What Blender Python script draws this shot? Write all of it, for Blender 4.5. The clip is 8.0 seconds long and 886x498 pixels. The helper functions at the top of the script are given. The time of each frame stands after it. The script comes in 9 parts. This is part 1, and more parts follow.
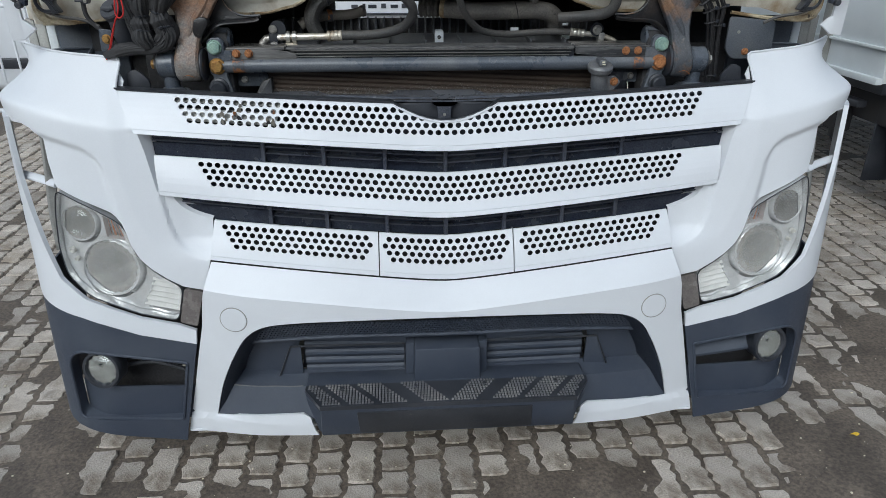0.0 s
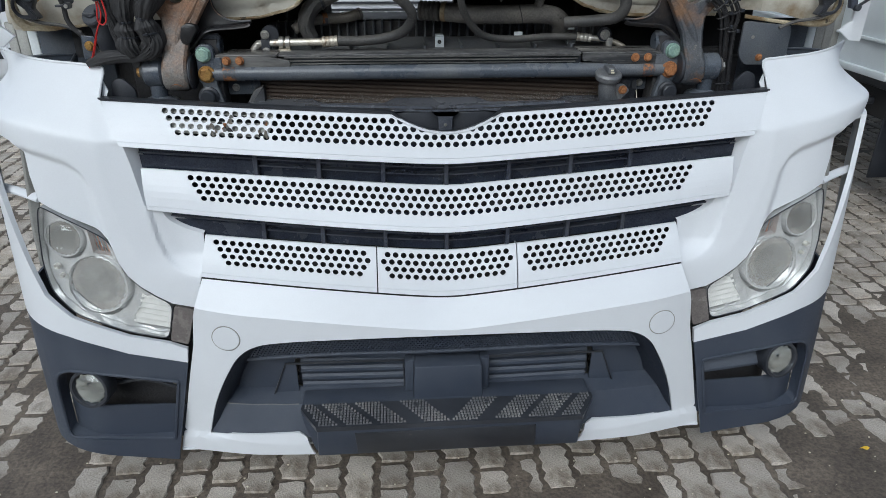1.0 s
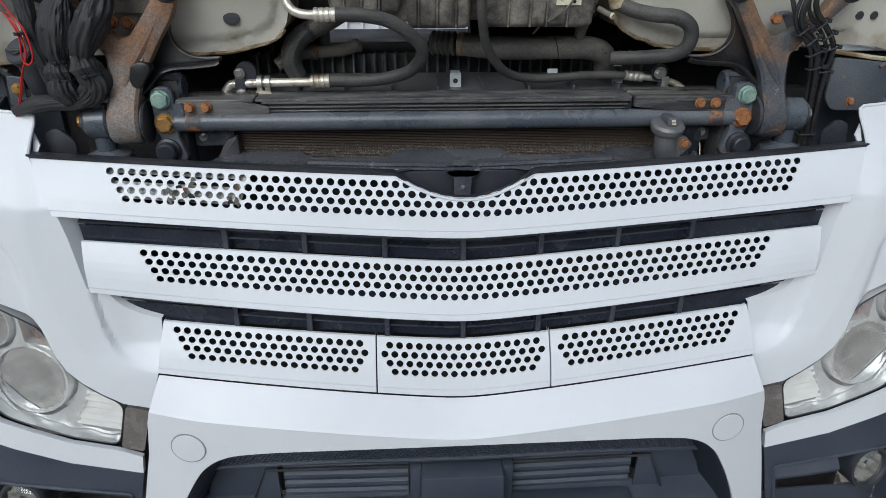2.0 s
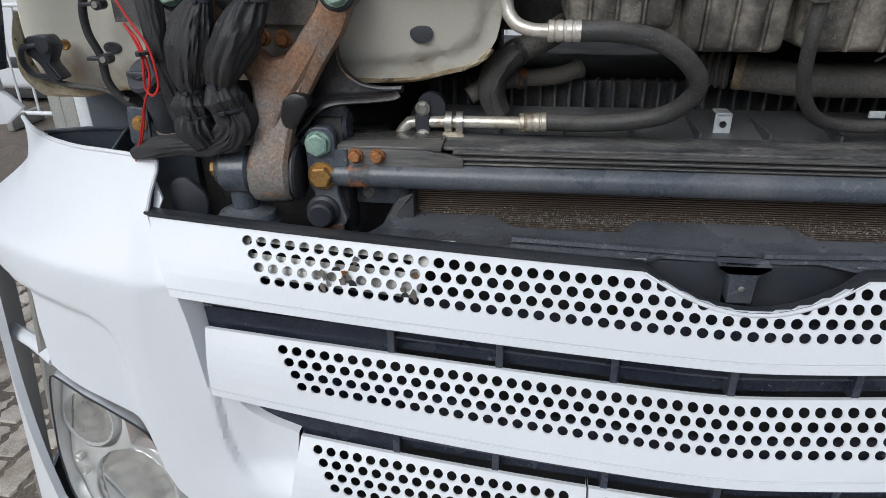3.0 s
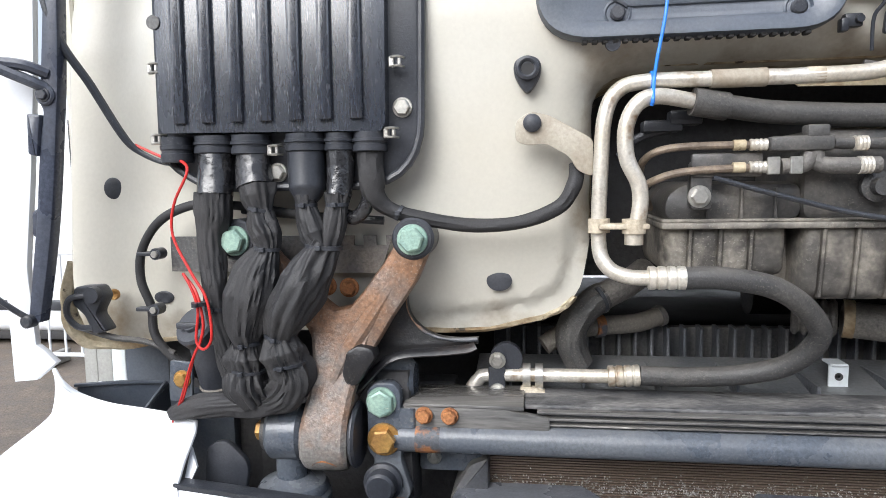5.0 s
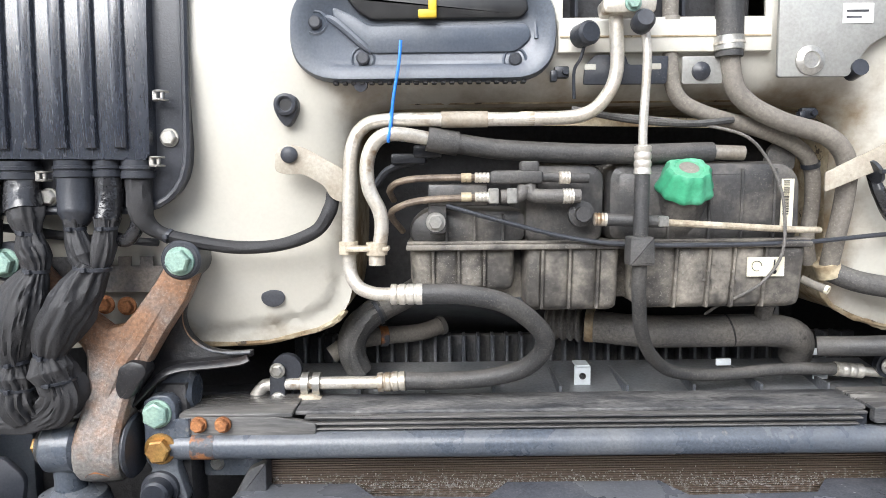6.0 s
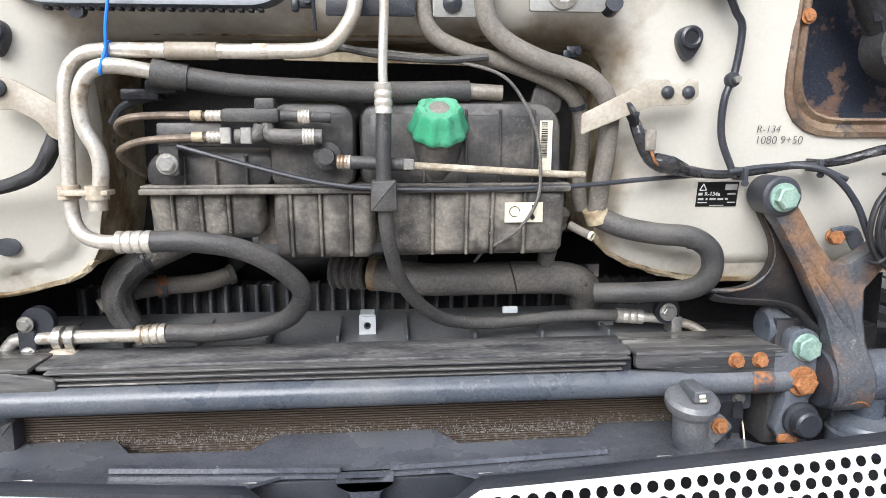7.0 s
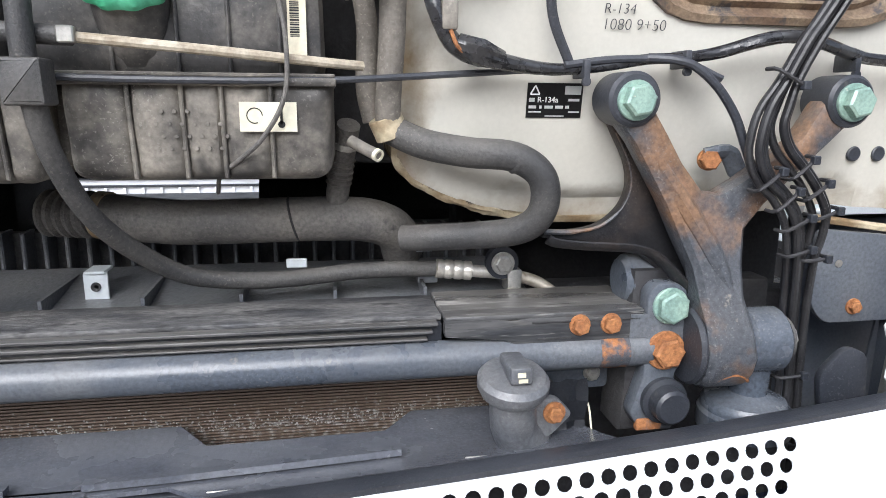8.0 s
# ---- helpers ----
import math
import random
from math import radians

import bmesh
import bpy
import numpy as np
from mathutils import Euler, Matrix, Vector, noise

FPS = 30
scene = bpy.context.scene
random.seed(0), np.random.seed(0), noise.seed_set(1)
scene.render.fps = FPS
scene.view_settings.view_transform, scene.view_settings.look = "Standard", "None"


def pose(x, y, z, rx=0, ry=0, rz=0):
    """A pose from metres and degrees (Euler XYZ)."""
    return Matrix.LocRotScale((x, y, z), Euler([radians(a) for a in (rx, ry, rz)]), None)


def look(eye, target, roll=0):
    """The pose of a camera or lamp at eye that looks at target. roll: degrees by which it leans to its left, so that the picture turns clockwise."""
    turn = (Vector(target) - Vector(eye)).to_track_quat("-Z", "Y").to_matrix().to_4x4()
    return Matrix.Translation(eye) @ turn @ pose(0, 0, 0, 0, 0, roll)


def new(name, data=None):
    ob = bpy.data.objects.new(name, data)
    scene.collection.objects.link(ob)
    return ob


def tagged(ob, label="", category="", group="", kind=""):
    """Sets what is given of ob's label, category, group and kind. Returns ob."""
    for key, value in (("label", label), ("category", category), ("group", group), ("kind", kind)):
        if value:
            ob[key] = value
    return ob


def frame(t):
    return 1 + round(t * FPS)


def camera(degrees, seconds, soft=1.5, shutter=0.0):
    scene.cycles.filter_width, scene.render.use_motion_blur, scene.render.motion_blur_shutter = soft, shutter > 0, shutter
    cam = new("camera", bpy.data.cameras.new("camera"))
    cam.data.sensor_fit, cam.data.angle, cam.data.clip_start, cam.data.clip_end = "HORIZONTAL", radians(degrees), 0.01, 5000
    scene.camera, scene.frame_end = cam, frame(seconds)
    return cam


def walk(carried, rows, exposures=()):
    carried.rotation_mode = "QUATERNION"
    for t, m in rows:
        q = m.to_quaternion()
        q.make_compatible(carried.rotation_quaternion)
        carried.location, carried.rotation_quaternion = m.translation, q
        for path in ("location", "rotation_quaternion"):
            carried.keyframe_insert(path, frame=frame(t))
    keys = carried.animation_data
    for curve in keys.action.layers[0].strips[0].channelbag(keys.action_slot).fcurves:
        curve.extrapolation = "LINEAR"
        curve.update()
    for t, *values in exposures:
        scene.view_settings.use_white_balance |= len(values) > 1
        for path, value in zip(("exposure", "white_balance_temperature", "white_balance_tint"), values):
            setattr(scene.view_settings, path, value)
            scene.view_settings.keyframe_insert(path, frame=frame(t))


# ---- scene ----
import functools

cam = camera(67.1, 8.0, soft=0.6)
PATH = [
    (0, (-0.127, -1.659, 1.464), (0.006, 0.148, 0.617), 0.2),
    (0.5, (-0.127, -1.634, 1.461), (0.011, 0.168, 0.603), 0.2),
    (1, (-0.129, -1.563, 1.503), (0.011, 0.225, 0.617), 0.3),
    (1.2, (-0.111, -1.521, 1.52), (0.03, 0.265, 0.631), 0.3),
    (2.3, (-0.135, -1.067, 1.501), (-0.047, 0.743, 0.654), 0.6),
    (2.5, (-0.169, -0.993, 1.469), (-0.169, 0.83, 0.645), 0.1),
    (2.7, (-0.234, -0.903, 1.468), (-0.293, 0.924, 0.656), -0.1),
    (3, (-0.296, -0.769, 1.482), (-0.508, 1.018, 0.609), -0.5),
    (3.3, (-0.344, -0.671, 1.433), (-0.642, 1.179, 0.735), -0.7),
    (3.5, (-0.367, -0.62, 1.449), (-0.682, 1.267, 0.867), -0.7),
    (3.7, (-0.377, -0.602, 1.443), (-0.704, 1.331, 1.048), -0.6),
    (4, (-0.398, -0.597, 1.469), (-0.713, 1.365, 1.242), -1.1),
    (4.2, (-0.401, -0.606, 1.477), (-0.713, 1.359, 1.271), -1.1),
    (5.3, (-0.361, -0.693, 1.474), (-0.578, 1.286, 1.277), -1.0),
    (5.5, (-0.333, -0.713, 1.481), (-0.403, 1.277, 1.291), -0.8),
    (5.7, (-0.299, -0.736, 1.480), (-0.299, 1.257, 1.309), -0.6),
    (6, (-0.205, -0.733, 1.498), (-0.204, 1.258, 1.309), -0.6),
    (6.2, (-0.149, -0.745, 1.496), (-0.091, 1.247, 1.324), -0.5),
    (6.5, (-0.065, -0.74, 1.508), (0.012, 1.242, 1.252), -0.4),
    (6.6, (-0.036, -0.739, 1.508), (0.036, 1.24, 1.224), -0.4),
    (6.8, (0.003, -0.728, 1.494), (0.097, 1.250, 1.216), -0.4),
    (7, (0.035, -0.699, 1.488), (0.19, 1.266, 1.145), -0.1),
    (7.3, (0.109, -0.655, 1.462), (0.347, 1.298, 1.101), -0.3),
    (7.5, (0.149, -0.605, 1.458), (0.418, 1.34, 1.077), 0.2),
    (7.7, (0.187, -0.562, 1.447), (0.490, 1.368, 1.020), 0.2),
    (8, (0.242, -0.491, 1.407), (0.572, 1.434, 0.978), 0.5),
]
walk(cam, [(t, look(eye, target, roll)) for t, eye, target, roll in PATH],
     [(0.0, -0.31, 6350, 4), (1.2, -0.31, 6350, 4), (2.5, -0.38, 6550, 6), (3.0, -0.23, 6600, 7), (3.5, 0.02, 6650, 8), (4.0, 0.72, 6700, 9), (5.5, 0.97, 6700, 9), (6.0, 1.17, 6700, 9), (6.5, 1.30, 6700, 9), (7.0, 1.05, 6650, 10), (7.5, 0.86, 6600, 10), (8.0, 0.93, 6550, 10)])

# ---- world, sun and exposure ----
SUN_UP, SUN_TURN = 37.0, 205.0
world = bpy.data.worlds.new("overcast_sky")
scene.world = world
world.use_nodes = True
wn = world.node_tree.nodes
wn.clear()
sky = wn.new("ShaderNodeTexSky")
sky.sky_type = "NISHITA"
sky.sun_disc = False
sky.sun_elevation, sky.sun_rotation = radians(SUN_UP), radians(SUN_TURN)
sky.air_density, sky.dust_density, sky.ozone_density = 1.0, 4.0, 1.0
soft_sky = wn.new("ShaderNodeHueSaturation")
soft_sky.inputs["Saturation"].default_value = 0.35
wb = wn.new("ShaderNodeBackground")
wb.inputs["Strength"].default_value = 0.15
cool = wn.new("ShaderNodeMix")
cool.data_type, cool.blend_type = "RGBA", "MULTIPLY"
cool.inputs[0].default_value = 1.0
cool.inputs[7].default_value = (0.90, 0.98, 1.12, 1)
wo = wn.new("ShaderNodeOutputWorld")
world.node_tree.links.new(sky.outputs[0], soft_sky.inputs["Color"])
world.node_tree.links.new(soft_sky.outputs[0], cool.inputs[6])
world.node_tree.links.new(cool.outputs[2], wb.inputs["Color"])
world.node_tree.links.new(wb.outputs[0], wo.inputs["Surface"])
sun = new("sun", bpy.data.lights.new("sun", "SUN"))
sun.data.energy, sun.data.angle, sun.data.color = 1.45, radians(50), (1.0, 0.98, 0.96)
sun_dir = Vector((math.sin(radians(SUN_TURN)) * math.cos(radians(SUN_UP)), math.cos(radians(SUN_TURN)) * math.cos(radians(SUN_UP)), math.sin(radians(SUN_UP))))
sun.matrix_basis = Matrix.Translation(sun_dir * 20) @ sun_dir.to_track_quat("Z", "Y").to_matrix().to_4x4()


# ---- materials ----
def surface(name, a, b=None, big=7.0, cut=(0.42, 0.66), fine=140.0, grain=0.18, rough=(0.45, 0.6), metal=0.0, bump=0.15, bump_scale=160.0,
            spec=0.5, coat=0.0, specks=None, speck_cut=(0.66, 0.7), speck_scale=38.0, stretch=(1, 1, 1), piece=0.0, dust=0.0, dust_light_tint=(0.27, 0.245, 0.215), splash=None, grime=None, wear=None):
    """A painted, worn or dusty surface: colour a, worn in patches to b, a fine grain, and specks of a third colour; wear (z0, z1, amount) wears it more towards z1."""
    m = bpy.data.materials.new(name)
    m.use_nodes = True
    nt = m.node_tree
    nodes, link = nt.nodes, nt.links.new
    p = nodes["Principled BSDF"]
    tc = nodes.new("ShaderNodeTexCoord")
    mp = nodes.new("ShaderNodeMapping")
    mp.inputs["Scale"].default_value = stretch
    link(tc.outputs["Object"], mp.inputs["Vector"])

    def cloud(scale, detail=5.0, roughness=0.6):
        n = nodes.new("ShaderNodeTexNoise")
        n.inputs["Scale"].default_value, n.inputs["Detail"].default_value, n.inputs["Roughness"].default_value = scale, detail, roughness
        link(mp.outputs[0], n.inputs["Vector"])
        return n

    def ramp(src, lo, hi):
        r = nodes.new("ShaderNodeMapRange")
        r.inputs["From Min"].default_value, r.inputs["From Max"].default_value = lo, hi
        link(src, r.inputs["Value"])
        return r.outputs[0]

    def mix(fac, x, y):
        k = nodes.new("ShaderNodeMix")
        k.data_type = "RGBA"
        for sock, v in ((k.inputs[0], fac), (k.inputs[6], x), (k.inputs[7], y)):
            if isinstance(v, (int, float)):
                sock.default_value = v
            elif isinstance(v, tuple):
                sock.default_value = (*v, 1)
            else:
                link(v, sock)
        return k.outputs[2]

    n1, n2 = cloud(big), cloud(fine, 3.0)
    worn = n1.outputs["Fac"]
    if wear:
        height, more = nodes.new("ShaderNodeSeparateXYZ"), nodes.new("ShaderNodeMapRange")
        link(tc.outputs["Object"], height.inputs[0])
        link(height.outputs[2], more.inputs["Value"])
        more.inputs["From Min"].default_value, more.inputs["From Max"].default_value, more.inputs["To Max"].default_value = wear
        sum_ = nodes.new("ShaderNodeMath")
        link(worn, sum_.inputs[0])
        link(more.outputs[0], sum_.inputs[1])
        worn = sum_.outputs[0]
    patches = ramp(worn, *cut)
    col = mix(patches, a, b or a)
    val = nodes.new("ShaderNodeHueSaturation")
    lo = nodes.new("ShaderNodeMapRange")
    link(n2.outputs["Fac"], lo.inputs["Value"])
    lo.inputs["From Min"].default_value, lo.inputs["From Max"].default_value = 0.3, 0.7
    lo.inputs["To Min"].default_value, lo.inputs["To Max"].default_value = 1 - grain, 1 + grain
    if piece:
        oi = nodes.new("ShaderNodeObjectInfo")
        isl = nodes.new("ShaderNodeNewGeometry")
        both = nodes.new("ShaderNodeMath")
        both.operation = "ADD"
        link(oi.outputs["Random"], both.inputs[0])
        link(isl.outputs["Random Per Island"], both.inputs[1])
        fr = nodes.new("ShaderNodeMath")
        fr.operation = "FRACT"
        link(both.outputs[0], fr.inputs[0])
        tone = nodes.new("ShaderNodeMapRange")
        link(fr.outputs[0], tone.inputs["Value"])
        tone.inputs["To Min"].default_value, tone.inputs["To Max"].default_value = 1 - piece, 1 + piece
        mul = nodes.new("ShaderNodeMath")
        mul.operation = "MULTIPLY"
        link(lo.outputs[0], mul.inputs[0])
        link(tone.outputs[0], mul.inputs[1])
        link(mul.outputs[0], val.inputs["Value"])
    else:
        link(lo.outputs[0], val.inputs["Value"])
    link(col, val.inputs["Color"])
    col = val.outputs[0]
    if specks:
        n3 = cloud(speck_scale, 4.0, 0.7)
        col = mix(ramp(n3.outputs["Fac"], *speck_cut), col, specks)
    if splash:
        # fine pale or dark splashes, thrown on in loose clouds
        n5, n6 = cloud(420.0, 2.0, 0.5), cloud(9.0, 3.0)
        dots = nodes.new("ShaderNodeMath")
        dots.operation = "MULTIPLY"
        link(ramp(n5.outputs["Fac"], 0.60, 0.70), dots.inputs[0])
        link(ramp(n6.outputs["Fac"], 0.40, 0.62), dots.inputs[1])
        soft_dots = nodes.new("ShaderNodeMath")
        soft_dots.operation = "MULTIPLY"
        soft_dots.inputs[1].default_value = 0.45
        link(dots.outputs[0], soft_dots.inputs[0])
        col = mix(soft_dots.outputs[0], col, splash)
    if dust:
        # dust on what lies level, its pale tint also painting in sky light from above
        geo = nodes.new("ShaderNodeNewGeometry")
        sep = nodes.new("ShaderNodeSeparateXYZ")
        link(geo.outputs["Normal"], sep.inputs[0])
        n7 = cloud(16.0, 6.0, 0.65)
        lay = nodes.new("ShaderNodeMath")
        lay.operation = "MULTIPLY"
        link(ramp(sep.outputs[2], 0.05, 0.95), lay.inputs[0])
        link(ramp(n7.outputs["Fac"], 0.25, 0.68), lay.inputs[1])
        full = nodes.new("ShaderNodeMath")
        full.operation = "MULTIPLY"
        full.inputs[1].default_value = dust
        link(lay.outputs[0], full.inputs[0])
        col = mix(full.outputs[0], col, dust_light_tint)
    if grime:
        # brown dirt that creeps out from the edge of the service recess
        place = nodes.new("ShaderNodeSeparateXYZ")
        link(tc.outputs["Object"], place.inputs[0])

        def calc(op, x, y=0.0):
            k = nodes.new("ShaderNodeMath")
            k.operation = op
            for sock, v in ((k.inputs[0], x), (k.inputs[1], y)):
                if isinstance(v, (int, float)):
                    sock.default_value = v
                else:
                    link(v, sock)
            return k.outputs[0]
        gap = calc("MAXIMUM", calc("SUBTRACT", calc("ABSOLUTE", place.outputs[0]), 0.315), calc("SUBTRACT", place.outputs[2], 1.598))
        low = calc("SUBTRACT", place.outputs[2], 1.292)
        near = calc("MINIMUM", gap, low)
        reach = nodes.new("ShaderNodeMapRange")
        reach.inputs["From Min"].default_value, reach.inputs["From Max"].default_value = 0.065, 0.0
        link(near, reach.inputs["Value"])
        n8 = cloud(13.0, 6.0, 0.65)
        side = nodes.new("ShaderNodeMapRange")
        side.inputs["From Min"].default_value, side.inputs["From Max"].default_value = -0.25, 0.25
        side.inputs["To Min"].default_value, side.inputs["To Max"].default_value = 0.31, 0.41
        link(place.outputs[0], side.inputs["Value"])
        amount = ramp(calc("ADD", calc("MULTIPLY", reach.outputs[0], side.outputs[0]), n8.outputs["Fac"]), 0.68, 1.02)
        col = mix(amount, col, grime)
    link(col, p.inputs["Base Color"])
    rr = nodes.new("ShaderNodeMapRange")
    link(n1.outputs["Fac"], rr.inputs["Value"])
    rr.inputs["From Min"].default_value, rr.inputs["From Max"].default_value = cut
    rr.inputs["To Min"].default_value, rr.inputs["To Max"].default_value = rough
    link(rr.outputs[0], p.inputs["Roughness"])
    p.inputs["Metallic"].default_value = metal
    p.inputs["Specular IOR Level"].default_value = spec
    p.inputs["Coat Weight"].default_value = coat
    p.inputs["Coat Roughness"].default_value = 0.12
    if bump:
        n4 = cloud(bump_scale, 4.0)
        bp = nodes.new("ShaderNodeBump")
        bp.inputs["Strength"].default_value, bp.inputs["Distance"].default_value = bump, 0.004
        link(n4.outputs["Fac"], bp.inputs["Height"])
        link(bp.outputs[0], p.inputs["Normal"])
    return m


def clear(name, tint=(1, 1, 1), rough=0.05, haze=0.0):
    """A thin clear shell of plastic or glass: see-through, with a gloss; haze is the part that has gone milky."""
    m = bpy.data.materials.new(name)
    m.use_nodes = True
    nt = m.node_tree
    nt.nodes.remove(nt.nodes["Principled BSDF"])
    see, shine = nt.nodes.new("ShaderNodeBsdfTransparent"), nt.nodes.new("ShaderNodeBsdfGlossy")
    see.inputs["Color"].default_value = (*tint, 1)
    shine.inputs["Roughness"].default_value = rough
    facing = nt.nodes.new("ShaderNodeLayerWeight")
    facing.inputs["Blend"].default_value = 0.5
    steep, fresnel = nt.nodes.new("ShaderNodeMath"), nt.nodes.new("ShaderNodeMapRange")
    steep.operation = "POWER"
    steep.inputs[1].default_value = 5.0
    fresnel.inputs["To Min"].default_value, fresnel.inputs["To Max"].default_value = 0.03, 0.9
    nt.links.new(facing.outputs["Facing"], steep.inputs[0])
    nt.links.new(steep.outputs[0], fresnel.inputs["Value"])
    k = nt.nodes.new("ShaderNodeMixShader")
    nt.links.new(fresnel.outputs[0], k.inputs[0])
    nt.links.new(see.outputs[0], k.inputs[1])
    nt.links.new(shine.outputs[0], k.inputs[2])
    out = k.outputs[0]
    if haze:
        d = nt.nodes.new("ShaderNodeBsdfDiffuse")
        d.inputs["Color"].default_value = (0.79, 0.795, 0.79, 1)
        h = nt.nodes.new("ShaderNodeMixShader")
        tc = nt.nodes.new("ShaderNodeTexCoord")
        n = nt.nodes.new("ShaderNodeTexNoise")
        n.inputs["Scale"].default_value, n.inputs["Detail"].default_value = 14.0, 6.0
        r = nt.nodes.new("ShaderNodeMapRange")
        r.inputs["From Min"].default_value, r.inputs["From Max"].default_value = 0.3, 0.7
        r.inputs["To Min"].default_value, r.inputs["To Max"].default_value = haze * 0.3, haze * 1.6
        nt.links.new(tc.outputs["Object"], n.inputs["Vector"])
        nt.links.new(n.outputs["Fac"], r.inputs["Value"])
        nt.links.new(r.outputs[0], h.inputs[0])
        nt.links.new(out, h.inputs[1])
        nt.links.new(d.outputs[0], h.inputs[2])
        out = h.outputs[0]
    nt.links.new(out, nt.nodes["Material Output"].inputs["Surface"])
    return m


WHITE = surface("white_paint", (0.705, 0.728, 0.762), (0.67, 0.69, 0.722), big=3.0, fine=300, grain=0.015, rough=(0.40, 0.50), bump=0.02, coat=0.12,
                specks=(0.45, 0.42, 0.38), speck_cut=(0.80, 0.86), speck_scale=70)
CREAM = surface("cream_cab_paint", (0.570, 0.553, 0.495), (0.530, 0.505, 0.437), big=3.0, fine=200, grain=0.03, rough=(0.30, 0.44), bump=0.03, coat=0.12, spec=0.35,
                specks=(0.40, 0.30, 0.17), speck_cut=(0.68, 0.82), speck_scale=9, grime=(0.255, 0.190, 0.120))
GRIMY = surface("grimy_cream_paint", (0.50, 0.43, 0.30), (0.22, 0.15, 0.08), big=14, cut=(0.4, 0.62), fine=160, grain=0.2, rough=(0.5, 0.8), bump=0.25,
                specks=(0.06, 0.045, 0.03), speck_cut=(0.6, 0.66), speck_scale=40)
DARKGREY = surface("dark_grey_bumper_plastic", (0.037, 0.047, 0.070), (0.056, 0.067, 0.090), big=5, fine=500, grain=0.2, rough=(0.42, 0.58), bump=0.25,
                   bump_scale=700, specks=(0.20, 0.20, 0.20), speck_cut=(0.72, 0.8), speck_scale=60, dust=0.2, dust_light_tint=(0.13, 0.14, 0.16), splash=(0.12, 0.13, 0.145))
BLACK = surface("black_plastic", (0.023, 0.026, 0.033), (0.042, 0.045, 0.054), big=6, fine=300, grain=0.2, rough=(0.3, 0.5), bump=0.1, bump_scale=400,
                specks=(0.09, 0.085, 0.08), speck_cut=(0.66, 0.78), speck_scale=45, dust=0.18, dust_light_tint=(0.11, 0.115, 0.125), splash=(0.13, 0.13, 0.13))
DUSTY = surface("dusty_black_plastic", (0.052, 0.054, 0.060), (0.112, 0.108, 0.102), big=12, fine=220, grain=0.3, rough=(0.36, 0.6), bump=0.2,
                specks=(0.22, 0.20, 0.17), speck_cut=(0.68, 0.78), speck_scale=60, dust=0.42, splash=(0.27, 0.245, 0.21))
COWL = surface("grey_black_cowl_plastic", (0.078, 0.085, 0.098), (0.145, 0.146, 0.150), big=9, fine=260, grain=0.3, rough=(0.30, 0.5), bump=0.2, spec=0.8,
               specks=(0.24, 0.22, 0.19), speck_cut=(0.66, 0.78), speck_scale=48, dust=0.35, dust_light_tint=(0.24, 0.235, 0.225), splash=(0.27, 0.255, 0.23))
GRIT = surface("gritty_worn_deck", (0.050, 0.051, 0.055), (0.155, 0.150, 0.145), big=30, cut=(0.38, 0.62), fine=300, grain=0.4, rough=(0.5, 0.85), bump=0.5, bump_scale=220,
               specks=(0.035, 0.035, 0.036), speck_cut=(0.57, 0.66), speck_scale=42, stretch=(0.35, 1, 1))
SCUFF = surface("scuffed_black_rail_plastic", (0.040, 0.042, 0.046), (0.15, 0.145, 0.138), big=24, cut=(0.40, 0.68), fine=300, grain=0.35, rough=(0.22, 0.46), bump=0.2,
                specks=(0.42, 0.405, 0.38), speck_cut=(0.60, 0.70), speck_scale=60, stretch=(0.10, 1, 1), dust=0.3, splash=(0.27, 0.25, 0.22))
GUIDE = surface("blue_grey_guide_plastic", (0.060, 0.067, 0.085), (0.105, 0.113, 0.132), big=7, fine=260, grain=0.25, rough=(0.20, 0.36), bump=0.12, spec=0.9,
                specks=(0.20, 0.19, 0.18), speck_cut=(0.68, 0.78), speck_scale=60, dust=0.4, dust_light_tint=(0.19, 0.195, 0.205), splash=(0.22, 0.22, 0.22))
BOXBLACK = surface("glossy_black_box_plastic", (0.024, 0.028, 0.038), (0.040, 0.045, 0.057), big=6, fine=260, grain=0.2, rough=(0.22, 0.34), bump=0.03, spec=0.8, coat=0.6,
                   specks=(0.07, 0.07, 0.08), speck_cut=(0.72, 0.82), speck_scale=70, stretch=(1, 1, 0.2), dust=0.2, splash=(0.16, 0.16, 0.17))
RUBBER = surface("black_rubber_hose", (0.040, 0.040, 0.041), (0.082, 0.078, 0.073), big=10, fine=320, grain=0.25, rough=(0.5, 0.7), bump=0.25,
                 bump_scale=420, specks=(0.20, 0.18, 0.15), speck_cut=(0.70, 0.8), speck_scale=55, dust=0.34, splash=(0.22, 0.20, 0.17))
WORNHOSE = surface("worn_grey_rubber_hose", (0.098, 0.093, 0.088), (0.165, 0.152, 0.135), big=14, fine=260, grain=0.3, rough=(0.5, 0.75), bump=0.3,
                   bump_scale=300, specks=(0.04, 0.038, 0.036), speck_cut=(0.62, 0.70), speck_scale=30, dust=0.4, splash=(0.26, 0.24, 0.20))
TREAD = surface("pale_grey_tread", (0.11, 0.112, 0.12), (0.18, 0.178, 0.175), big=12, fine=240, grain=0.25, rough=(0.5, 0.7), bump=0.2)
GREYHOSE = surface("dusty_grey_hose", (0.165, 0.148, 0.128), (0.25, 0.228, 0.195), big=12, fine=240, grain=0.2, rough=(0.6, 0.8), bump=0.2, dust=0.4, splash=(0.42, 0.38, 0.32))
CLOTH = surface("black_woven_sleeve", (0.024, 0.024, 0.026), (0.040, 0.039, 0.040), big=16, fine=900, grain=0.3, rough=(0.58, 0.78), bump=0.35, bump_scale=110, spec=0.4)
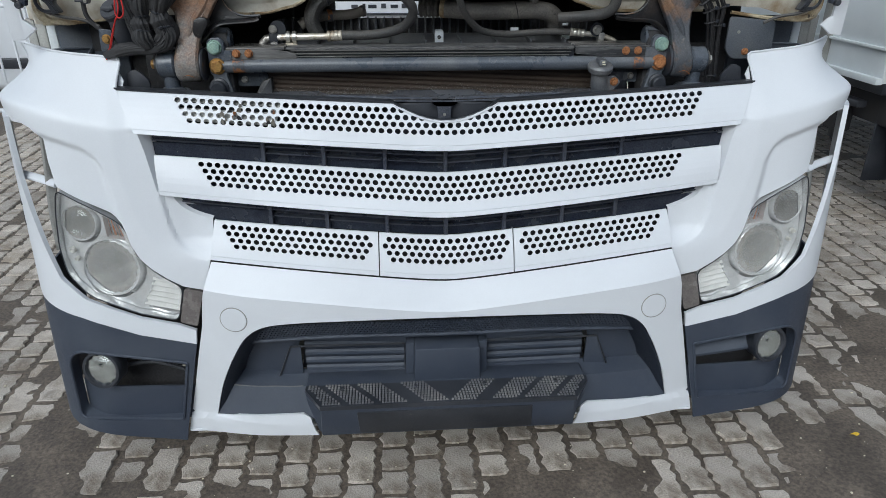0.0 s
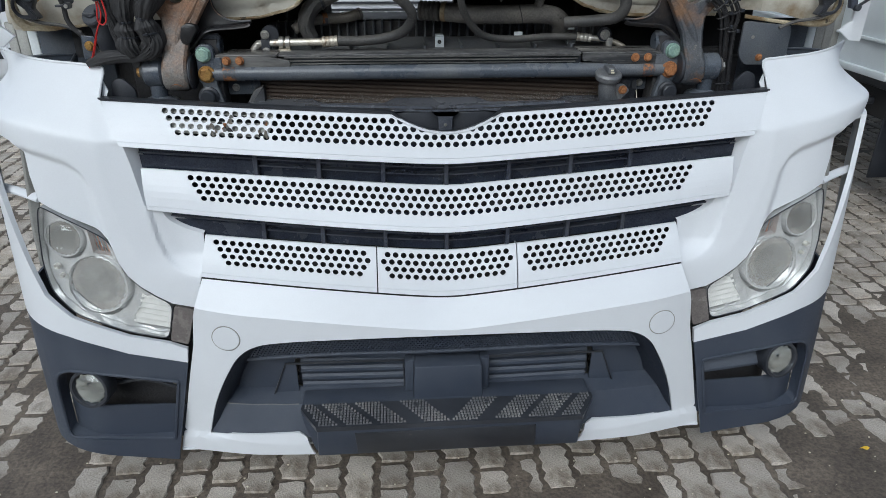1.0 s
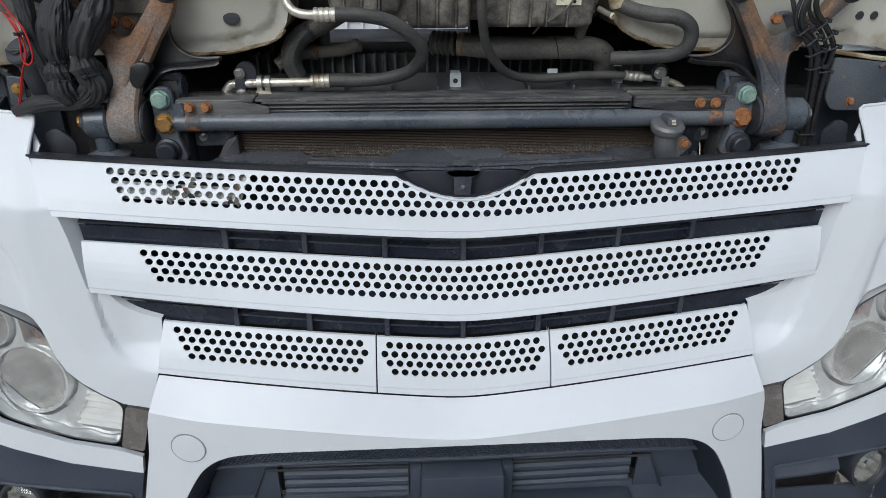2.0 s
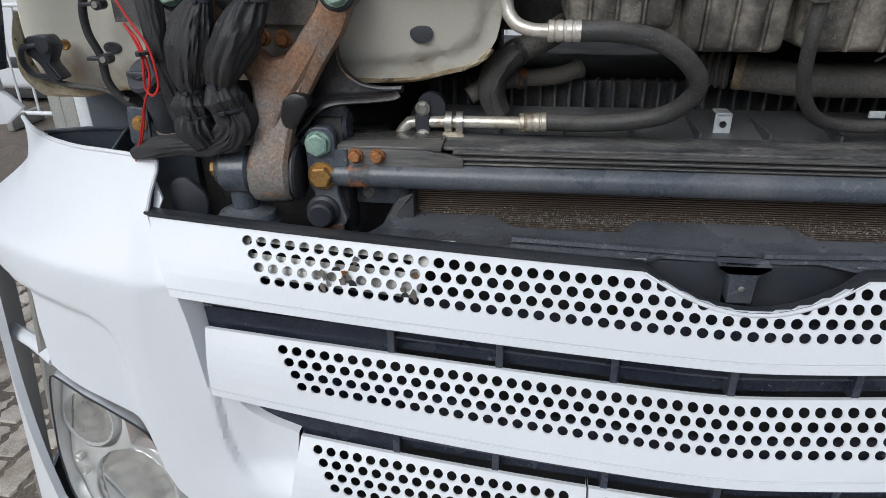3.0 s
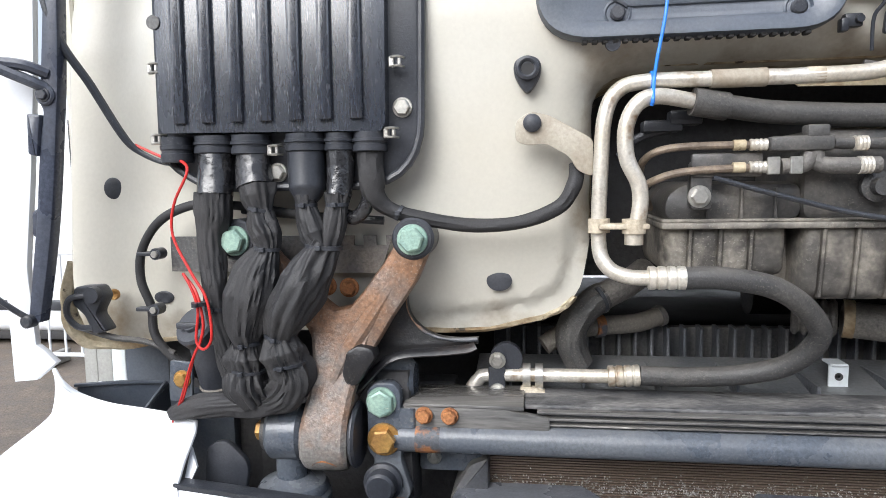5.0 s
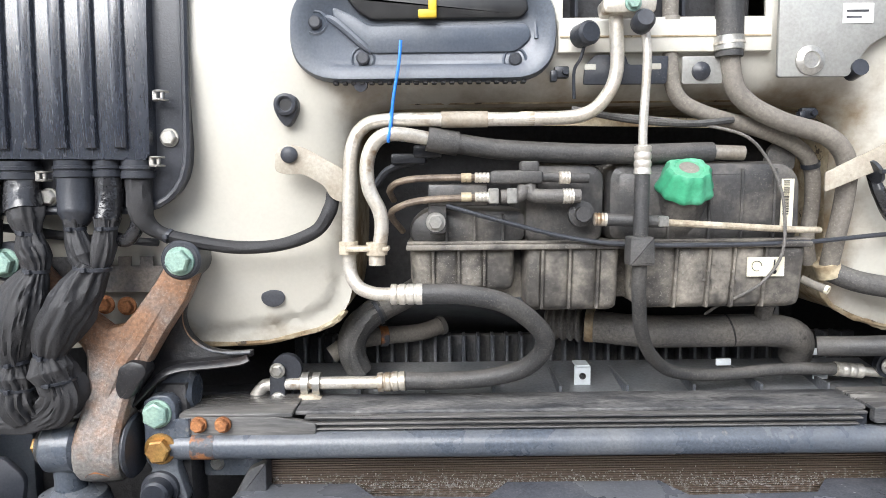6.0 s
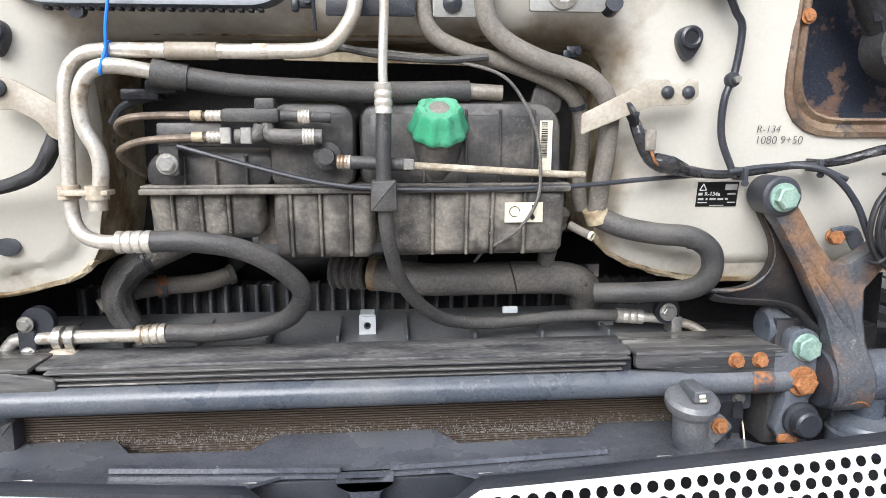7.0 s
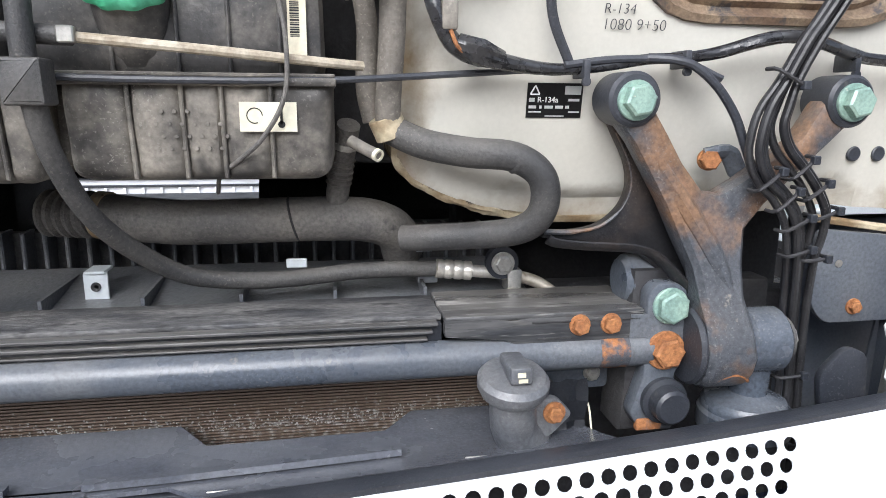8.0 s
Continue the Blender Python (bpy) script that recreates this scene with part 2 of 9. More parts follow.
TAPE = surface("shiny_black_tape", (0.018, 0.018, 0.020), (0.036, 0.036, 0.038), big=25, fine=200, grain=0.2, rough=(0.16, 0.34), bump=0.45, bump_scale=45, spec=0.7)
CABLE = surface("black_cable_skin", (0.012, 0.012, 0.014), (0.026, 0.026, 0.028), big=20, fine=260, grain=0.25, rough=(0.28, 0.45), bump=0.12, splash=(0.10, 0.10, 0.10))
ALU = surface("dull_aluminium", (0.66, 0.625, 0.56), (0.46, 0.40, 0.315), big=16, cut=(0.44, 0.70), fine=300, grain=0.14, rough=(0.32, 0.55), metal=0.55, bump=0.14,
              specks=(0.24, 0.155, 0.085), speck_cut=(0.56, 0.70), speck_scale=22)
STEEL = surface("zinc_steel", (0.52, 0.51, 0.48), (0.40, 0.38, 0.34), big=30, fine=300, grain=0.15, rough=(0.3, 0.5), metal=0.8, bump=0.1)
BEAM = surface("blue_black_painted_steel", (0.068, 0.081, 0.102), (0.112, 0.121, 0.134), big=8, fine=260, grain=0.25, rough=(0.26, 0.44), bump=0.12,
               specks=(0.20, 0.19, 0.17), speck_cut=(0.66, 0.75), speck_scale=35, dust=0.45, dust_light_tint=(0.22, 0.22, 0.22), splash=(0.20, 0.20, 0.20))
ARM = surface("rusty_cast_steel", (0.185, 0.175, 0.165), (0.225, 0.120, 0.068), big=10, cut=(0.50, 0.68), fine=220, grain=0.35, rough=(0.38, 0.75), bump=0.35,
              bump_scale=240, specks=(0.36, 0.32, 0.27), speck_cut=(0.66, 0.73), speck_scale=46, wear=(1.16, 1.30, 0.19), splash=(0.42, 0.39, 0.34))
CRUST = surface("salt_and_grit_crust", (0.30, 0.29, 0.275), (0.46, 0.445, 0.42), big=14, fine=300, grain=0.4, rough=(0.7, 0.9), bump=0.8, bump_scale=300,
                specks=(0.38, 0.36, 0.32), speck_cut=(0.60, 0.70), speck_scale=260)
DULLSTEEL = surface("brown_stained_steel", (0.27, 0.25, 0.22), (0.19, 0.165, 0.13), big=22, fine=260, grain=0.2, rough=(0.4, 0.6), metal=0.2, bump=0.12, splash=(0.40, 0.37, 0.32))
DARKSTEEL = surface("grey_stained_steel", (0.085, 0.085, 0.087), (0.15, 0.130, 0.112), big=22, fine=260, grain=0.3, rough=(0.4, 0.65), metal=0.1, bump=0.25, splash=(0.34, 0.31, 0.27))
DIRTYLINE = surface("dirty_cream_plastic", (0.50, 0.44, 0.345), (0.30, 0.245, 0.175), big=40, fine=260, grain=0.2, rough=(0.45, 0.65), bump=0.1)
PANBLUE = surface("blue_black_pan_with_rust", (0.030, 0.036, 0.052), (0.20, 0.115, 0.07), big=18, cut=(0.52, 0.66), fine=260, grain=0.25, rough=(0.18, 0.6), bump=0.12, splash=(0.20, 0.15, 0.11))
BAYRUST = surface("rust_brown_rim", (0.150, 0.098, 0.066), (0.30, 0.225, 0.150), big=16, cut=(0.44, 0.68), fine=260, grain=0.3, rough=(0.5, 0.8), bump=0.3,
                   specks=(0.060, 0.055, 0.055), speck_cut=(0.56, 0.66), speck_scale=30)
BEIGE = surface("beige_painted_steel", (0.37, 0.335, 0.275), (0.24, 0.195, 0.145), big=17, cut=(0.42, 0.70), fine=220, grain=0.15, rough=(0.45, 0.6), bump=0.12,
                specks=(0.14, 0.10, 0.07), speck_cut=(0.64, 0.74), speck_scale=30)
RUSTPATCH = surface("rust_breaking_through_paint", (0.065, 0.07, 0.08), (0.34, 0.14, 0.055), big=34, cut=(0.46, 0.56), fine=300, grain=0.3, rough=(0.45, 0.85), bump=0.3, bump_scale=300)
RUST = surface("orange_rust", (0.37, 0.155, 0.058), (0.22, 0.085, 0.035), big=45, fine=300, grain=0.35, rough=(0.7, 0.9), bump=0.4, bump_scale=350)
YELLOWZINC = surface("yellow_passivated_bolt", (0.44, 0.26, 0.085), (0.30, 0.15, 0.055), big=45, fine=300, grain=0.25, rough=(0.35, 0.6), metal=0.6, bump=0.2)
GREENBOLT = surface("pale_green_coated_bolt", (0.30, 0.43, 0.36), (0.20, 0.31, 0.27), big=45, fine=300, grain=0.2, rough=(0.42, 0.6), metal=0.25, bump=0.2,
                    specks=(0.55, 0.55, 0.45), speck_cut=(0.66, 0.74), speck_scale=90)
# Darker copy of TANK: dirt and shade of the upper chambers in one colour.
TANKTOP = surface("dirty_shaded_tank_plastic", (0.048, 0.047, 0.047), (0.145, 0.132, 0.117), big=17, cut=(0.46, 0.70), fine=200, grain=0.25, rough=(0.36, 0.62), bump=0.15,
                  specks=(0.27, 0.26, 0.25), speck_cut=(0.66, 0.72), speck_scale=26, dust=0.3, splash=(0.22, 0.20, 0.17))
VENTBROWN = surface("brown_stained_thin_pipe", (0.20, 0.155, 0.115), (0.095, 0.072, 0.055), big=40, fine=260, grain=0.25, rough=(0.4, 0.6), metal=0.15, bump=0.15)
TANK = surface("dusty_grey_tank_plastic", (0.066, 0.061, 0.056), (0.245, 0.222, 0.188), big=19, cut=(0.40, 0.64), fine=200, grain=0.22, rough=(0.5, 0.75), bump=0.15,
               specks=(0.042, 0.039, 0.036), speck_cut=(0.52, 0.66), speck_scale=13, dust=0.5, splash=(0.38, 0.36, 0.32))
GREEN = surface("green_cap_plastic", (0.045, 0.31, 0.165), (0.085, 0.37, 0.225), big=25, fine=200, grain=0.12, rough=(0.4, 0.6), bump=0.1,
                specks=(0.30, 0.27, 0.20), speck_cut=(0.70, 0.8), speck_scale=60, dust=0.25, dust_light_tint=(0.30, 0.36, 0.28))
FINS = surface("dusty_radiator_fins", (0.112, 0.080, 0.060), (0.34, 0.325, 0.315), big=150, cut=(0.64, 0.84), fine=420, grain=0.25, rough=(0.5, 0.8), metal=0.15, bump=0.1, wear=(1.116, 1.082, 0.15))
PADBLUE = surface("blue_black_cover_plastic", (0.07, 0.084, 0.108), (0.1, 0.112, 0.13), big=10, fine=300, grain=0.15, rough=(0.3, 0.45), bump=0.1, dust=0.35, dust_light_tint=(0.22, 0.22, 0.23))
GREYPLATE = surface("grey_galvanised_plate", (0.36, 0.36, 0.34), (0.27, 0.265, 0.25), big=8, fine=260, grain=0.1, rough=(0.4, 0.55), metal=0.4, bump=0.08)
REFLECTOR = surface("silver_reflector", (0.79, 0.80, 0.805), (0.64, 0.65, 0.655), big=24, fine=200, grain=0.05, rough=(0.12, 0.24), metal=0.45, bump=0.06, bump_scale=30, coat=0.5)
CHROME = surface("lamp_chrome", (0.86, 0.86, 0.85), (0.76, 0.76, 0.74), big=20, fine=200, grain=0.04, rough=(0.04, 0.10), metal=0.95, bump=0.02, bump_scale=40)
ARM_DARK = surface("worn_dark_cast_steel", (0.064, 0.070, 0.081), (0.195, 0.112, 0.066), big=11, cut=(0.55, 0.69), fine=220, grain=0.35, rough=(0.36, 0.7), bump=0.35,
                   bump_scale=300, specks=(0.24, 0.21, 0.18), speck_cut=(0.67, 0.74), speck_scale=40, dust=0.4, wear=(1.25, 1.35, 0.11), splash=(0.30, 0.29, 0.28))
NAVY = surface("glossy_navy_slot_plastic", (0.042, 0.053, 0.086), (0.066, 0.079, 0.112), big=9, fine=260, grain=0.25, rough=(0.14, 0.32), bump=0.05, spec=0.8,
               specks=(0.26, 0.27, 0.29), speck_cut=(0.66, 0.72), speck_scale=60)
NAVYSLAT = surface("navy_slat_plastic", (0.040, 0.047, 0.068), (0.065, 0.072, 0.092), big=9, fine=260, grain=0.25, rough=(0.26, 0.44), bump=0.08, dust=0.2, dust_light_tint=(0.14, 0.15, 0.17))
LAMPGREY = surface("smoked_lamp_housing", (0.5, 0.49, 0.45), (0.58, 0.57, 0.52), big=10, fine=200, grain=0.08, rough=(0.3, 0.4), metal=0.4, bump=0.0)
AMBER = surface("amber_lamp", (0.62, 0.20, 0.04), (0.40, 0.13, 0.05), big=30, fine=200, grain=0.2, rough=(0.2, 0.35), bump=0.2, bump_scale=200)
SMOKE = surface("smoked_grey_lamp_cover", (0.14, 0.125, 0.12), (0.20, 0.18, 0.17), big=14, fine=200, grain=0.15, rough=(0.2, 0.35), bump=0.1)
LENS = clear("hazy_headlamp_lens", (0.985, 0.985, 0.98), 0.04, haze=0.075)
GLASS = clear("fog_lamp_glass", (0.97, 0.98, 0.98), 0.03)
RED = surface("red_wire", (0.55, 0.025, 0.02), (0.45, 0.02, 0.02), big=20, fine=200, grain=0.1, rough=(0.35, 0.45), bump=0.0)
BLUE = surface("blue_cable_tie", (0.02, 0.20, 0.72), (0.02, 0.18, 0.6), big=20, fine=200, grain=0.05, rough=(0.35, 0.45), bump=0.0)
YELLOW = surface("yellow_plastic", (0.70, 0.48, 0.03), (0.6, 0.4, 0.03), big=20, fine=200, grain=0.05, rough=(0.35, 0.5), bump=0.0)
PAPER = surface("cream_sticker", (0.70, 0.66, 0.52), (0.62, 0.56, 0.42), big=40, fine=200, grain=0.08, rough=(0.5, 0.6), bump=0.05)
WHITEPAPER = surface("white_sticker", (0.78, 0.78, 0.76), (0.70, 0.70, 0.68), big=40, fine=200, grain=0.04, rough=(0.45, 0.6), bump=0.0)
INK = surface("black_label_ink", (0.012, 0.012, 0.013), (0.02, 0.02, 0.02), big=40, fine=200, grain=0.1, rough=(0.4, 0.5), bump=0.0)
PENCIL = surface("dark_marker_ink", (0.035, 0.035, 0.04), (0.10, 0.10, 0.11), big=60, fine=400, grain=0.3, rough=(0.5, 0.6), bump=0.0)
GUSSET = surface("black_gusset_paint", (0.015, 0.015, 0.017), (0.050, 0.034, 0.026), big=10, cut=(0.52, 0.72), fine=220, grain=0.3, rough=(0.35, 0.6), bump=0.2, splash=(0.14, 0.12, 0.10))
# Near-black for black parts, and for shade painted on panels deep behind.
BLACKSHADE = surface("black_parts_and_deep_shade", (0.025, 0.025, 0.028), (0.044, 0.042, 0.042), big=6, fine=160, grain=0.3, rough=(0.6, 0.85), bump=0.3, dust=0.10, dust_light_tint=(0.10, 0.095, 0.09))
STONE = surface("grey_concrete_paver", (0.51, 0.462, 0.408), (0.31, 0.262, 0.210), big=7, cut=(0.42, 0.66), fine=260, grain=0.32, rough=(0.7, 0.9), bump=0.8, bump_scale=150,
                specks=(0.17, 0.138, 0.110), speck_cut=(0.56, 0.74), speck_scale=6.5, piece=0.24, splash=(0.50, 0.48, 0.45))
DIRT = surface("wet_brown_dirt", (0.105, 0.085, 0.068), (0.19, 0.155, 0.124), big=6, fine=90, grain=0.4, rough=(0.6, 0.92), bump=0.9, bump_scale=60,
               specks=(0.34, 0.31, 0.28), speck_cut=(0.68, 0.72), speck_scale=75)
UNSEENWALL = surface("grey_unseen_wall", (0.20, 0.20, 0.205), (0.16, 0.16, 0.165), big=0.6, fine=30, grain=0.12, rough=(0.6, 0.8), bump=0.1, bump_scale=20)
TYRE = surface("black_tyre_rubber", (0.022, 0.022, 0.023), (0.04, 0.038, 0.036), big=8, fine=200, grain=0.25, rough=(0.7, 0.85), bump=0.3)
PALEBLUE = surface("pale_aluminium_side_boards", (0.66, 0.70, 0.72), (0.60, 0.64, 0.66), big=3, fine=200, grain=0.05, rough=(0.35, 0.5), bump=0.05)


# ---- shape helpers ----
def part(name, bm, material, parent=None, label="", angle=35):
    """Links bm as one mesh object, under its thing or part if one is given."""
    bmesh.ops.recalc_face_normals(bm, faces=bm.faces)
    me = bpy.data.meshes.new(name)
    bm.to_mesh(me)
    bm.free()
    me.materials.append(material)
    me.polygons.foreach_set("use_smooth", [True] * len(me.polygons))
    me.set_sharp_from_angle(angle=radians(angle))
    ob = new(name, me)
    if parent is not None:
        ob.parent = parent
    if label:
        ob["label"] = label
    return ob


def thing(name, label, category, group="", kind=""):
    return tagged(new(name), label, category, group, kind)


def lone(name, bm, material, label, category, group="", kind="", angle=35):
    """A thing that is one mesh."""
    return tagged(part(name, bm, material, None, "", angle), label, category, group, kind)


def join(*bms):
    out = bmesh.new()
    for b in bms:
        tmp = bpy.data.meshes.new("tmp")
        b.to_mesh(tmp)
        b.free()
        out.from_mesh(tmp)
        bpy.data.meshes.remove(tmp)
    return out


def moved(bm, m):
    bmesh.ops.transform(bm, matrix=m, verts=bm.verts)
    return bm


def box(x0, x1, y0, y1, z0, z1, r=0.002, seg=2):
    bm = bmesh.new()
    bmesh.ops.create_cube(bm, size=1)
    bmesh.ops.transform(bm, matrix=Matrix.Translation(((x0 + x1) / 2, (y0 + y1) / 2, (z0 + z1) / 2)) @ Matrix.Diagonal((abs(x1 - x0), abs(y1 - y0), abs(z1 - z0), 1)), verts=bm.verts)
    if r:
        bmesh.ops.bevel(bm, geom=bm.edges[:], offset=r, segments=seg, profile=0.5, affect="EDGES")
    return bm


def rounded(pts, r, n=4):
    """A closed outline with its corners rounded; r is one radius or one for each corner."""
    out, k = [], len(pts)
    for i, p in enumerate(pts):
        p, a, b = Vector(p), Vector(pts[i - 1]), Vector(pts[(i + 1) % k])
        ri = r[i] if isinstance(r, (list, tuple)) else r
        if ri <= 0:
            out.append(tuple(p))
            continue
        da, db = a - p, b - p
        s, e = p + da.normalized() * min(ri, da.length * 0.48), p + db.normalized() * min(ri, db.length * 0.48)
        for j in range(n + 1):
            t = j / n
            out.append(tuple(s * (1 - t) ** 2 + p * 2 * t * (1 - t) + e * t * t))
    return out


def prism(outline, y0, y1, r=0.0, lean=0.0, z_ref=0.0, seg=2):
    """An outline in x and z, as deep as from y0 to y1; lean moves it back with falling height."""
    bm = bmesh.new()
    f = bm.faces.new([bm.verts.new((x, y0, z)) for x, z in outline])
    ext = bmesh.ops.extrude_face_region(bm, geom=[f])
    bmesh.ops.translate(bm, vec=(0, y1 - y0, 0), verts=[v for v in ext["geom"] if isinstance(v, bmesh.types.BMVert)])
    if r:
        rim = [e for e in bm.edges if abs(e.verts[0].co.y - e.verts[1].co.y) < 1e-6]
        bmesh.ops.bevel(bm, geom=rim, offset=r, segments=seg, profile=0.5, affect="EDGES")
    if lean:
        for v in bm.verts:
            v.co.y += lean * (z_ref - v.co.z)
    return bm


def spline(pts, n=6):
    """Points of a smooth curve through pts (Catmull-Rom)."""
    P = [Vector(p) for p in pts]
    P = [P[0] * 2 - P[1]] + P + [P[-1] * 2 - P[-2]]
    out = []
    for i in range(1, len(P) - 2):
        a, b, c, d = P[i - 1:i + 3]
        for j in range(n):
            t = j / n
            out.append(0.5 * (b * 2 + (c - a) * t + (a * 2 - b * 5 + c * 4 - d) * t * t + (b * 3 - a - c * 3 + d) * t ** 3))
    return out + [P[-2]]


def tube(pts, r, seg=12, n=6, fold=0.0, folds=7, seed=0, flat=1.0):
    """A round hose, pipe or wire through pts; r is one radius or one for each point; fold crumples its skin lengthwise."""
    C = spline(pts, n) if n > 1 else [Vector(p) for p in pts]
    if isinstance(r, (list, tuple)):
        rr = [r[min(int(i / n), len(r) - 1)] * (1 - (i / n) % 1) + r[min(int(i / n) + 1, len(r) - 1)] * ((i / n) % 1) for i in range(len(C))]
    else:
        rr = [r] * len(C)
    bm = bmesh.new()
    rings, up = [], None
    gap = sum((b - a).length for a, b in zip(C, C[1:])) / max(1, len(C) - 1)
    for i, c in enumerate(C):
        d = (C[min(i + 1, len(C) - 1)] - C[max(i - 1, 0)]).normalized()
        if up is None:
            up = d.orthogonal().normalized()
        up = (up - d * up.dot(d)).normalized()
        side = d.cross(up)
        ring = []
        for k in range(seg):
            a = 2 * math.pi * k / seg
            q = rr[i]
            if fold:
                # irregular lengthwise creases, gathered where the sleeve is tied
                w = i * gap
                u, v = math.cos(a + w * 4), math.sin(a + w * 4)
                deep = abs(noise.noise((u * 2.0 + seed * 3.1, v * 2.0, w * 9))) + 0.6 * abs(noise.noise((u * 3.9 + seed, v * 3.9 + 5, w * 17)))
                puff = noise.noise((u * 0.8 + seed, v * 0.8, w * 22 + 9))
                q *= 1 + fold * (2.6 * deep - 1.0) + fold * 0.8 * puff
            ring.append(bm.verts.new(c + (up * math.cos(a) + side * math.sin(a) * flat) * q))
        rings.append(ring)
    for a, b in zip(rings, rings[1:]):
        for k in range(seg):
            bm.faces.new((a[k], a[(k + 1) % seg], b[(k + 1) % seg], b[k]))
    bm.faces.new(rings[0][::-1])
    bm.faces.new(rings[-1])
    return bm


def lathe(profile, place, axis, seg=24, lobes=0, lobe=0.0):
    """A turned body: profile holds (radius, height along axis)."""
    bm = bmesh.new()
    q = Vector(axis).normalized().to_track_quat("Z", "Y").to_matrix()
    rings = []
    for r, h in profile:
        ring = []
        for k in range(seg):
            a = 2 * math.pi * k / seg
            rk = r * (1 + lobe * math.cos(lobes * a)) if lobes else r
            ring.append(bm.verts.new(Vector(place) + q @ Vector((rk * math.cos(a), rk * math.sin(a), h))))
        rings.append(ring)
    for a, b in zip(rings, rings[1:]):
        for k in range(seg):
            bm.faces.new((a[k], a[(k + 1) % seg], b[(k + 1) % seg], b[k]))
    bm.faces.new(rings[0][::-1])
    bm.faces.new(rings[-1])
    return bm


def rod(p0, p1, r, seg=16, r1=None, chamfer=0.0):
    p0, p1 = Vector(p0), Vector(p1)
    h, r1 = (p1 - p0).length, r if r1 is None else r1
    prof = [(r - chamfer, 0), (r, chamfer), (r1, h - chamfer), (r1 - chamfer, h)] if chamfer else [(r, 0), (r1, h)]
    return lathe(prof, p0, p1 - p0, seg)


def hex_bolt(place, axis, r, h, washer=1.35, turn=0.0):
    """A hexagon head with a chamfered top on a round flange."""
    q = Vector(axis).normalized().to_track_quat("Z", "Y").to_matrix().to_4x4()
    base = lathe([(r * washer, 0), (r * washer, h * 0.18), (r * washer * 0.95, h * 0.26)], (0, 0, 0), (0, 0, 1), 24)
    head = lathe([(r, h * 0.2), (r, h * 0.86), (r * 0.84, h)], (0, 0, 0), (0, 0, 1), 6)
    return moved(join(base, head), Matrix.Translation(place) @ q @ Matrix.Rotation(turn, 4, "Z"))


def skin(outline, fn, thick, holes=(), step=0.04):
    """A sheet cut to an outline in two measures u and v, bent by fn(u, v) into place and given its thickness."""
    bm = bmesh.new()
    edges = []
    for loop in (outline, *holes):
        vs = [bm.verts.new((u, v, 0)) for u, v in loop]
        edges += [bm.edges.new((vs[i], vs[(i + 1) % len(vs)])) for i in range(len(vs))]
    bmesh.ops.triangle_fill(bm, edges=edges, use_beauty=True, use_dissolve=False)
    for k in (0, 1):
        lo, hi = min(p[k] for p in outline), max(p[k] for p in outline)
        for i in range(int(lo / step) - 1, int(hi / step) + 2):
            at = [0, 0, 0]
            at[k] = i * step + 0.0007
            no = [0, 0, 0]
            no[k] = 1
            if lo < at[k] < hi:
                bmesh.ops.bisect_plane(bm, geom=bm.verts[:] + bm.edges[:] + bm.faces[:], plane_co=at, plane_no=no, dist=1e-5)
    for v in bm.verts:
        v.co = fn(v.co.x, v.co.y)
    bmesh.ops.recalc_face_normals(bm, faces=bm.faces)
    bm.normal_update()
    if sum(f.normal.y * f.calc_area() for f in bm.faces) > 0:
        bmesh.ops.reverse_faces(bm, faces=bm.faces)
        bm.normal_update()
    if thick:
        bmesh.ops.solidify(bm, geom=bm.faces[:], thickness=thick)
    return bm


def loft(stations, cham):
    """A tapering bar: each station gives (z, x0, x1, y front, y back), its corners cut by cham."""
    bm = bmesh.new()
    rings = []
    for z, x0, x1, yf, yb in stations:
        x0, x1 = min(x0, x1), max(x0, x1)
        c = cham
        rings.append([bm.verts.new((x, y, z)) for x, y in ((x0 + c, yf), (x1 - c, yf), (x1, yf + c), (x1, yb - c), (x1 - c, yb), (x0 + c, yb), (x0, yb - c), (x0, yf + c))])
    for a, b in zip(rings, rings[1:]):
        for k in range(8):
            bm.faces.new((a[k], a[(k + 1) % 8], b[(k + 1) % 8], b[k]))
    bm.faces.new(rings[0])
    bm.faces.new(rings[-1][::-1])
    return bm


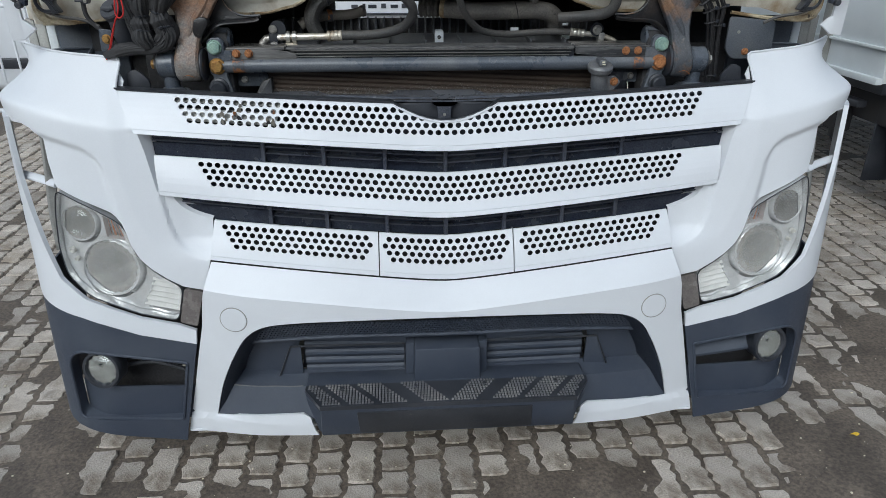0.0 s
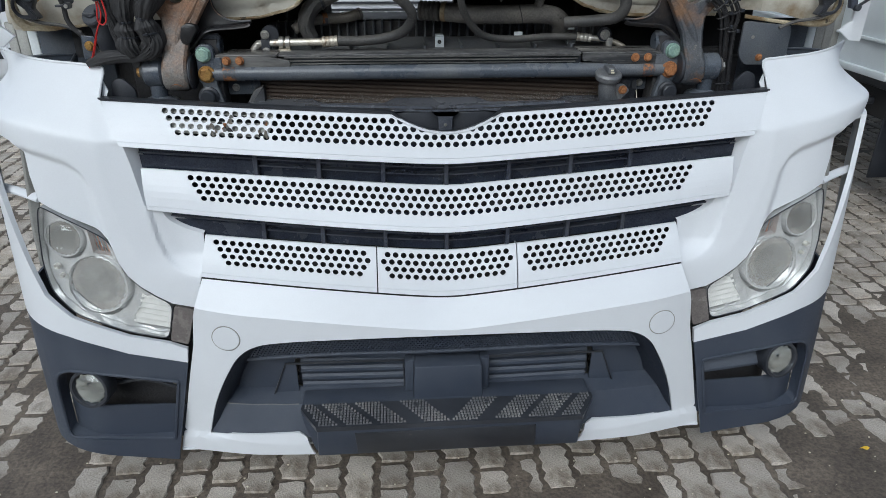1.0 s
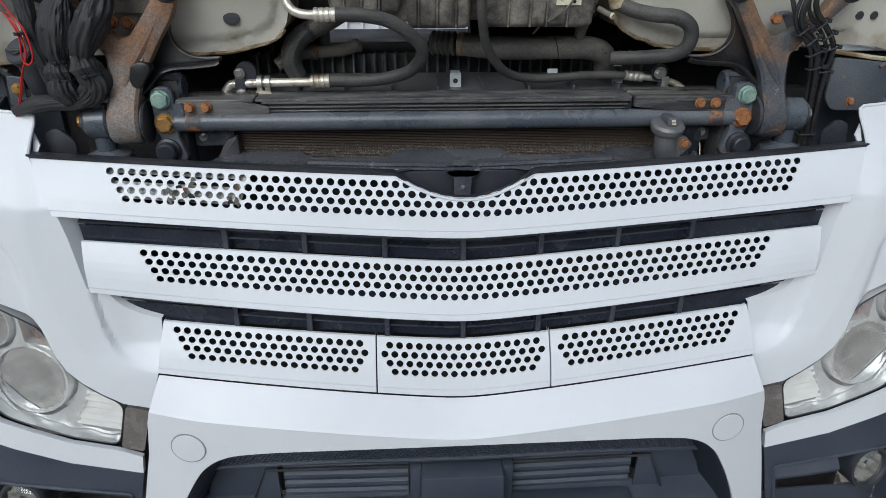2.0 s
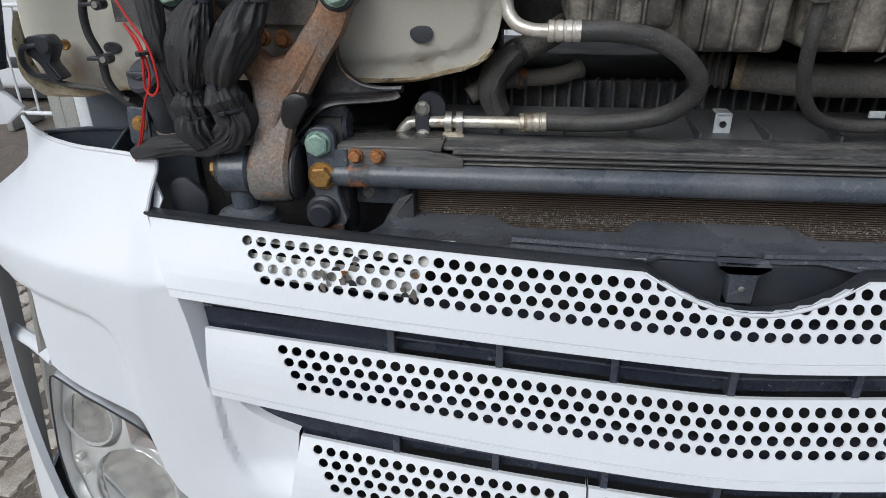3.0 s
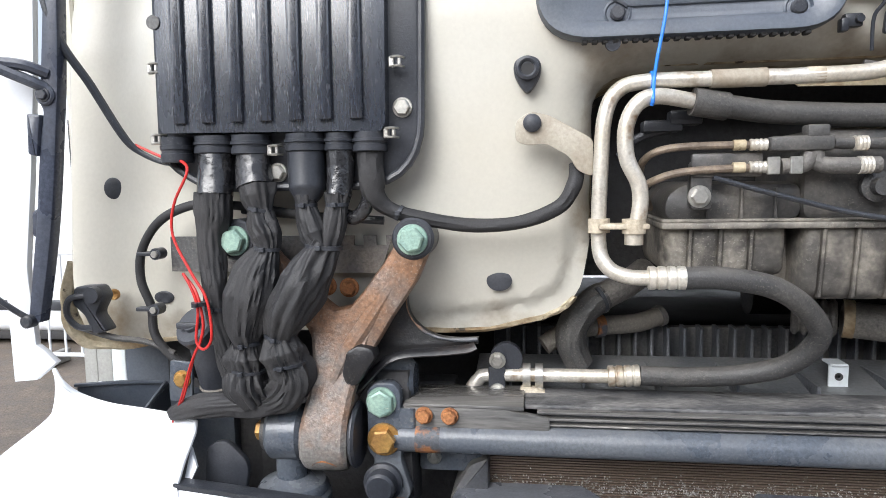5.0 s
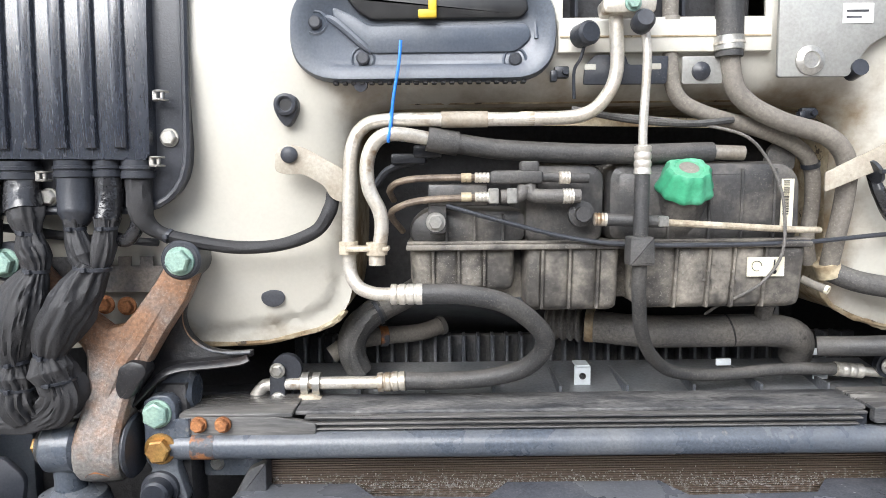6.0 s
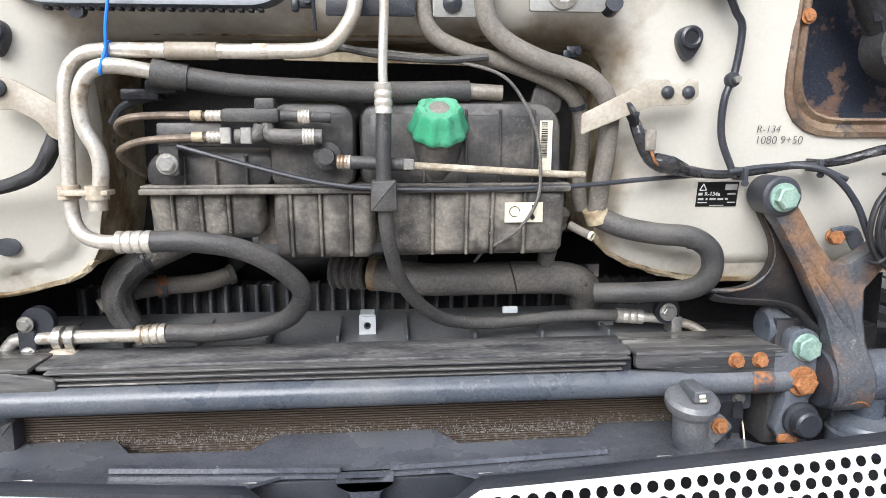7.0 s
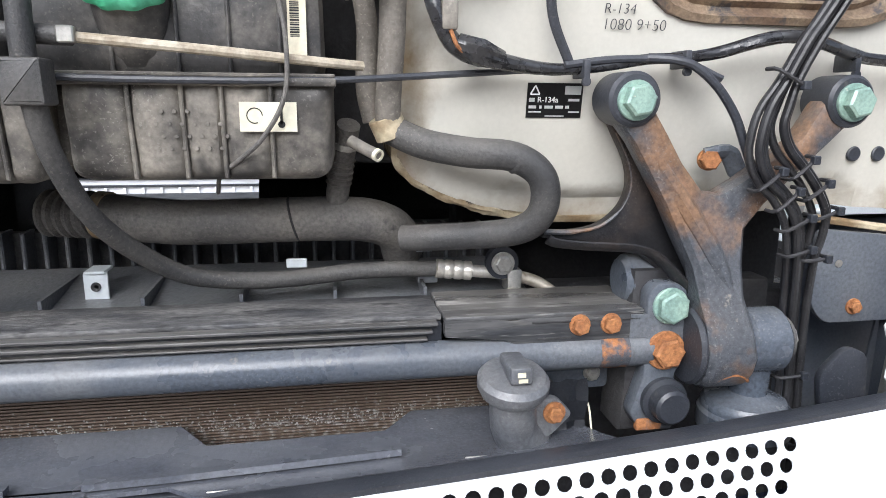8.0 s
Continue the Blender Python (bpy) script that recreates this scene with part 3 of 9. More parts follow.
def pillow(x0, x1, z0, z1, yf, yb, cuts, bulge=0.006, lean=0.0, r_low=0.016, r_top=0.0, seed=0):
    """A blow-moulded front: it swells between the cuts, its edges are rounded, and it leans back from its upper edge."""
    bm = bmesh.new()
    nx, nz = int((x1 - x0) / 0.0035), int((z1 - z0) / 0.0045)
    cx, hx = (x0 + x1) / 2, (x1 - x0) / 2
    stops = [x0] + [c for c in cuts if x0 < c < x1] + [x1]

    def corner(x, r):
        d = abs(x - cx) - (hx - r)
        return r - math.sqrt(max(0.0, r * r - d * d)) if r > 0 and d > 0 else 0.0
    grid = []
    for i in range(nx + 1):
        x = x0 + (x1 - x0) * i / nx
        lo, hi = z0 + corner(x, r_low), z1 - corner(x, r_top)
        a, b = next((p, q) for p, q in zip(stops, stops[1:]) if x <= q + 1e-9)
        u = 2 * (x - a) / (b - a) - 1
        col = []
        for j in range(nz + 1):
            z = lo + (hi - lo) * j / nz
            e = min(x - x0, x1 - x, z - z0)
            rim = 0.012 - math.sqrt(max(0.0, 0.012 ** 2 - (0.012 - min(e, 0.012)) ** 2))
            v = 2 * j / nz - 1
            y = yf + lean * (z1 - z) + rim - bulge * (1 - u ** 6) * (1 - 0.5 * v ** 6) + 0.0022 * noise.noise((x * 38 + seed, z * 38, seed))
            col.append(bm.verts.new((x, y, z)))
        grid.append(col)
    for i in range(nx):
        for j in range(nz):
            bm.faces.new((grid[i][j], grid[i + 1][j], grid[i + 1][j + 1], grid[i][j + 1]))
    rim = [grid[i][0] for i in range(nx + 1)] + [grid[nx][j] for j in range(1, nz + 1)] + [grid[i][nz] for i in range(nx - 1, -1, -1)] + [grid[0][j] for j in range(nz - 1, 0, -1)]
    back = [bm.verts.new((v.co.x, yb, v.co.z)) for v in rim]
    for i in range(len(rim)):
        k = (i + 1) % len(rim)
        bm.faces.new((rim[i], rim[k], back[k], back[i]))
    bm.faces.new(back[::-1])
    return bm


def arc(cx, cz, rx, rz, n=20, a0=0.0, a1=360.0):
    full = abs(a1 - a0) >= 360
    return [(cx + rx * math.cos(radians(a0 + (a1 - a0) * i / (n if full else n - 1))), cz + rz * math.sin(radians(a0 + (a1 - a0) * i / (n if full else n - 1)))) for i in range(n)]


def smooth(a, b, t):
    t = max(0.0, min(1.0, (t - a) / (b - a)))
    return t * t * (3 - 2 * t)


# ---- the truck's front: curved body faces ----
def ax(x, round_=0.05):
    """|x| with a rounded middle: the flattened V of the grille."""
    return math.sqrt(x * x + round_ * round_) - round_


def lerp_table(rows, v):
    """Straight lines between the rows (v, value)."""
    if v <= rows[0][0]:
        return rows[0][1]
    for (a, p), (b, q) in zip(rows, rows[1:]):
        if v <= b:
            return p + (q - p) * (v - a) / (b - a)
    return rows[-1][1]


RIDGE = ((0.78, 1.030), (0.82, 1.046), (0.87, 1.056), (0.935, 1.074), (0.98, 1.086), (1.03, 1.098), (1.10, 1.105))


def body_y(z, w=0.7):
    ridge = lerp_table(RIDGE, w)
    if z >= 0.45:
        d, low, high = z - ridge, 0.062 / (ridge - 0.45), 0.105 / (1.20 - ridge)
        return -0.028 + low * d + (high - low) * 0.5 * (d + math.sqrt(d * d + 0.0001))
    return -0.09 - 0.02 * (0.45 - z) / 0.3


CORNER_X, CORNER_R = 0.90, 0.21


def body(s, out=0.0, shoulder=0.0):
    """The curved corner of the cab front for side s: measures are the way round the corner and the height."""
    def fn(w, z):
        y = body_y(z, w)
        ridge = lerp_table(RIDGE, w)
        swell = shoulder * smooth(1.0, ridge, z) * (1 - smooth(ridge, ridge + 0.07, z)) * smooth(0.92, 1.16, w)
        if shoulder and z > ridge:
            swell -= 0.030 * math.sin(math.pi * min(1.0, (z - ridge) / (1.215 - ridge))) * smooth(0.95, 1.12, w)
        r = CORNER_R + out + swell
        y -= out + swell
        if w <= CORNER_X:
            return (s * w, y, z)
        a = (w - CORNER_X) / CORNER_R
        if a < math.pi / 2:
            return (s * (CORNER_X + r * math.sin(a)), y + r * (1 - math.cos(a)), z)
        return (s * (CORNER_X + r), y + r + (w - CORNER_X - CORNER_R * math.pi / 2), z)
    return fn


def bumper_y(x, z):
    return -0.147 + 0.004 * smooth(0.45, 0.25, z) + 0.034 * (x / 0.72) ** 2 + 0.022 * smooth(0.50, 0.74, abs(x))


# The three bands of the grille: top edge and bottom edge as (z in the middle, rise, y in the middle, setback) over a half width.
BANDS = {
    "upper": ((1.0865, 0.040, -0.004, 0.040, 0.80), (0.981, 0.052, -0.056, 0.032, 0.757)),
    "middle": ((0.912, 0.061, -0.017, 0.011, 0.726), (0.812, 0.067, -0.079, 0.048, 0.72)),
    "lower": ((0.747, 0.054, -0.045, 0.026, 0.592), (0.644, 0.070, -0.098, 0.028, 0.612)),
}
PITCH, ROW, HOLE = 0.0201, 0.0175, 0.0073


def band(name):
    """fn(x, s): s metres down the band's face from its top edge; and the face's height."""
    (tz, tr, ty, ts, tw), (bz, br, by, bs, bw) = BANDS[name]
    height = math.hypot(tz - bz, ty - by)

    def fn(x, s):
        f = s / height
        a, b = ax(x) / tw, ax(x) / bw
        z0, y0 = tz + tr * a, ty + ts * a * a
        z1, y1 = bz + br * b, by + bs * b * b
        crown = 0.006 * math.sin(math.pi * max(0, min(1, f)))
        return (x, y0 + (y1 - y0) * f - crown, z0 + (z1 - z0) * f)
    return fn, height


def perforated(name, xa, xb, slant, rows, first, hole_from, hole_to, notch=0.0):
    """One grille band between xa and xb: rows of round holes set half a pitch apart, plain margins, edges turned back."""
    fn, height = band(name)
    bm = bmesh.new()

    def edge_a(s):
        return xa + slant * (s / height) * (1 if xa < -0.3 else 0)

    def edge_b(s):
        return xb - slant * (s / height) * (1 if xb > 0.3 else 0)

    def cut(x):
        return notch * max(0.0, 1 - (x / 0.130) ** 2) if notch else 0.0

    verts = {}

    def vert(x, s, back=0.0):
        s = max(s, cut(x))
        key = (round(x, 5), round(s, 5), back)
        if key not in verts:
            q = fn(x, s)
            verts[key] = bm.verts.new((q[0], q[1] + back, q[2]))
        return verts[key]

    def face(vs):
        u = []
        for v in vs:
            if v not in u:
                u.append(v)
        if len(u) > 2 and bm.faces.get(u) is None:
            bm.faces.new(u)

    def strip(s0, s1, x0, x1, n=1):
        for i in range(n):
            a, b = x0 + (x1 - x0) * i / n, x0 + (x1 - x0) * (i + 1) / n
            face([vert(a, s0), vert(b, s0), vert(b, s1), vert(a, s1)])

    steps = max(4, int((xb - xa) / 0.022))
    for s0, s1 in ((0, first * 0.5), (first * 0.5, first), (first + rows * ROW, height - 0.014), (height - 0.014, height - 0.012), (height - 0.012, height)):
        for i in range(steps):
            a0, b0 = edge_a(s0) + (edge_b(s0) - edge_a(s0)) * i / steps, edge_a(s0) + (edge_b(s0) - edge_a(s0)) * (i + 1) / steps
            a1, b1 = edge_a(s1) + (edge_b(s1) - edge_a(s1)) * i / steps, edge_a(s1) + (edge_b(s1) - edge_a(s1)) * (i + 1) / steps
            sink = 0.0015 if abs(s1 - height + 0.012) < 1e-6 else 0.0
            face([vert(a0, s0), vert(b0, s0), vert(b1, s1, sink), vert(a1, s1, sink)])
            if sink:
                face([vert(a1, s1, sink), vert(b1, s1, sink), vert(b1, s1), vert(a1, s1)])
    for r in range(rows):
        s0, s1 = first + r * ROW, first + (r + 1) * ROW
        sm = (s0 + s1) / 2
        k0 = math.ceil((edge_a(sm) + 0.004) / PITCH - 0.5 * (r % 2))
        xs = [(k + 0.5 * (r % 2)) * PITCH for k in range(k0, 400) if (k + 0.5 * (r % 2)) * PITCH < edge_b(sm) - 0.004]
        face([vert(edge_a(s0), s0), vert(xs[0], s0), vert(xs[0], s1), vert(edge_a(s1), s1)])
        face([vert(xs[-1], s0), vert(edge_b(s0), s0), vert(edge_b(s1), s1), vert(xs[-1], s1)])
        for x0, x1 in zip(xs, xs[1:]):
            xm = (x0 + x1) / 2
            lo, hi = hole_from + 0.5 * PITCH * r, hole_to - 0.5 * PITCH * r
            if not lo < xm < hi or sm + HOLE * 0.4 < cut(xm) + 0.004:
                strip(s0, s1, x0, x1)
                continue
            n = 12
            ring = [vert(xm + HOLE * math.cos(2 * math.pi * (i + 0.5) / n), sm + HOLE * math.sin(2 * math.pi * (i + 0.5) / n)) for i in range(n)]
            deep = [vert(xm + HOLE * 0.99 * math.cos(2 * math.pi * (i + 0.5) / n), max(sm + HOLE * 0.99 * math.sin(2 * math.pi * (i + 0.5) / n), cut(xm)), 0.0025) for i in range(n)]
            corner = [vert(x1, s1), vert(x0, s1), vert(x0, s0), vert(x1, s0)]
            for q in range(4):
                for i in range(3):
                    j = q * 3 + i
                    face([corner[q], ring[j], ring[(j + 1) % n]] if j % 3 != 2 else [corner[q], ring[j], ring[(j + 1) % n], corner[(q + 1) % 4]])
            for i in range(n):
                face([ring[i], deep[i], deep[(i + 1) % n], ring[(i + 1) % n]])
    # turned-back edges
    for i in range(steps):
        for s, d in ((0, 0.006), (height, 0.030)):
            a, b = edge_a(s) + (edge_b(s) - edge_a(s)) * i / steps, edge_a(s) + (edge_b(s) - edge_a(s)) * (i + 1) / steps
            face([vert(a, s), vert(b, s), vert(b, s, d), vert(a, s, d)])
    for e in (edge_a, edge_b):
        for i in range(6):
            face([vert(e(height * i / 6), height * i / 6), vert(e(height * (i + 1) / 6), height * (i + 1) / 6), vert(e(height * (i + 1) / 6), height * (i + 1) / 6, 0.02), vert(e(height * i / 6), height * i / 6, 0.02)])
    bmesh.ops.remove_doubles(bm, verts=bm.verts, dist=1e-5)
    return bm


grille = thing("front_grille", "white perforated truck grille with black slots and a broken patch", "grille")
part("upper_panel", perforated("upper", -0.802, 0.802, 0.044, 4, 0.009, -0.661, 0.661, notch=0.040), WHITE, grille, "white panel with round holes, chipped at one end")
part("middle_panel", perforated("middle", -0.728, 0.728, 0.008, 4, 0.007, -0.622, 0.622), WHITE, grille, "white panel with round holes")
for xa, xb, ha, hb in ((-0.600, -0.1795, -0.585, -0.185), (-0.1765, 0.1765, -0.172, 0.172), (0.1795, 0.600, 0.185, 0.585)):
    part("lower_panel", perforated("lower", xa, xb, -0.010, 4, 0.007, ha, hb), WHITE, grille, "white flap with round holes")


def slot_bars(upper, lower, half, ribs, end):
    """The dark frame seen in a slot between two bands: a long slat, upright ribs, and closed ends."""
    hi, hh = band(upper)
    lo, lh = band(lower)

    def at(x, f, back):
        a, b = hi(x, hh), lo(x, 0)
        return Vector((x, max(a[1], b[1]) + back, a[2] + (b[2] - a[2]) * f))
    xs = [half * (i / 14 - 1) for i in range(29)]
    back = bmesh.new()
    rows = [[back.verts.new(at(x, f, 0.030 + 0.008 * (1 - f))) for f in (-0.30, 1.12)] for x in xs]
    for a, b in zip(rows, rows[1:]):
        back.faces.new((a[0], a[1], b[1], b[0]))
    bmesh.ops.solidify(back, geom=back.faces[:], thickness=0.004)
    part("slot_back", back, NAVY, grille, "navy black plastic behind a slot")
    slat = bmesh.new()
    for f, d0, d1, t in ((0.36, 0.006, 0.034, 0.0016), (0.66, 0.012, 0.034, 0.0016)):
        rows = [[slat.verts.new(at(x, f, b) + Vector((0, 0, dz))) for b, dz in ((d0, t), (d0, -t), (d1, -t), (d1, t))] for x in xs]
        for a, b in zip(rows, rows[1:]):
            for k in range(4):
                slat.faces.new((a[k], a[(k + 1) % 4], b[(k + 1) % 4], b[k]))
    part("slat", slat, NAVYSLAT, grille, "navy plastic slat")
    for x in ribs:
        for sx in ((1, -1) if x else (1,)):
            a, b = at(sx * x, -0.1, 0), at(sx * x, 1.1, 0)
            part("rib", box(sx * x - 0.005, sx * x + 0.005, a.y + 0.004, a.y + 0.040, b.z, a.z, 0.0012, 1), NAVYSLAT, grille, "navy plastic rib")
    for s in (-1, 1):
        bm = bmesh.new()
        cells = [s * (end + (half - end) * i / 6) for i in range(7)]
        for f0, f1 in ((-0.15, 0.40), (0.45, 1.06)):
            rows = [[bm.verts.new(at(x, f, 0.020 + d)) for f, d in ((f0, -0.012), (f1, -0.008))] for x in cells]
            for a, b in zip(rows, rows[1:]):
                bm.faces.new((a[0], a[1], b[1], b[0]))
        bmesh.ops.solidify(bm, geom=bm.faces[:], thickness=0.004)
        part("slot_end", bm, NAVY, grille, "closed black end of a slot")


slot_bars("upper", "middle", 0.728, (0, 0.155, 0.31, 0.46), 0.465)
slot_bars("middle", "lower", 0.690, (0, 0.155, 0.31, 0.455), 0.46)

# seal along the grille's top, with its dip in the middle
upper_fn, upper_h = band("upper")
seal = bmesh.new()
seal_rows = []
for i in range(61):
    x = -0.806 + 1.612 * i / 60
    q = Vector(upper_fn(x, 0.040 * max(0.0, 1 - (x / 0.130) ** 2)))
    flush = 0.0 if abs(x) > 0.132 else -0.006
    seal_rows.append([seal.verts.new(q + Vector((0, dy, dz + flush))) for dy, dz in ((-0.003, -0.001), (-0.004, 0.005), (0.012, 0.007), (0.020, 0.003), (0.020, -0.004))])
for a, b in zip(seal_rows, seal_rows[1:]):
    for k in range(5):
        seal.faces.new((a[k], a[(k + 1) % 5], b[(k + 1) % 5], b[k]))
seal.faces.new(seal_rows[0][::-1])
seal.faces.new(seal_rows[-1])
part("top_seal", seal, BLACK, grille, "black rubber sealing strip")
rim = [Vector(upper_fn(x, 0.0405 * max(0.0, 1 - (x / 0.130) ** 2))) + Vector((0, -0.002, -0.0025)) for x in [-0.132 + 0.264 * i / 16 for i in range(17)]]
part("notch_lip", tube(rim, 0.0028, 10, 1), WHITE, grille, "white rolled lip of the badge notch")
# chipped paint and torn webs between the holes
rng = random.Random(5)
for k in range(16):
    col = rng.choice((-27.5, -27, -26.5, -26, -25.5, -25)) if k < 12 else rng.choice((-22, -21.5))
    x, s = (col + 0.5) * PITCH + rng.uniform(-0.004, 0.004), rng.uniform(0.022, 0.070)
    q = Vector(upper_fn(x, s)) + Vector((0, -0.0012, 0))
    hx, hz = rng.uniform(0.003, 0.007), rng.uniform(0.007, 0.015)
    sh = [(q.x + hx * rng.uniform(0.5, 1.2) * math.cos(a), q.z + hz * rng.uniform(0.6, 1.1) * math.sin(a)) for a in [i * math.pi / 4 for i in range(8)]]
    part("chip", prism(sh, q.y, q.y + 0.002, lean=0.50, z_ref=q.z), (DULLSTEEL, GREYPLATE, BLACKSHADE, RUSTPATCH, DULLSTEEL)[k % 5], grille, "bare torn web in the broken patch")
part("backing_strip", skin([(-0.672, 0.0), (-0.40, 0.0), (-0.42, 1.0), (-0.660, 1.0)], lambda x, f: Vector(upper_fn(x, 0.004 + 0.072 * f)) + Vector((0, 0.016, 0)), 0.002, [[(-0.655, 0.30), (-0.43, 0.30), (-0.43, 0.52), (-0.65, 0.52)]], step=0.04), GREYPLATE, grille, "bare grey strip behind the holes")

# near-black panels added behind the grille to paint in its dark inside
intake = thing("intake_duct", "near-black panels added behind the white grille for its dark inside", "air duct")
part("back_panel", skin([(-0.78, 0.62), (0.78, 0.62), (0.78, 1.06), (-0.78, 1.06)], lambda u, v: (u, 0.075, v), 0.004, step=0.2), BLACKSHADE, intake)
for s in (-1, 1):
    part("side_panel", box(s * 0.775, s * 0.785, 0.03, 0.08, 0.62, 1.0, 0.001, 1), BLACKSHADE, intake)
part("bottom_panel", box(-0.60, 0.60, -0.06, 0.08, 0.615, 0.622, 0.001, 1), BLACKSHADE, intake)


# ---- corner panels, headlamps, strips and dark bumper corners, one for each side ----
def corner_panel(s):
    t = thing("fender", "white painted truck fender over a headlamp", "fender", "front fenders")
    fn = body(s, 0.0, 0.022)
    slot_edge = [tuple(q) for q in spline([(0.726, 0.882), (0.700, 0.875), (0.688, 0.853), (0.671, 0.832), (0.642, 0.815), (0.6035, 0.802)], 4)]
    outline = [(0.797, 1.190), (0.803, 1.128), (0.784, 1.09), (0.754, 1.033), (0.743, 0.982), (0.734, 0.929), *slot_edge,
               (0.6135, 0.705), (0.638, 0.620), (0.692, 0.632), (0.730, 0.655), (0.764, 0.681), (0.790, 0.710), (0.806, 0.745), (0.815, 0.785), (0.822, 0.806), (0.850, 0.832), (0.900, 0.858), (0.975, 0.897),
               (0.985, 0.96), (0.985, 1.016), (1.01, 1.042), (1.06, 1.060), (1.18, 1.068), (1.30, 1.070), (1.30, 1.165), (1.17, 1.170), (1.10, 1.215), (1.03, 1.215), (0.92, 1.203)]

    crest = ((0.60, 0.69), (0.67, 0.719), (0.759, 0.760), (0.836, 0.787), (0.911, 0.806), (0.975, 0.813), (1.047, 0.809))
    brink = ((0.69, 0.60), (0.701, 0.622), (0.710, 0.645), (0.724, 0.669), (0.738, 0.685), (0.756, 0.697), (0.794, 0.710), (0.835, 0.716), (0.892, 0.724), (0.979, 0.736), (1.041, 0.750))
    lid = ((0.845, 0.965), (0.86, 0.986), (0.89, 1.002), (0.937, 1.019), (0.98, 1.030), (1.05, 1.042))
    post = ((0.80, 0.820), (0.833, 0.825), (0.893, 0.833), (0.937, 0.838), (0.965, 0.843), (1.0, 0.86))

    def shaped(w, z):
        x, y, zz = fn(w, z)
        # a pressed hollow over the lamp, and a flank that falls back from a crest towards the slots
        a, b = w - lerp_table(post, z), lerp_table(lid, w) - z
        edge = 0.035 - math.hypot(0.035 - a, 0.035 - b) if a < 0.035 and b < 0.035 else min(a, b)
        hollow = smooth(-0.004, 0.020, edge)
        a, b = lerp_table(brink, z), lerp_table(crest, z)
        t = (w - a) / max(0.02, b - a)
        flank = (0.010 * (1 - max(0.0, min(1.0, t))) + 0.010 * smooth(0.002, -0.007, w - a) + 0.011 * smooth(0.0, -0.9, t)) * (1 - smooth(1.025, 1.045, z)) * smooth(0.688, 0.76, z)
        return Vector((x, y + 0.013 * hollow + flank, zz))
    part("panel", skin(outline, shaped, 0.004, step=0.0052), WHITE, t)
    lip = [shaped(w, z) + Vector((0, 0.001, 0.001)) for w, z in ((0.803, 1.128), (0.801, 1.150), (0.797, 1.188), (0.83, 1.1945), (0.875, 1.199), (0.92, 1.203), (0.975, 1.209), (1.03, 1.215), (1.10, 1.215), (1.17, 1.170))]
    part("rolled_edge", tube(lip, 0.0034, 8, 3), WHITE, t, "white rolled top edge")
    part("seam", tube([shaped(w, z) + Vector((s * -0.0015, -0.0006, 0)) for w, z in ((0.786, 1.094), (0.778, 1.078), (0.768, 1.058), (0.754, 1.033))], 0.0008, 6, 2), BLACKSHADE, t, "thin dark panel seam")
    cheek = bmesh.new()
    front = [shaped(w, z) for w, z in [(0.756, 1.040), (0.743, 0.982), (0.734, 0.929)] + slot_edge]
    rear = [Vector((s * x, y, z)) for x, y, z in ((0.724, 0.016, 1.045), (0.724, 0.016, 0.985), (0.7285, 0.004, 0.93))]
    rear += [Vector((s * (w - 0.007), 0.006 - 0.018 * smooth(0.70, 0.726, w), z + 0.010)) for w, z in slot_edge]
    fa, fb = [cheek.verts.new(v) for v in front], [cheek.verts.new(v) for v in rear]
    for i in range(len(fa) - 1):
        cheek.faces.new((fa[i], fa[i + 1], fb[i + 1], fb[i]))
    part("slot_cheek", cheek, WHITE, t, "white flank turned into the slots")
    part("inner_flange", prism([(s * 0.792, 1.128), (s * 0.801, 1.128), (s * 0.800, 1.160), (s * 0.788, 1.140)], 0.045, 0.049, 0.0, lean=-0.55, z_ref=1.128), WHITE, t, "white folded flange")
    tab = thing("panel_bracket", "dark plastic bracket behind the corner panel", "bracket", "corner panel brackets")
    part("bracket", prism(rounded([(s * 0.745, 1.08), (s * 0.795, 1.10), (s * 0.79, 1.155), (s * 0.765, 1.165), (s * 0.735, 1.135)], 0.012), 0.080, 0.09, 0.002), BLACK, tab)
    # blue-grey liner seen inside the shoulder
    lin = thing("wing_liner", "blue-grey plastic liner behind the corner panel", "liner", "wing liners")
    part("liner", skin(rounded([(0.905, 1.04), (1.03, 1.04), (1.045, 1.192), (0.903, 1.200)], 0.008, 2), lambda u, v: (s * u, 0.190 - 0.12 * (v - 1.2), v), 0.003, step=0.05), PADBLUE, lin)
    part("liner_side", skin([(0.075, 1.04), (0.19, 1.04), (0.19, 1.199), (0.075, 1.155)], lambda u, v: (s * 0.903, u, v), 0.003, step=0.05), PADBLUE, lin)
    part("dark_panel", prism([(s * 0.905, 1.19), (s * 0.845, 1.19), (s * 0.845, 1.262), (s * 0.905, 1.262)], 0.200, 0.206), BLACKSHADE, lin)
    part("liner_lip", tube([(s * 0.903, 0.080, 1.158), (s * 0.903, 0.186, 1.2005), (s * 0.97, 0.188, 1.199), (s * 1.045, 0.189, 1.192)], 0.003, 6, 1), PADBLUE, lin)
    return t


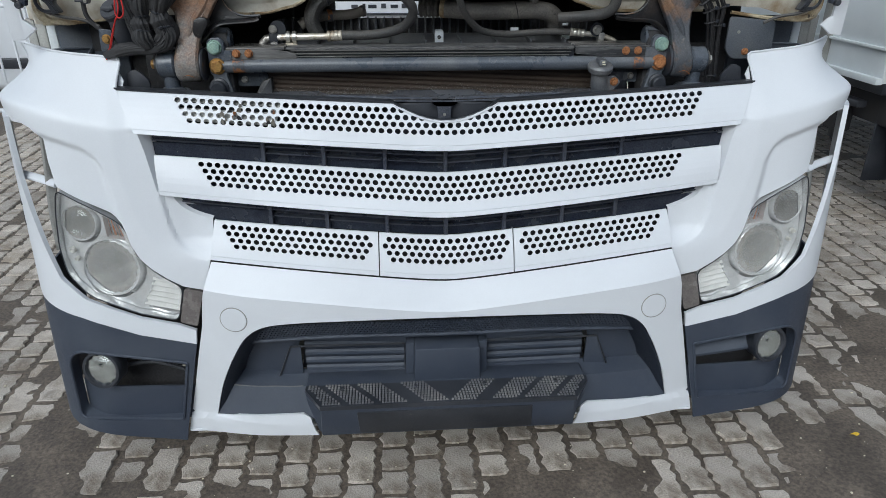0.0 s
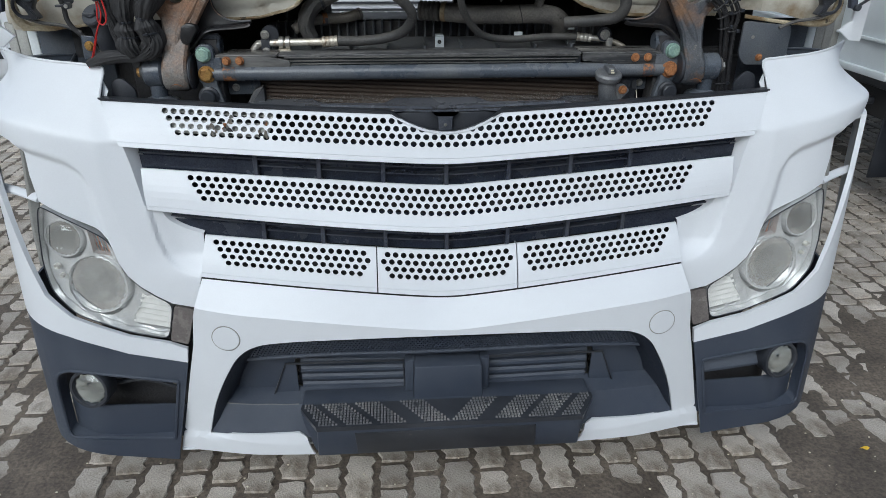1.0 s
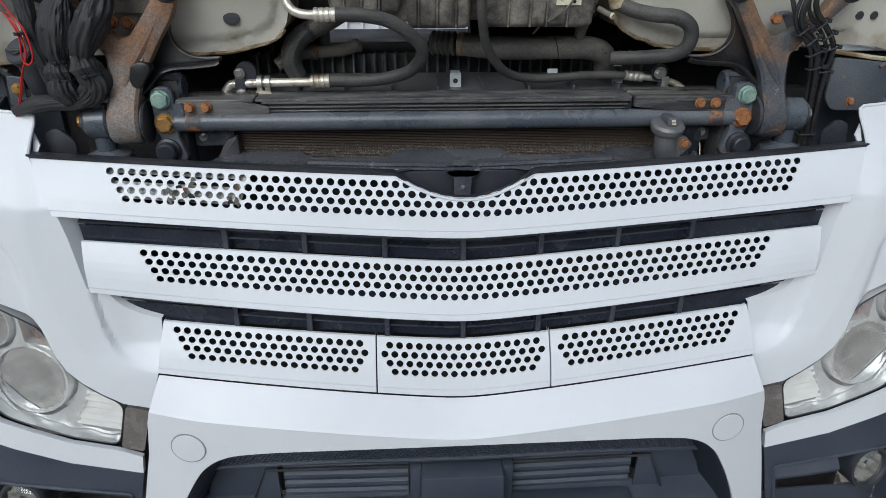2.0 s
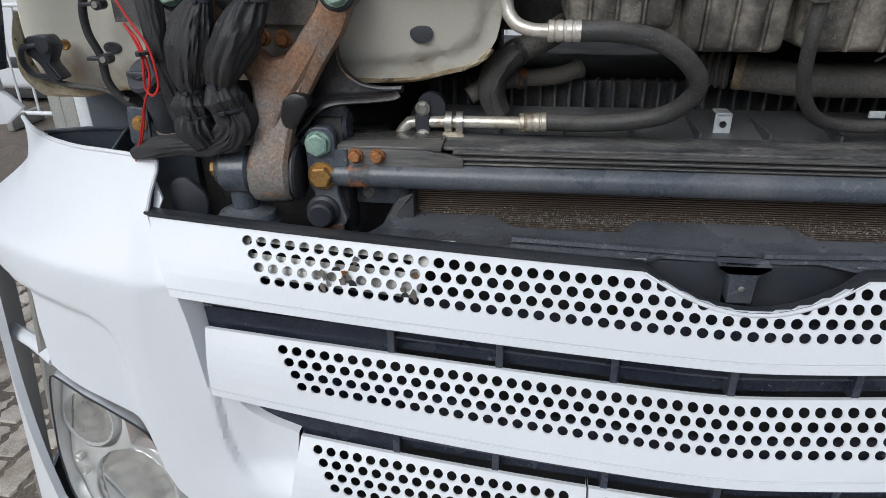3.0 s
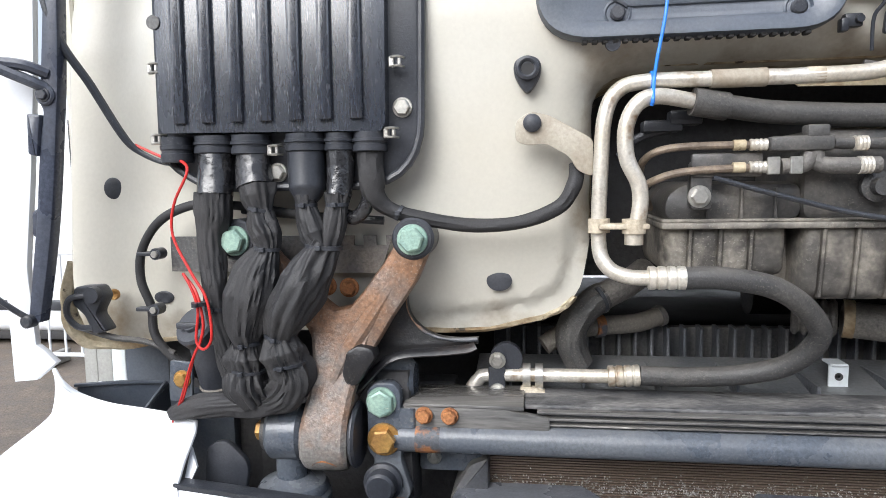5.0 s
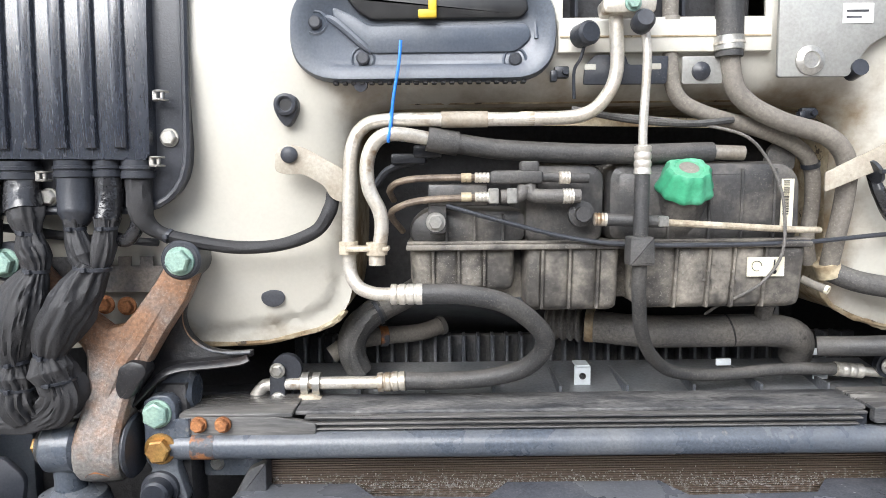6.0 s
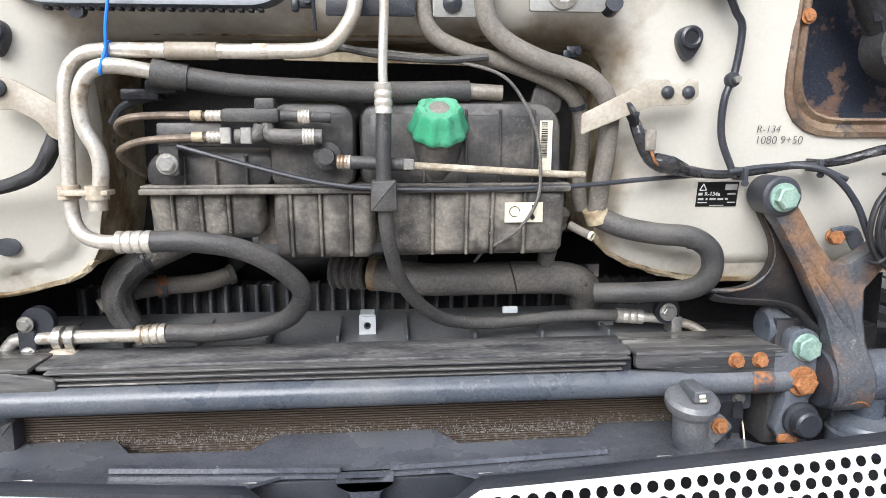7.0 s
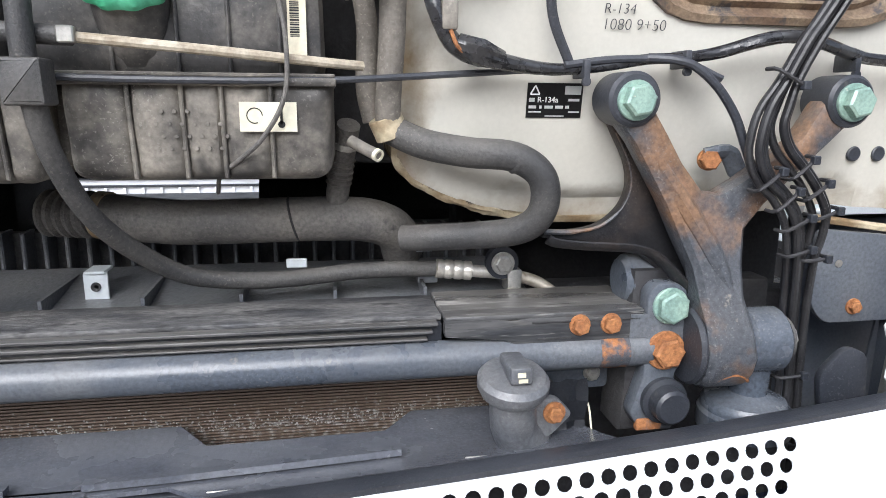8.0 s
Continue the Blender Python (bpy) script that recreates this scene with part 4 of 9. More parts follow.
def headlamp(s):
    t = thing("headlamp", "hazy clear headlamp with round reflectors in a silver housing", "headlight", "headlamps")
    fn = body(s, -0.004)
    outline = rounded([(0.694, 0.627), (0.735, 0.653), (0.768, 0.679), (0.800, 0.720), (0.812, 0.775), (0.828, 0.806), (0.90, 0.853), (0.976, 0.892), (0.991, 0.83), (1.002, 0.74), (0.990, 0.668), (0.935, 0.612), (0.88, 0.586), (0.811, 0.556), (0.716, 0.533)], 0.02, 3)
    lens = part("lens", skin(outline, fn, 0.003, step=0.03), LENS, t, "milky clear plastic lens")
    lens.visible_shadow = False
    cx, cz = sum(p[0] for p in outline) / len(outline), sum(p[1] for p in outline) / len(outline)
    inner = [(cx + (u - cx) * 0.985, cz + (v - cz) * 0.985) for u, v in outline]
    bowls = ((0.871, 0.673, 0.070), (0.934, 0.795, 0.043))
    strip_bay = [(0.704, 0.620), (0.745, 0.644), (0.770, 0.640), (0.785, 0.612), (0.803, 0.586), (0.797, 0.562), (0.722, 0.543)]
    amber_bay = [(0.879, 0.818), (0.843, 0.801), (0.829, 0.750), (0.874, 0.760)]

    def behind(depth, wave=0.0):
        def at(u, v):
            q = Vector(fn(u, v))
            q.y += depth + wave * math.sin(u * 90) * math.sin(v * 60)
            return q
        return at
    part("housing", skin(inner, behind(0.080), 0.004, step=0.03), REFLECTOR, t, "silver lamp housing")
    holes = [arc(w, z, r * 1.155, r * 1.155, 32)[:32] for w, z, r in bowls] + [strip_bay, amber_bay]
    part("bezel", skin(inner, behind(0.026, 0.004), 0.003, holes, step=0.014), REFLECTOR, t, "silver bezel round the lamps")
    for bay in (strip_bay, amber_bay):
        wall = bmesh.new()
        a, b = [[wall.verts.new(behind(d)(u, v)) for u, v in bay] for d in (0.026, 0.062)]
        for i in range(len(a)):
            j = (i + 1) % len(a)
            wall.faces.new((a[i], a[j], b[j], b[i]))
        part("bay_wall", wall, REFLECTOR, t, "silver bay wall")
    # rim between lens and housing
    rim_bm = bmesh.new()
    a, b = [[rim_bm.verts.new(behind(d)(u, v)) for u, v in outline] for d in (0.002, 0.084)]
    for i in range(len(a)):
        j = (i + 1) % len(a)
        rim_bm.faces.new((a[i], a[j], b[j], b[i]))
    part("rim", rim_bm, REFLECTOR, t, "silver lamp rim")
    edge = [Vector(fn(u, v)) for u, v in outline]
    part("gasket", tube(edge + edge[:1], 0.0016, 6, 1), BLACK, t, "black lamp gasket")
    axis = (s * 0.18, -1, 0.14)
    for w, z, r in bowls:
        c = behind(0.060)(w, z)
        prof = [(r, 0.034)] + [(r * f, 0.034 * f ** 1.7) for f in (0.96, 0.88, 0.80, 0.70, 0.60, 0.50, 0.40, 0.30)] + [(0.012, 0.001)]
        bowl = part("reflector", lathe(prof, c, axis, 120, 24, 0.03), CHROME, t, "fluted chrome reflector bowl", angle=20)
        part("ring", lathe([(r * 1.135, 0.0), (r * 1.135, 0.030), (r * 1.11, 0.036), (r * 1.07, 0.036), (r * 1.02, 0.031), (r * 0.985, 0.033), (r * 0.97, 0.029), (r * 0.985, 0.012)], c, axis, 48), REFLECTOR, bowl, "bright stepped trim ring")
        part("bulb_cover", lathe([(r * 0.20, 0.0), (r * 0.20, 0.012), (r * 0.25, 0.015), (r * 0.25, 0.021), (r * 0.17, 0.025), (0.002, 0.027)], c, axis, 20), CHROME, bowl, "chrome bulb cover")
        part("inner_glass", lathe([(r * 0.97, 0.030), (r * 0.7, 0.036), (r * 0.35, 0.040), (0.002, 0.041), (0.002, 0.0395), (r * 0.35, 0.0385), (r * 0.7, 0.0345), (r * 0.96, 0.0285)], c, axis, 40), GLASS, bowl, "clear inner lens").visible_shadow = False
    for w, z, r in ((0.968, 0.728, 0.008), (0.958, 0.705, 0.006), (0.806, 0.715, 0.007)):
        part("lamp_pip", lathe([(r, 0), (r, 0.008), (r * 0.7, 0.011), (r * 0.3, 0.008)], behind(0.022)(w, z), (s * 0.2, -1, 0), 14), LAMPGREY, t, "small grey moulded pip")
    # the indicator's faceted reflector
    for k in range(5):
        f0, f1 = k / 5, (k + 0.9) / 5
        top, low = [[(a[0] + (b[0] - a[0]) * f, a[1] + (b[1] - a[1]) * f) for f in (f0, f1)] for a, b in ((amber_bay[1], amber_bay[0]), (amber_bay[2], amber_bay[3]))]
        amb = bmesh.new()
        amb.faces.new([amb.verts.new(behind(0.040 + d)(*p)) for p, d in ((top[0], 0.0), (top[1], 0.010), (low[1], 0.010 - 0.004 * (k % 2)), (low[0], 0.004 * (k % 2)))])
        bmesh.ops.solidify(amb, geom=amb.faces[:], thickness=0.003)
        part("indicator_facet", amb, AMBER, t, "amber indicator reflector")
    for k in range(6):
        z = 0.550 + k * 0.0150

        def slat(u, f, z=z):
            return behind(0.022 + 0.014 * f)(u, z + (u - 0.71) * 0.24 + 0.0135 * f)
        part("lamp_strip", skin([(0.703 + 0.003 * k, 0.0), (0.806 - k * 0.006, 0.0), (0.806 - k * 0.006, 1.0), (0.703 + 0.003 * k, 1.0)], slat, 0.002, step=0.5), WHITEPAPER, t, "silver running lamp strip")
    # smoked marker beside the lamp
    mk = thing("marker_lamp", "small smoked grey marker cover beside a headlamp", "marker lamp", "marker lamps")
    part("cover", skin(rounded([(0.643, 0.616), (0.690, 0.626), (0.712, 0.531), (0.668, 0.518)], 0.006, 2), body(s, 0.002), 0.012, step=0.05), SMOKE, mk)
    return t


def flared(s, out):
    """The corner pushed outwards a little more the further it goes round."""
    def fn(w, z):
        return body(s, out + 0.016 * smooth(0.90, 1.10, w))(w, z)
    return fn


def lamp_strip_panel(s):
    """The white band under the headlamp, which sweeps up round the corner to the shoulder."""
    t = thing("corner_deflector", "white strip sweeping from bumper to shoulder, scuffed" if s < 0 else "white strip sweeping from bumper to shoulder", "body panel", "corner deflectors")
    outline = [(0.672, 0.508), (0.716, 0.526), (0.811, 0.549), (0.88, 0.578), (0.94, 0.606), (0.998, 0.662), (1.026, 0.74), (1.050, 0.82), (1.078, 0.92), (1.098, 1.058),
               (1.172, 1.062), (1.178, 0.92), (1.172, 0.78), (1.162, 0.66), (1.160, 0.615), (1.09, 0.585), (0.958, 0.553), (0.819, 0.500), (0.676, 0.468)]
    part("strip", skin(outline, flared(s, 0.006), 0.012, step=0.02), WHITE, t)
    for z in (0.90, 1.045):
        a, b = Vector(body(s, -0.02)(0.985, z)), Vector(flared(s, -0.006)(1.115, z + 0.01))
        part("brace", tube([a, (a + b) / 2 + Vector((0, 0.004, 0)), b], 0.011, 10, 3, flat=0.6), WHITE, t, "short white brace")
    g = [Vector(body(s, 0.0)(w, z)) + Vector((0, 0.03, 0)) for w, z in ((0.99, 1.02), (0.998, 0.93), (1.012, 0.82), (1.012, 0.72))]
    part("edge_strip", tube(g, 0.013, 8, 4, flat=0.5), GREYPLATE, t, "grey edge beside the lamp")
    if s < 0:
        for k, (w, z, w2, z2) in enumerate(((1.105, 0.835, 1.16, 0.842), (1.158, 0.815, 1.150, 0.775), (1.115, 0.775, 1.14, 0.80))):
            p0, p1 = Vector(flared(s, 0.0065)(w, z)), Vector(flared(s, 0.0065)(w2, z2))
            part("scuff", tube([p0, (p0 + p1) / 2 + Vector((0, -0.001, 0.003)), p1], 0.0025 if k < 2 else 0.0012, 6, 3), BLACKSHADE, t, "black crack in the paint")
    return t


def bumper_corner(s):
    t = thing("bumper_corner", "dark grey plastic bumper corner with a fog lamp opening", "bumper", "bumper corners")
    fn = flared(s, 0.004)
    outline = [(0.676, 0.466), (0.819, 0.498), (0.958, 0.551), (1.09, 0.583), (1.25, 0.612), (1.40, 0.62), (1.40, 0.22), (1.20, 0.215), (1.0, 0.195), (0.90, 0.182), (0.742, 0.160), (0.735, 0.20)]
    opening = rounded([(0.708, 0.412), (0.985, 0.458), (1.03, 0.42), (1.03, 0.235), (0.742, 0.232)], [0.008, 0.05, 0.04, 0.02, 0.008], 4)
    part("shell", skin(outline, fn, 0.006, [opening], step=0.035), DARKGREY, t)
    pocket = bmesh.new()
    front = [pocket.verts.new(Vector(fn(u, v)) + Vector((0, 0.001, 0))) for u, v in opening]
    cu, cv = 0.87, 0.34
    rear = [pocket.verts.new(Vector(fn(cu + (u - cu) * 0.94, cv + (v - cv) * 0.92)) + Vector((0, 0.035, 0))) for u, v in opening]
    for i in range(len(front)):
        j = (i + 1) % len(front)
        pocket.faces.new((front[i], front[j], rear[j], rear[i]))
    part("pocket_rim", pocket, DARKGREY, t)
    part("trim_ring", tube([Vector(fn(u, v)) + Vector((0, -0.002, 0)) for u, v in opening + opening[:1]], 0.004, 6, 1), DARKGREY, t)
    part("lower_plate", skin([(0.70, 0.222), (1.04, 0.222), (1.04, 0.335), (0.70, 0.325)], lambda u, v: Vector(body(s, -0.016)(u, v)), 0.005, step=0.06), DARKGREY, t)
    part("back_plate", skin([(0.66, 0.19), (1.10, 0.20), (1.10, 0.50), (0.66, 0.47)], lambda u, v: Vector(body(s, -0.10)(u, v)), 0.005, step=0.06), BLACKSHADE, t)
    if s > 0:
        a = [Vector(body(s, -0.030)(u, 0.372 + 0.25 * (u - 0.72) * 0.5)) for u in (0.715, 0.78, 0.86, 0.90)]
        part("blind", tube(a, [0.024, 0.025, 0.025, 0.023], 10, 4, flat=0.45), DARKGREY, t, "dark plastic blanking panel")
    else:
        for u, z, r in ((0.80, 0.375, 0.010), (0.745, 0.352, 0.006)):
            c = Vector(body(s, -0.07)(u, z))
            part("bare_screw", hex_bolt(c, (0, -1, 0), r, 0.012), STEEL, t, "bare metal screw")
        part("bare_stay", tube([Vector(body(s, -0.06)(u, z)) for u, z in ((0.90, 0.37), (0.82, 0.378), (0.74, 0.35))], 0.006, 8, 3), BLACK, t)
    f = thing("fog_lamp", "round clear fog lamp in a black surround", "fog lamp", "fog lamps")
    c = Vector(body(s, -0.018)(0.935, 0.395))
    axis = (s * 0.22, -1, 0.18)
    part("surround", lathe([(0.030, -0.020), (0.050, -0.018), (0.052, 0.006), (0.056, 0.020), (0.053, 0.030), (0.046, 0.030), (0.043, 0.022), (0.040, 0.010)], c, axis, 32), BLACK, f)
    bowl = part("reflector", lathe([(0.041, 0.022), (0.038, 0.010), (0.032, -0.002), (0.022, -0.012), (0.010, -0.017), (0.004, -0.018)], c, axis, 72, 12, 0.06), CHROME, f, "silver lamp bowl", angle=20)
    part("bulb_shield", rod(c + Vector((0.008, -0.004, -0.022)), c + Vector((-0.006, -0.018, 0.020)), 0.0065, 14), CHROME, f, "bright bulb shield")
    part("bulb_cap", rod(c + Vector((0, 0.012, 0)), c + Vector((0, -0.014, 0.003)), 0.010, 16, chamfer=0.003), STEEL, f)
    g = part("glass", lathe([(0.043, 0.024), (0.036, 0.030), (0.020, 0.034), (0.002, 0.035), (0.002, 0.0335), (0.020, 0.0325), (0.035, 0.0285), (0.042, 0.0235)], c, axis, 28), GLASS, f, "clear domed glass")
    g.visible_shadow = False
    return t


for side in (-1, 1):
    corner_panel(side)
    headlamp(side)
    lamp_strip_panel(side)
    bumper_corner(side)

# ---- white centre bumper, black insert and step ----
bumper = thing("front_bumper", "white painted centre bumper with a wide black intake", "bumper")
low_fn, low_h = band("lower")


def top_edge(x):
    q = low_fn(x, low_h)
    return q[2] - 0.006


crease_half = 0.610 + 0.028 * 0.066 / (top_edge(0.61) - 0.612)
upper_facet = [(x, top_edge(x)) for x in [-0.610 + 1.22 * i / 40 for i in range(41)]]
crease = [(x, top_edge(x) - 0.066) for x in [crease_half * (i / 20 - 1) for i in range(41)]]
outline = crease[:]
mouth = [tuple(q) for q in spline([(0.650, 0.238), (0.625, 0.328), (0.597, 0.397), (0.574, 0.443), (0.549, 0.486), (0.531, 0.507), (0.511, 0.523), (0.487, 0.534), (0.457, 0.541), (0.38, 0.548), (0.266, 0.552), (0.13, 0.555), (0.0, 0.556)], 3)]
outline += [(0.638, 0.612), (0.650, 0.53), (0.668, 0.46), (0.738, 0.180), (0.366, 0.180), (0.374, 0.195), (0.385, 0.235), (0.405, 0.250)] + mouth[:-1]
outline += [(-x, z) for x, z in mouth[::-1]] + [(-0.405, 0.250), (-0.385, 0.235), (-0.374, 0.195), (-0.366, 0.180), (-0.738, 0.180), (-0.668, 0.46), (-0.650, 0.53), (-0.638, 0.612)]


def bumper_face(x, z):
    y = bumper_y(x, z)
    q = low_fn(x, low_h)
    t = (z - (top_edge(x) - 0.066)) / 0.066
    y += (q[1] + 0.002 - y) * max(0.0, min(1.0, t)) if t > 0 else 0.0
    return Vector((x, y - 0.008 * smooth(0.238, 0.228, z), z))


part("shell", join(skin(outline, bumper_face, 0.006, step=0.016), skin(upper_facet + crease[::-1], bumper_face, 0.006, step=0.016)), WHITE, bumper)
for s in (-1, 1):
    c = bumper_face(s * 0.561, 0.557)
    tilt = (s * 0.13, -1, 0.0)
    part("towing_cap", lathe([(0.0342, -0.004), (0.0342, 0.0022), (0.0332, 0.0030), (0.010, 0.0034)], c, tilt, 40), WHITE, bumper, "round white towing eye cap")
    part("cap_gap", lathe([(0.0364, -0.004), (0.0364, 0.0017), (0.0342, 0.0018), (0.0342, -0.004)], c, tilt, 40), GREYPLATE, bumper, "thin dark ring round the cap")
    part("lip_return", box(s * 0.375, s * 0.735, -0.100, -0.07, 0.179, 0.186, 0.001, 1), WHITE, bumper)

insert = thing("bumper_insert", "black plastic bumper insert with louvred vents", "bumper insert")
ring_out = mouth + [(-x, z) for x, z in mouth[-2::-1]]
well = bmesh.new()
lay = []
for f, back in ((1.004, 0.006), (0.992, 0.004), (0.975, 0.014), (0.955, 0.032), (0.93, 0.085)):
    lay.append([well.verts.new((x * f, bumper_y(x, z) + back + 0.002, 0.245 + (z - 0.245) * f)) for x, z in ring_out])
for a, b in zip(lay, lay[1:]):
    for i in range(len(a) - 1):
        well.faces.new((a[i], a[i + 1], b[i + 1], b[i]))
bmesh.ops.solidify(well, geom=well.faces[:], thickness=0.004)
part("surround", well, DARKGREY, insert)
part("back_wall", skin([(-0.60, 0.24), (0.60, 0.24), (0.53, 0.50), (-0.53, 0.50)], lambda x, z: Vector((x, -0.052 + 0.03 * (x / 0.7) ** 2, z)), 0.006,
                       [[(-0.44, 0.322), (-0.118, 0.314), (-0.115, 0.424), (-0.41, 0.437)], [(0.118, 0.314), (0.44, 0.322), (0.41, 0.437), (0.115, 0.424)]], step=0.05), DARKGREY, insert)
part("lower_shelf", skin([(-0.648, 0.0), (0.648, 0.0), (0.60, 1.0), (-0.60, 1.0)], lambda x, f: Vector((x, -0.138 + 0.034 * (x / 0.72) ** 2 + 0.016 * smooth(0.50, 0.74, abs(x)) + 0.088 * f, 0.232 + 0.083 * min(1.0, f / 0.4) + 0.022 * max(0.0, (f - 0.4) / 0.6))), 0.005, step=0.05), DARKGREY, insert)
part("shelf_scuff", tube([(x, -0.1035 + 0.034 * (x / 0.72) ** 2 + 0.016 * smooth(0.50, 0.74, abs(x)), 0.3155 + 0.001 * math.sin(x * 90)) for x in (-0.60, -0.56, -0.52, -0.48, -0.44, -0.405)], 0.0016, 6, 3), TREAD, insert, "pale line along the shelf crease")
mesh_strip = bmesh.new()


def strip_at(x, v):
    """The sloping mesh strip: v runs from its upper edge to its sill."""
    return Vector((x, -0.118 + 0.036 * (x / 0.72) ** 2 + 0.034 * v / 0.074, 0.533 - v * (1 - 0.05 * (x / 0.5) ** 2) - 0.020 * (x / 0.54) ** 4))


STEP_X, STEP_V = 0.0098, 0.0092
for r in range(6):
    for k in range(-56, 57):
        x, v = k * STEP_X + (STEP_X / 2 if r % 2 else 0), 0.003 + (r + 0.5) * STEP_V
        if abs(x) > 0.51 + 0.003 * r:
            continue
        o = [mesh_strip.verts.new(strip_at(x + STEP_X / 2 * cx, v + STEP_V / 2 * cv)) for cx, cv in ((-1, -1), (0, -1), (1, -1), (1, 1), (0, 1), (-1, 1))]
        c = [mesh_strip.verts.new(strip_at(x + 0.0036 * cx, v + 0.0034 * cv)) for cx, cv in ((-0.8, -0.6), (0, -1), (0.8, -0.6), (0.8, 0.6), (0, 1), (-0.8, 0.6))]
        d = [mesh_strip.verts.new(q.co + Vector((0, 0.004, 0.001))) for q in c]
        for i in range(6):
            j = (i + 1) % 6
            mesh_strip.faces.new((o[i], o[j], c[j], c[i]))
            mesh_strip.faces.new((c[i], c[j], d[j], d[i]))
tagged(part("mesh_strip", mesh_strip, DARKGREY, insert, "fine honeycomb mesh strip"), kind="stuff")
part("mesh_backing", skin([(-0.52, 0.478), (0.52, 0.478), (0.50, 0.535), (-0.50, 0.535)], lambda x, z: strip_at(x, 0.535 - z) + Vector((0, 0.016, 0)), 0.003, step=0.1), BLACKSHADE, insert)
part("mesh_sill", tube([strip_at(x, 0.062) for x in (-0.55, -0.3, 0, 0.3, 0.55)], 0.0065, 8, 4), DARKGREY, insert)
for s in (-1, 1):
    vent = part("vent", skin([(s * 0.112, 0.318), (s * 0.412, 0.33), (s * 0.40, 0.44), (s * 0.112, 0.43)], lambda x, z: Vector((x, -0.022, z)), 0.004, step=0.1), BLACK, insert, "black louvred vent")
    for k in range(4):
        z = 0.334 + k * 0.026
        prof = [(s * 0.116, -0.034, z), (s * 0.25, -0.034, z + 0.002), (s * 0.398, -0.032, z + 0.004)]
        part("louvre", tube(prof, 0.0125, 10, 3, flat=1.0), DARKGREY, vent)
    part("vent_sill", box(min(s * 0.114, s * 0.477), max(s * 0.114, s * 0.477), -0.070, -0.040, 0.309, 0.319, 0.002), TREAD, insert, "pale grey sill")
    part("vent_frame", tube([(s * 0.477, -0.056, 0.318), (s * 0.4365, -0.056, 0.424), (s * 0.118, -0.060, 0.424), (s * 0.116, -0.060, 0.318)], 0.0032, 6, 1), BLACK, insert, "black seam round the vent")
    part("vent_cheek", skin(rounded([(s * 0.407, 0.320), (s * 0.474, 0.320), (s * 0.434, 0.423), (s * 0.409, 0.423)], 0.004, 2), lambda x, z: Vector((x, -0.0535, z)), 0.006, step=0.1), DARKGREY, insert)
part("sensor_block", prism(rounded([(-0.090, 0.440), (0.090, 0.440), (0.094, 0.312), (0.070, 0.298), (-0.070, 0.298), (-0.094, 0.312)], 0.006), -0.118, -0.05, 0.004), DARKGREY, insert, "plain dark sensor block")
for s in (-1, 1):
    part("block_wing", prism([(s * 0.090, 0.440), (s * 0.114, 0.436), (s * 0.116, 0.315), (s * 0.094, 0.305)], -0.085, -0.05, 0.003), DARKGREY, insert)

step = thing("entry_step", "black plastic step with chevron tread over a plate holder", "step")
part("step_body", prism(rounded([(-0.395, 0.338), (0.395, 0.338), (0.388, 0.285), (0.362, 0.19), (-0.362, 0.19), (-0.388, 0.285)], 0.012), -0.145, -0.06, 0.004), DARKGREY, step)
part("step_front", prism(rounded([(-0.345, 0.330), (0.345, 0.330), (0.352, 0.216), (-0.352, 0.216)], 0.008), -0.218, -0.14, 0.006, lean=0.25, z_ref=0.33), DARKGREY, step)
part("plate_holder", prism(rounded([(-0.250, 0.312), (0.226, 0.312), (0.230, 0.224), (-0.246, 0.224)], 0.006), -0.221, -0.213, 0.002, lean=0.25, z_ref=0.33), BLACK, step, "flat dark plate holder, empty")
top = [(-0.345, -0.222), (0.345, -0.222), (0.392, -0.145), (0.392, -0.128), (-0.392, -0.128), (-0.392, -0.145)]
deck = bmesh.new()
f = deck.faces.new([deck.verts.new((x, y, 0.340)) for x, y in top])
ext = bmesh.ops.extrude_face_region(deck, geom=[f])
bmesh.ops.translate(deck, vec=(0, 0, -0.012), verts=[v for v in ext["geom"] if isinstance(v, bmesh.types.BMVert)])
part("tread_plate", deck, BLACK, step)
ribs = bmesh.new()
for s in (-1, 1):
    for k in range(4):
        x_near, x_far = 0.028 + k * 0.088, 0.100 + k * 0.088
        for row in range(9):
            f = row / 8
            y = -0.215 + 0.080 * f
            xa = x_near + (-0.024 if k == 0 else 0) + 0.068 * f * (1 if k else 0.9)
            xb = xa + 0.071
            lim = 0.345 + 0.047 * f
            xb = min(xb, lim)
            n = int((xb - xa) / 0.0085)
            for i in range(n):
                q = xa + i * 0.0085
                tooth = [(q, y), (q + 0.0065, y), (q + 0.0065, y + 0.006), (q, y + 0.006)]
                lo = [ribs.verts.new((s * a, b, 0.3402)) for a, b in tooth]
                hi = [ribs.verts.new((s * (a + (0.001 if j in (0, 3) else -0.001)), b + (0.001 if j < 2 else -0.001), 0.3445)) for j, (a, b) in enumerate(tooth)]
                ribs.faces.new(hi)
                for j in range(4):
                    ribs.faces.new((lo[j], lo[(j + 1) % 4], hi[(j + 1) % 4], hi[j]))
tagged(part("tread_teeth", ribs, TREAD, step, "dusty grey chevron tread teeth"), kind="stuff")
for x in (-0.29, -0.09, 0.10, 0.30):
    part("screw", hex_bolt((x, -0.150, 0.3405), (0, 0, 1), 0.006, 0.006, 1.3), BLACK, step)


# ---- cab front wall ----
def wall_y(z):
    return 0.15 - 0.15 * (z - 1.30) if z < 1.66 else 0.096


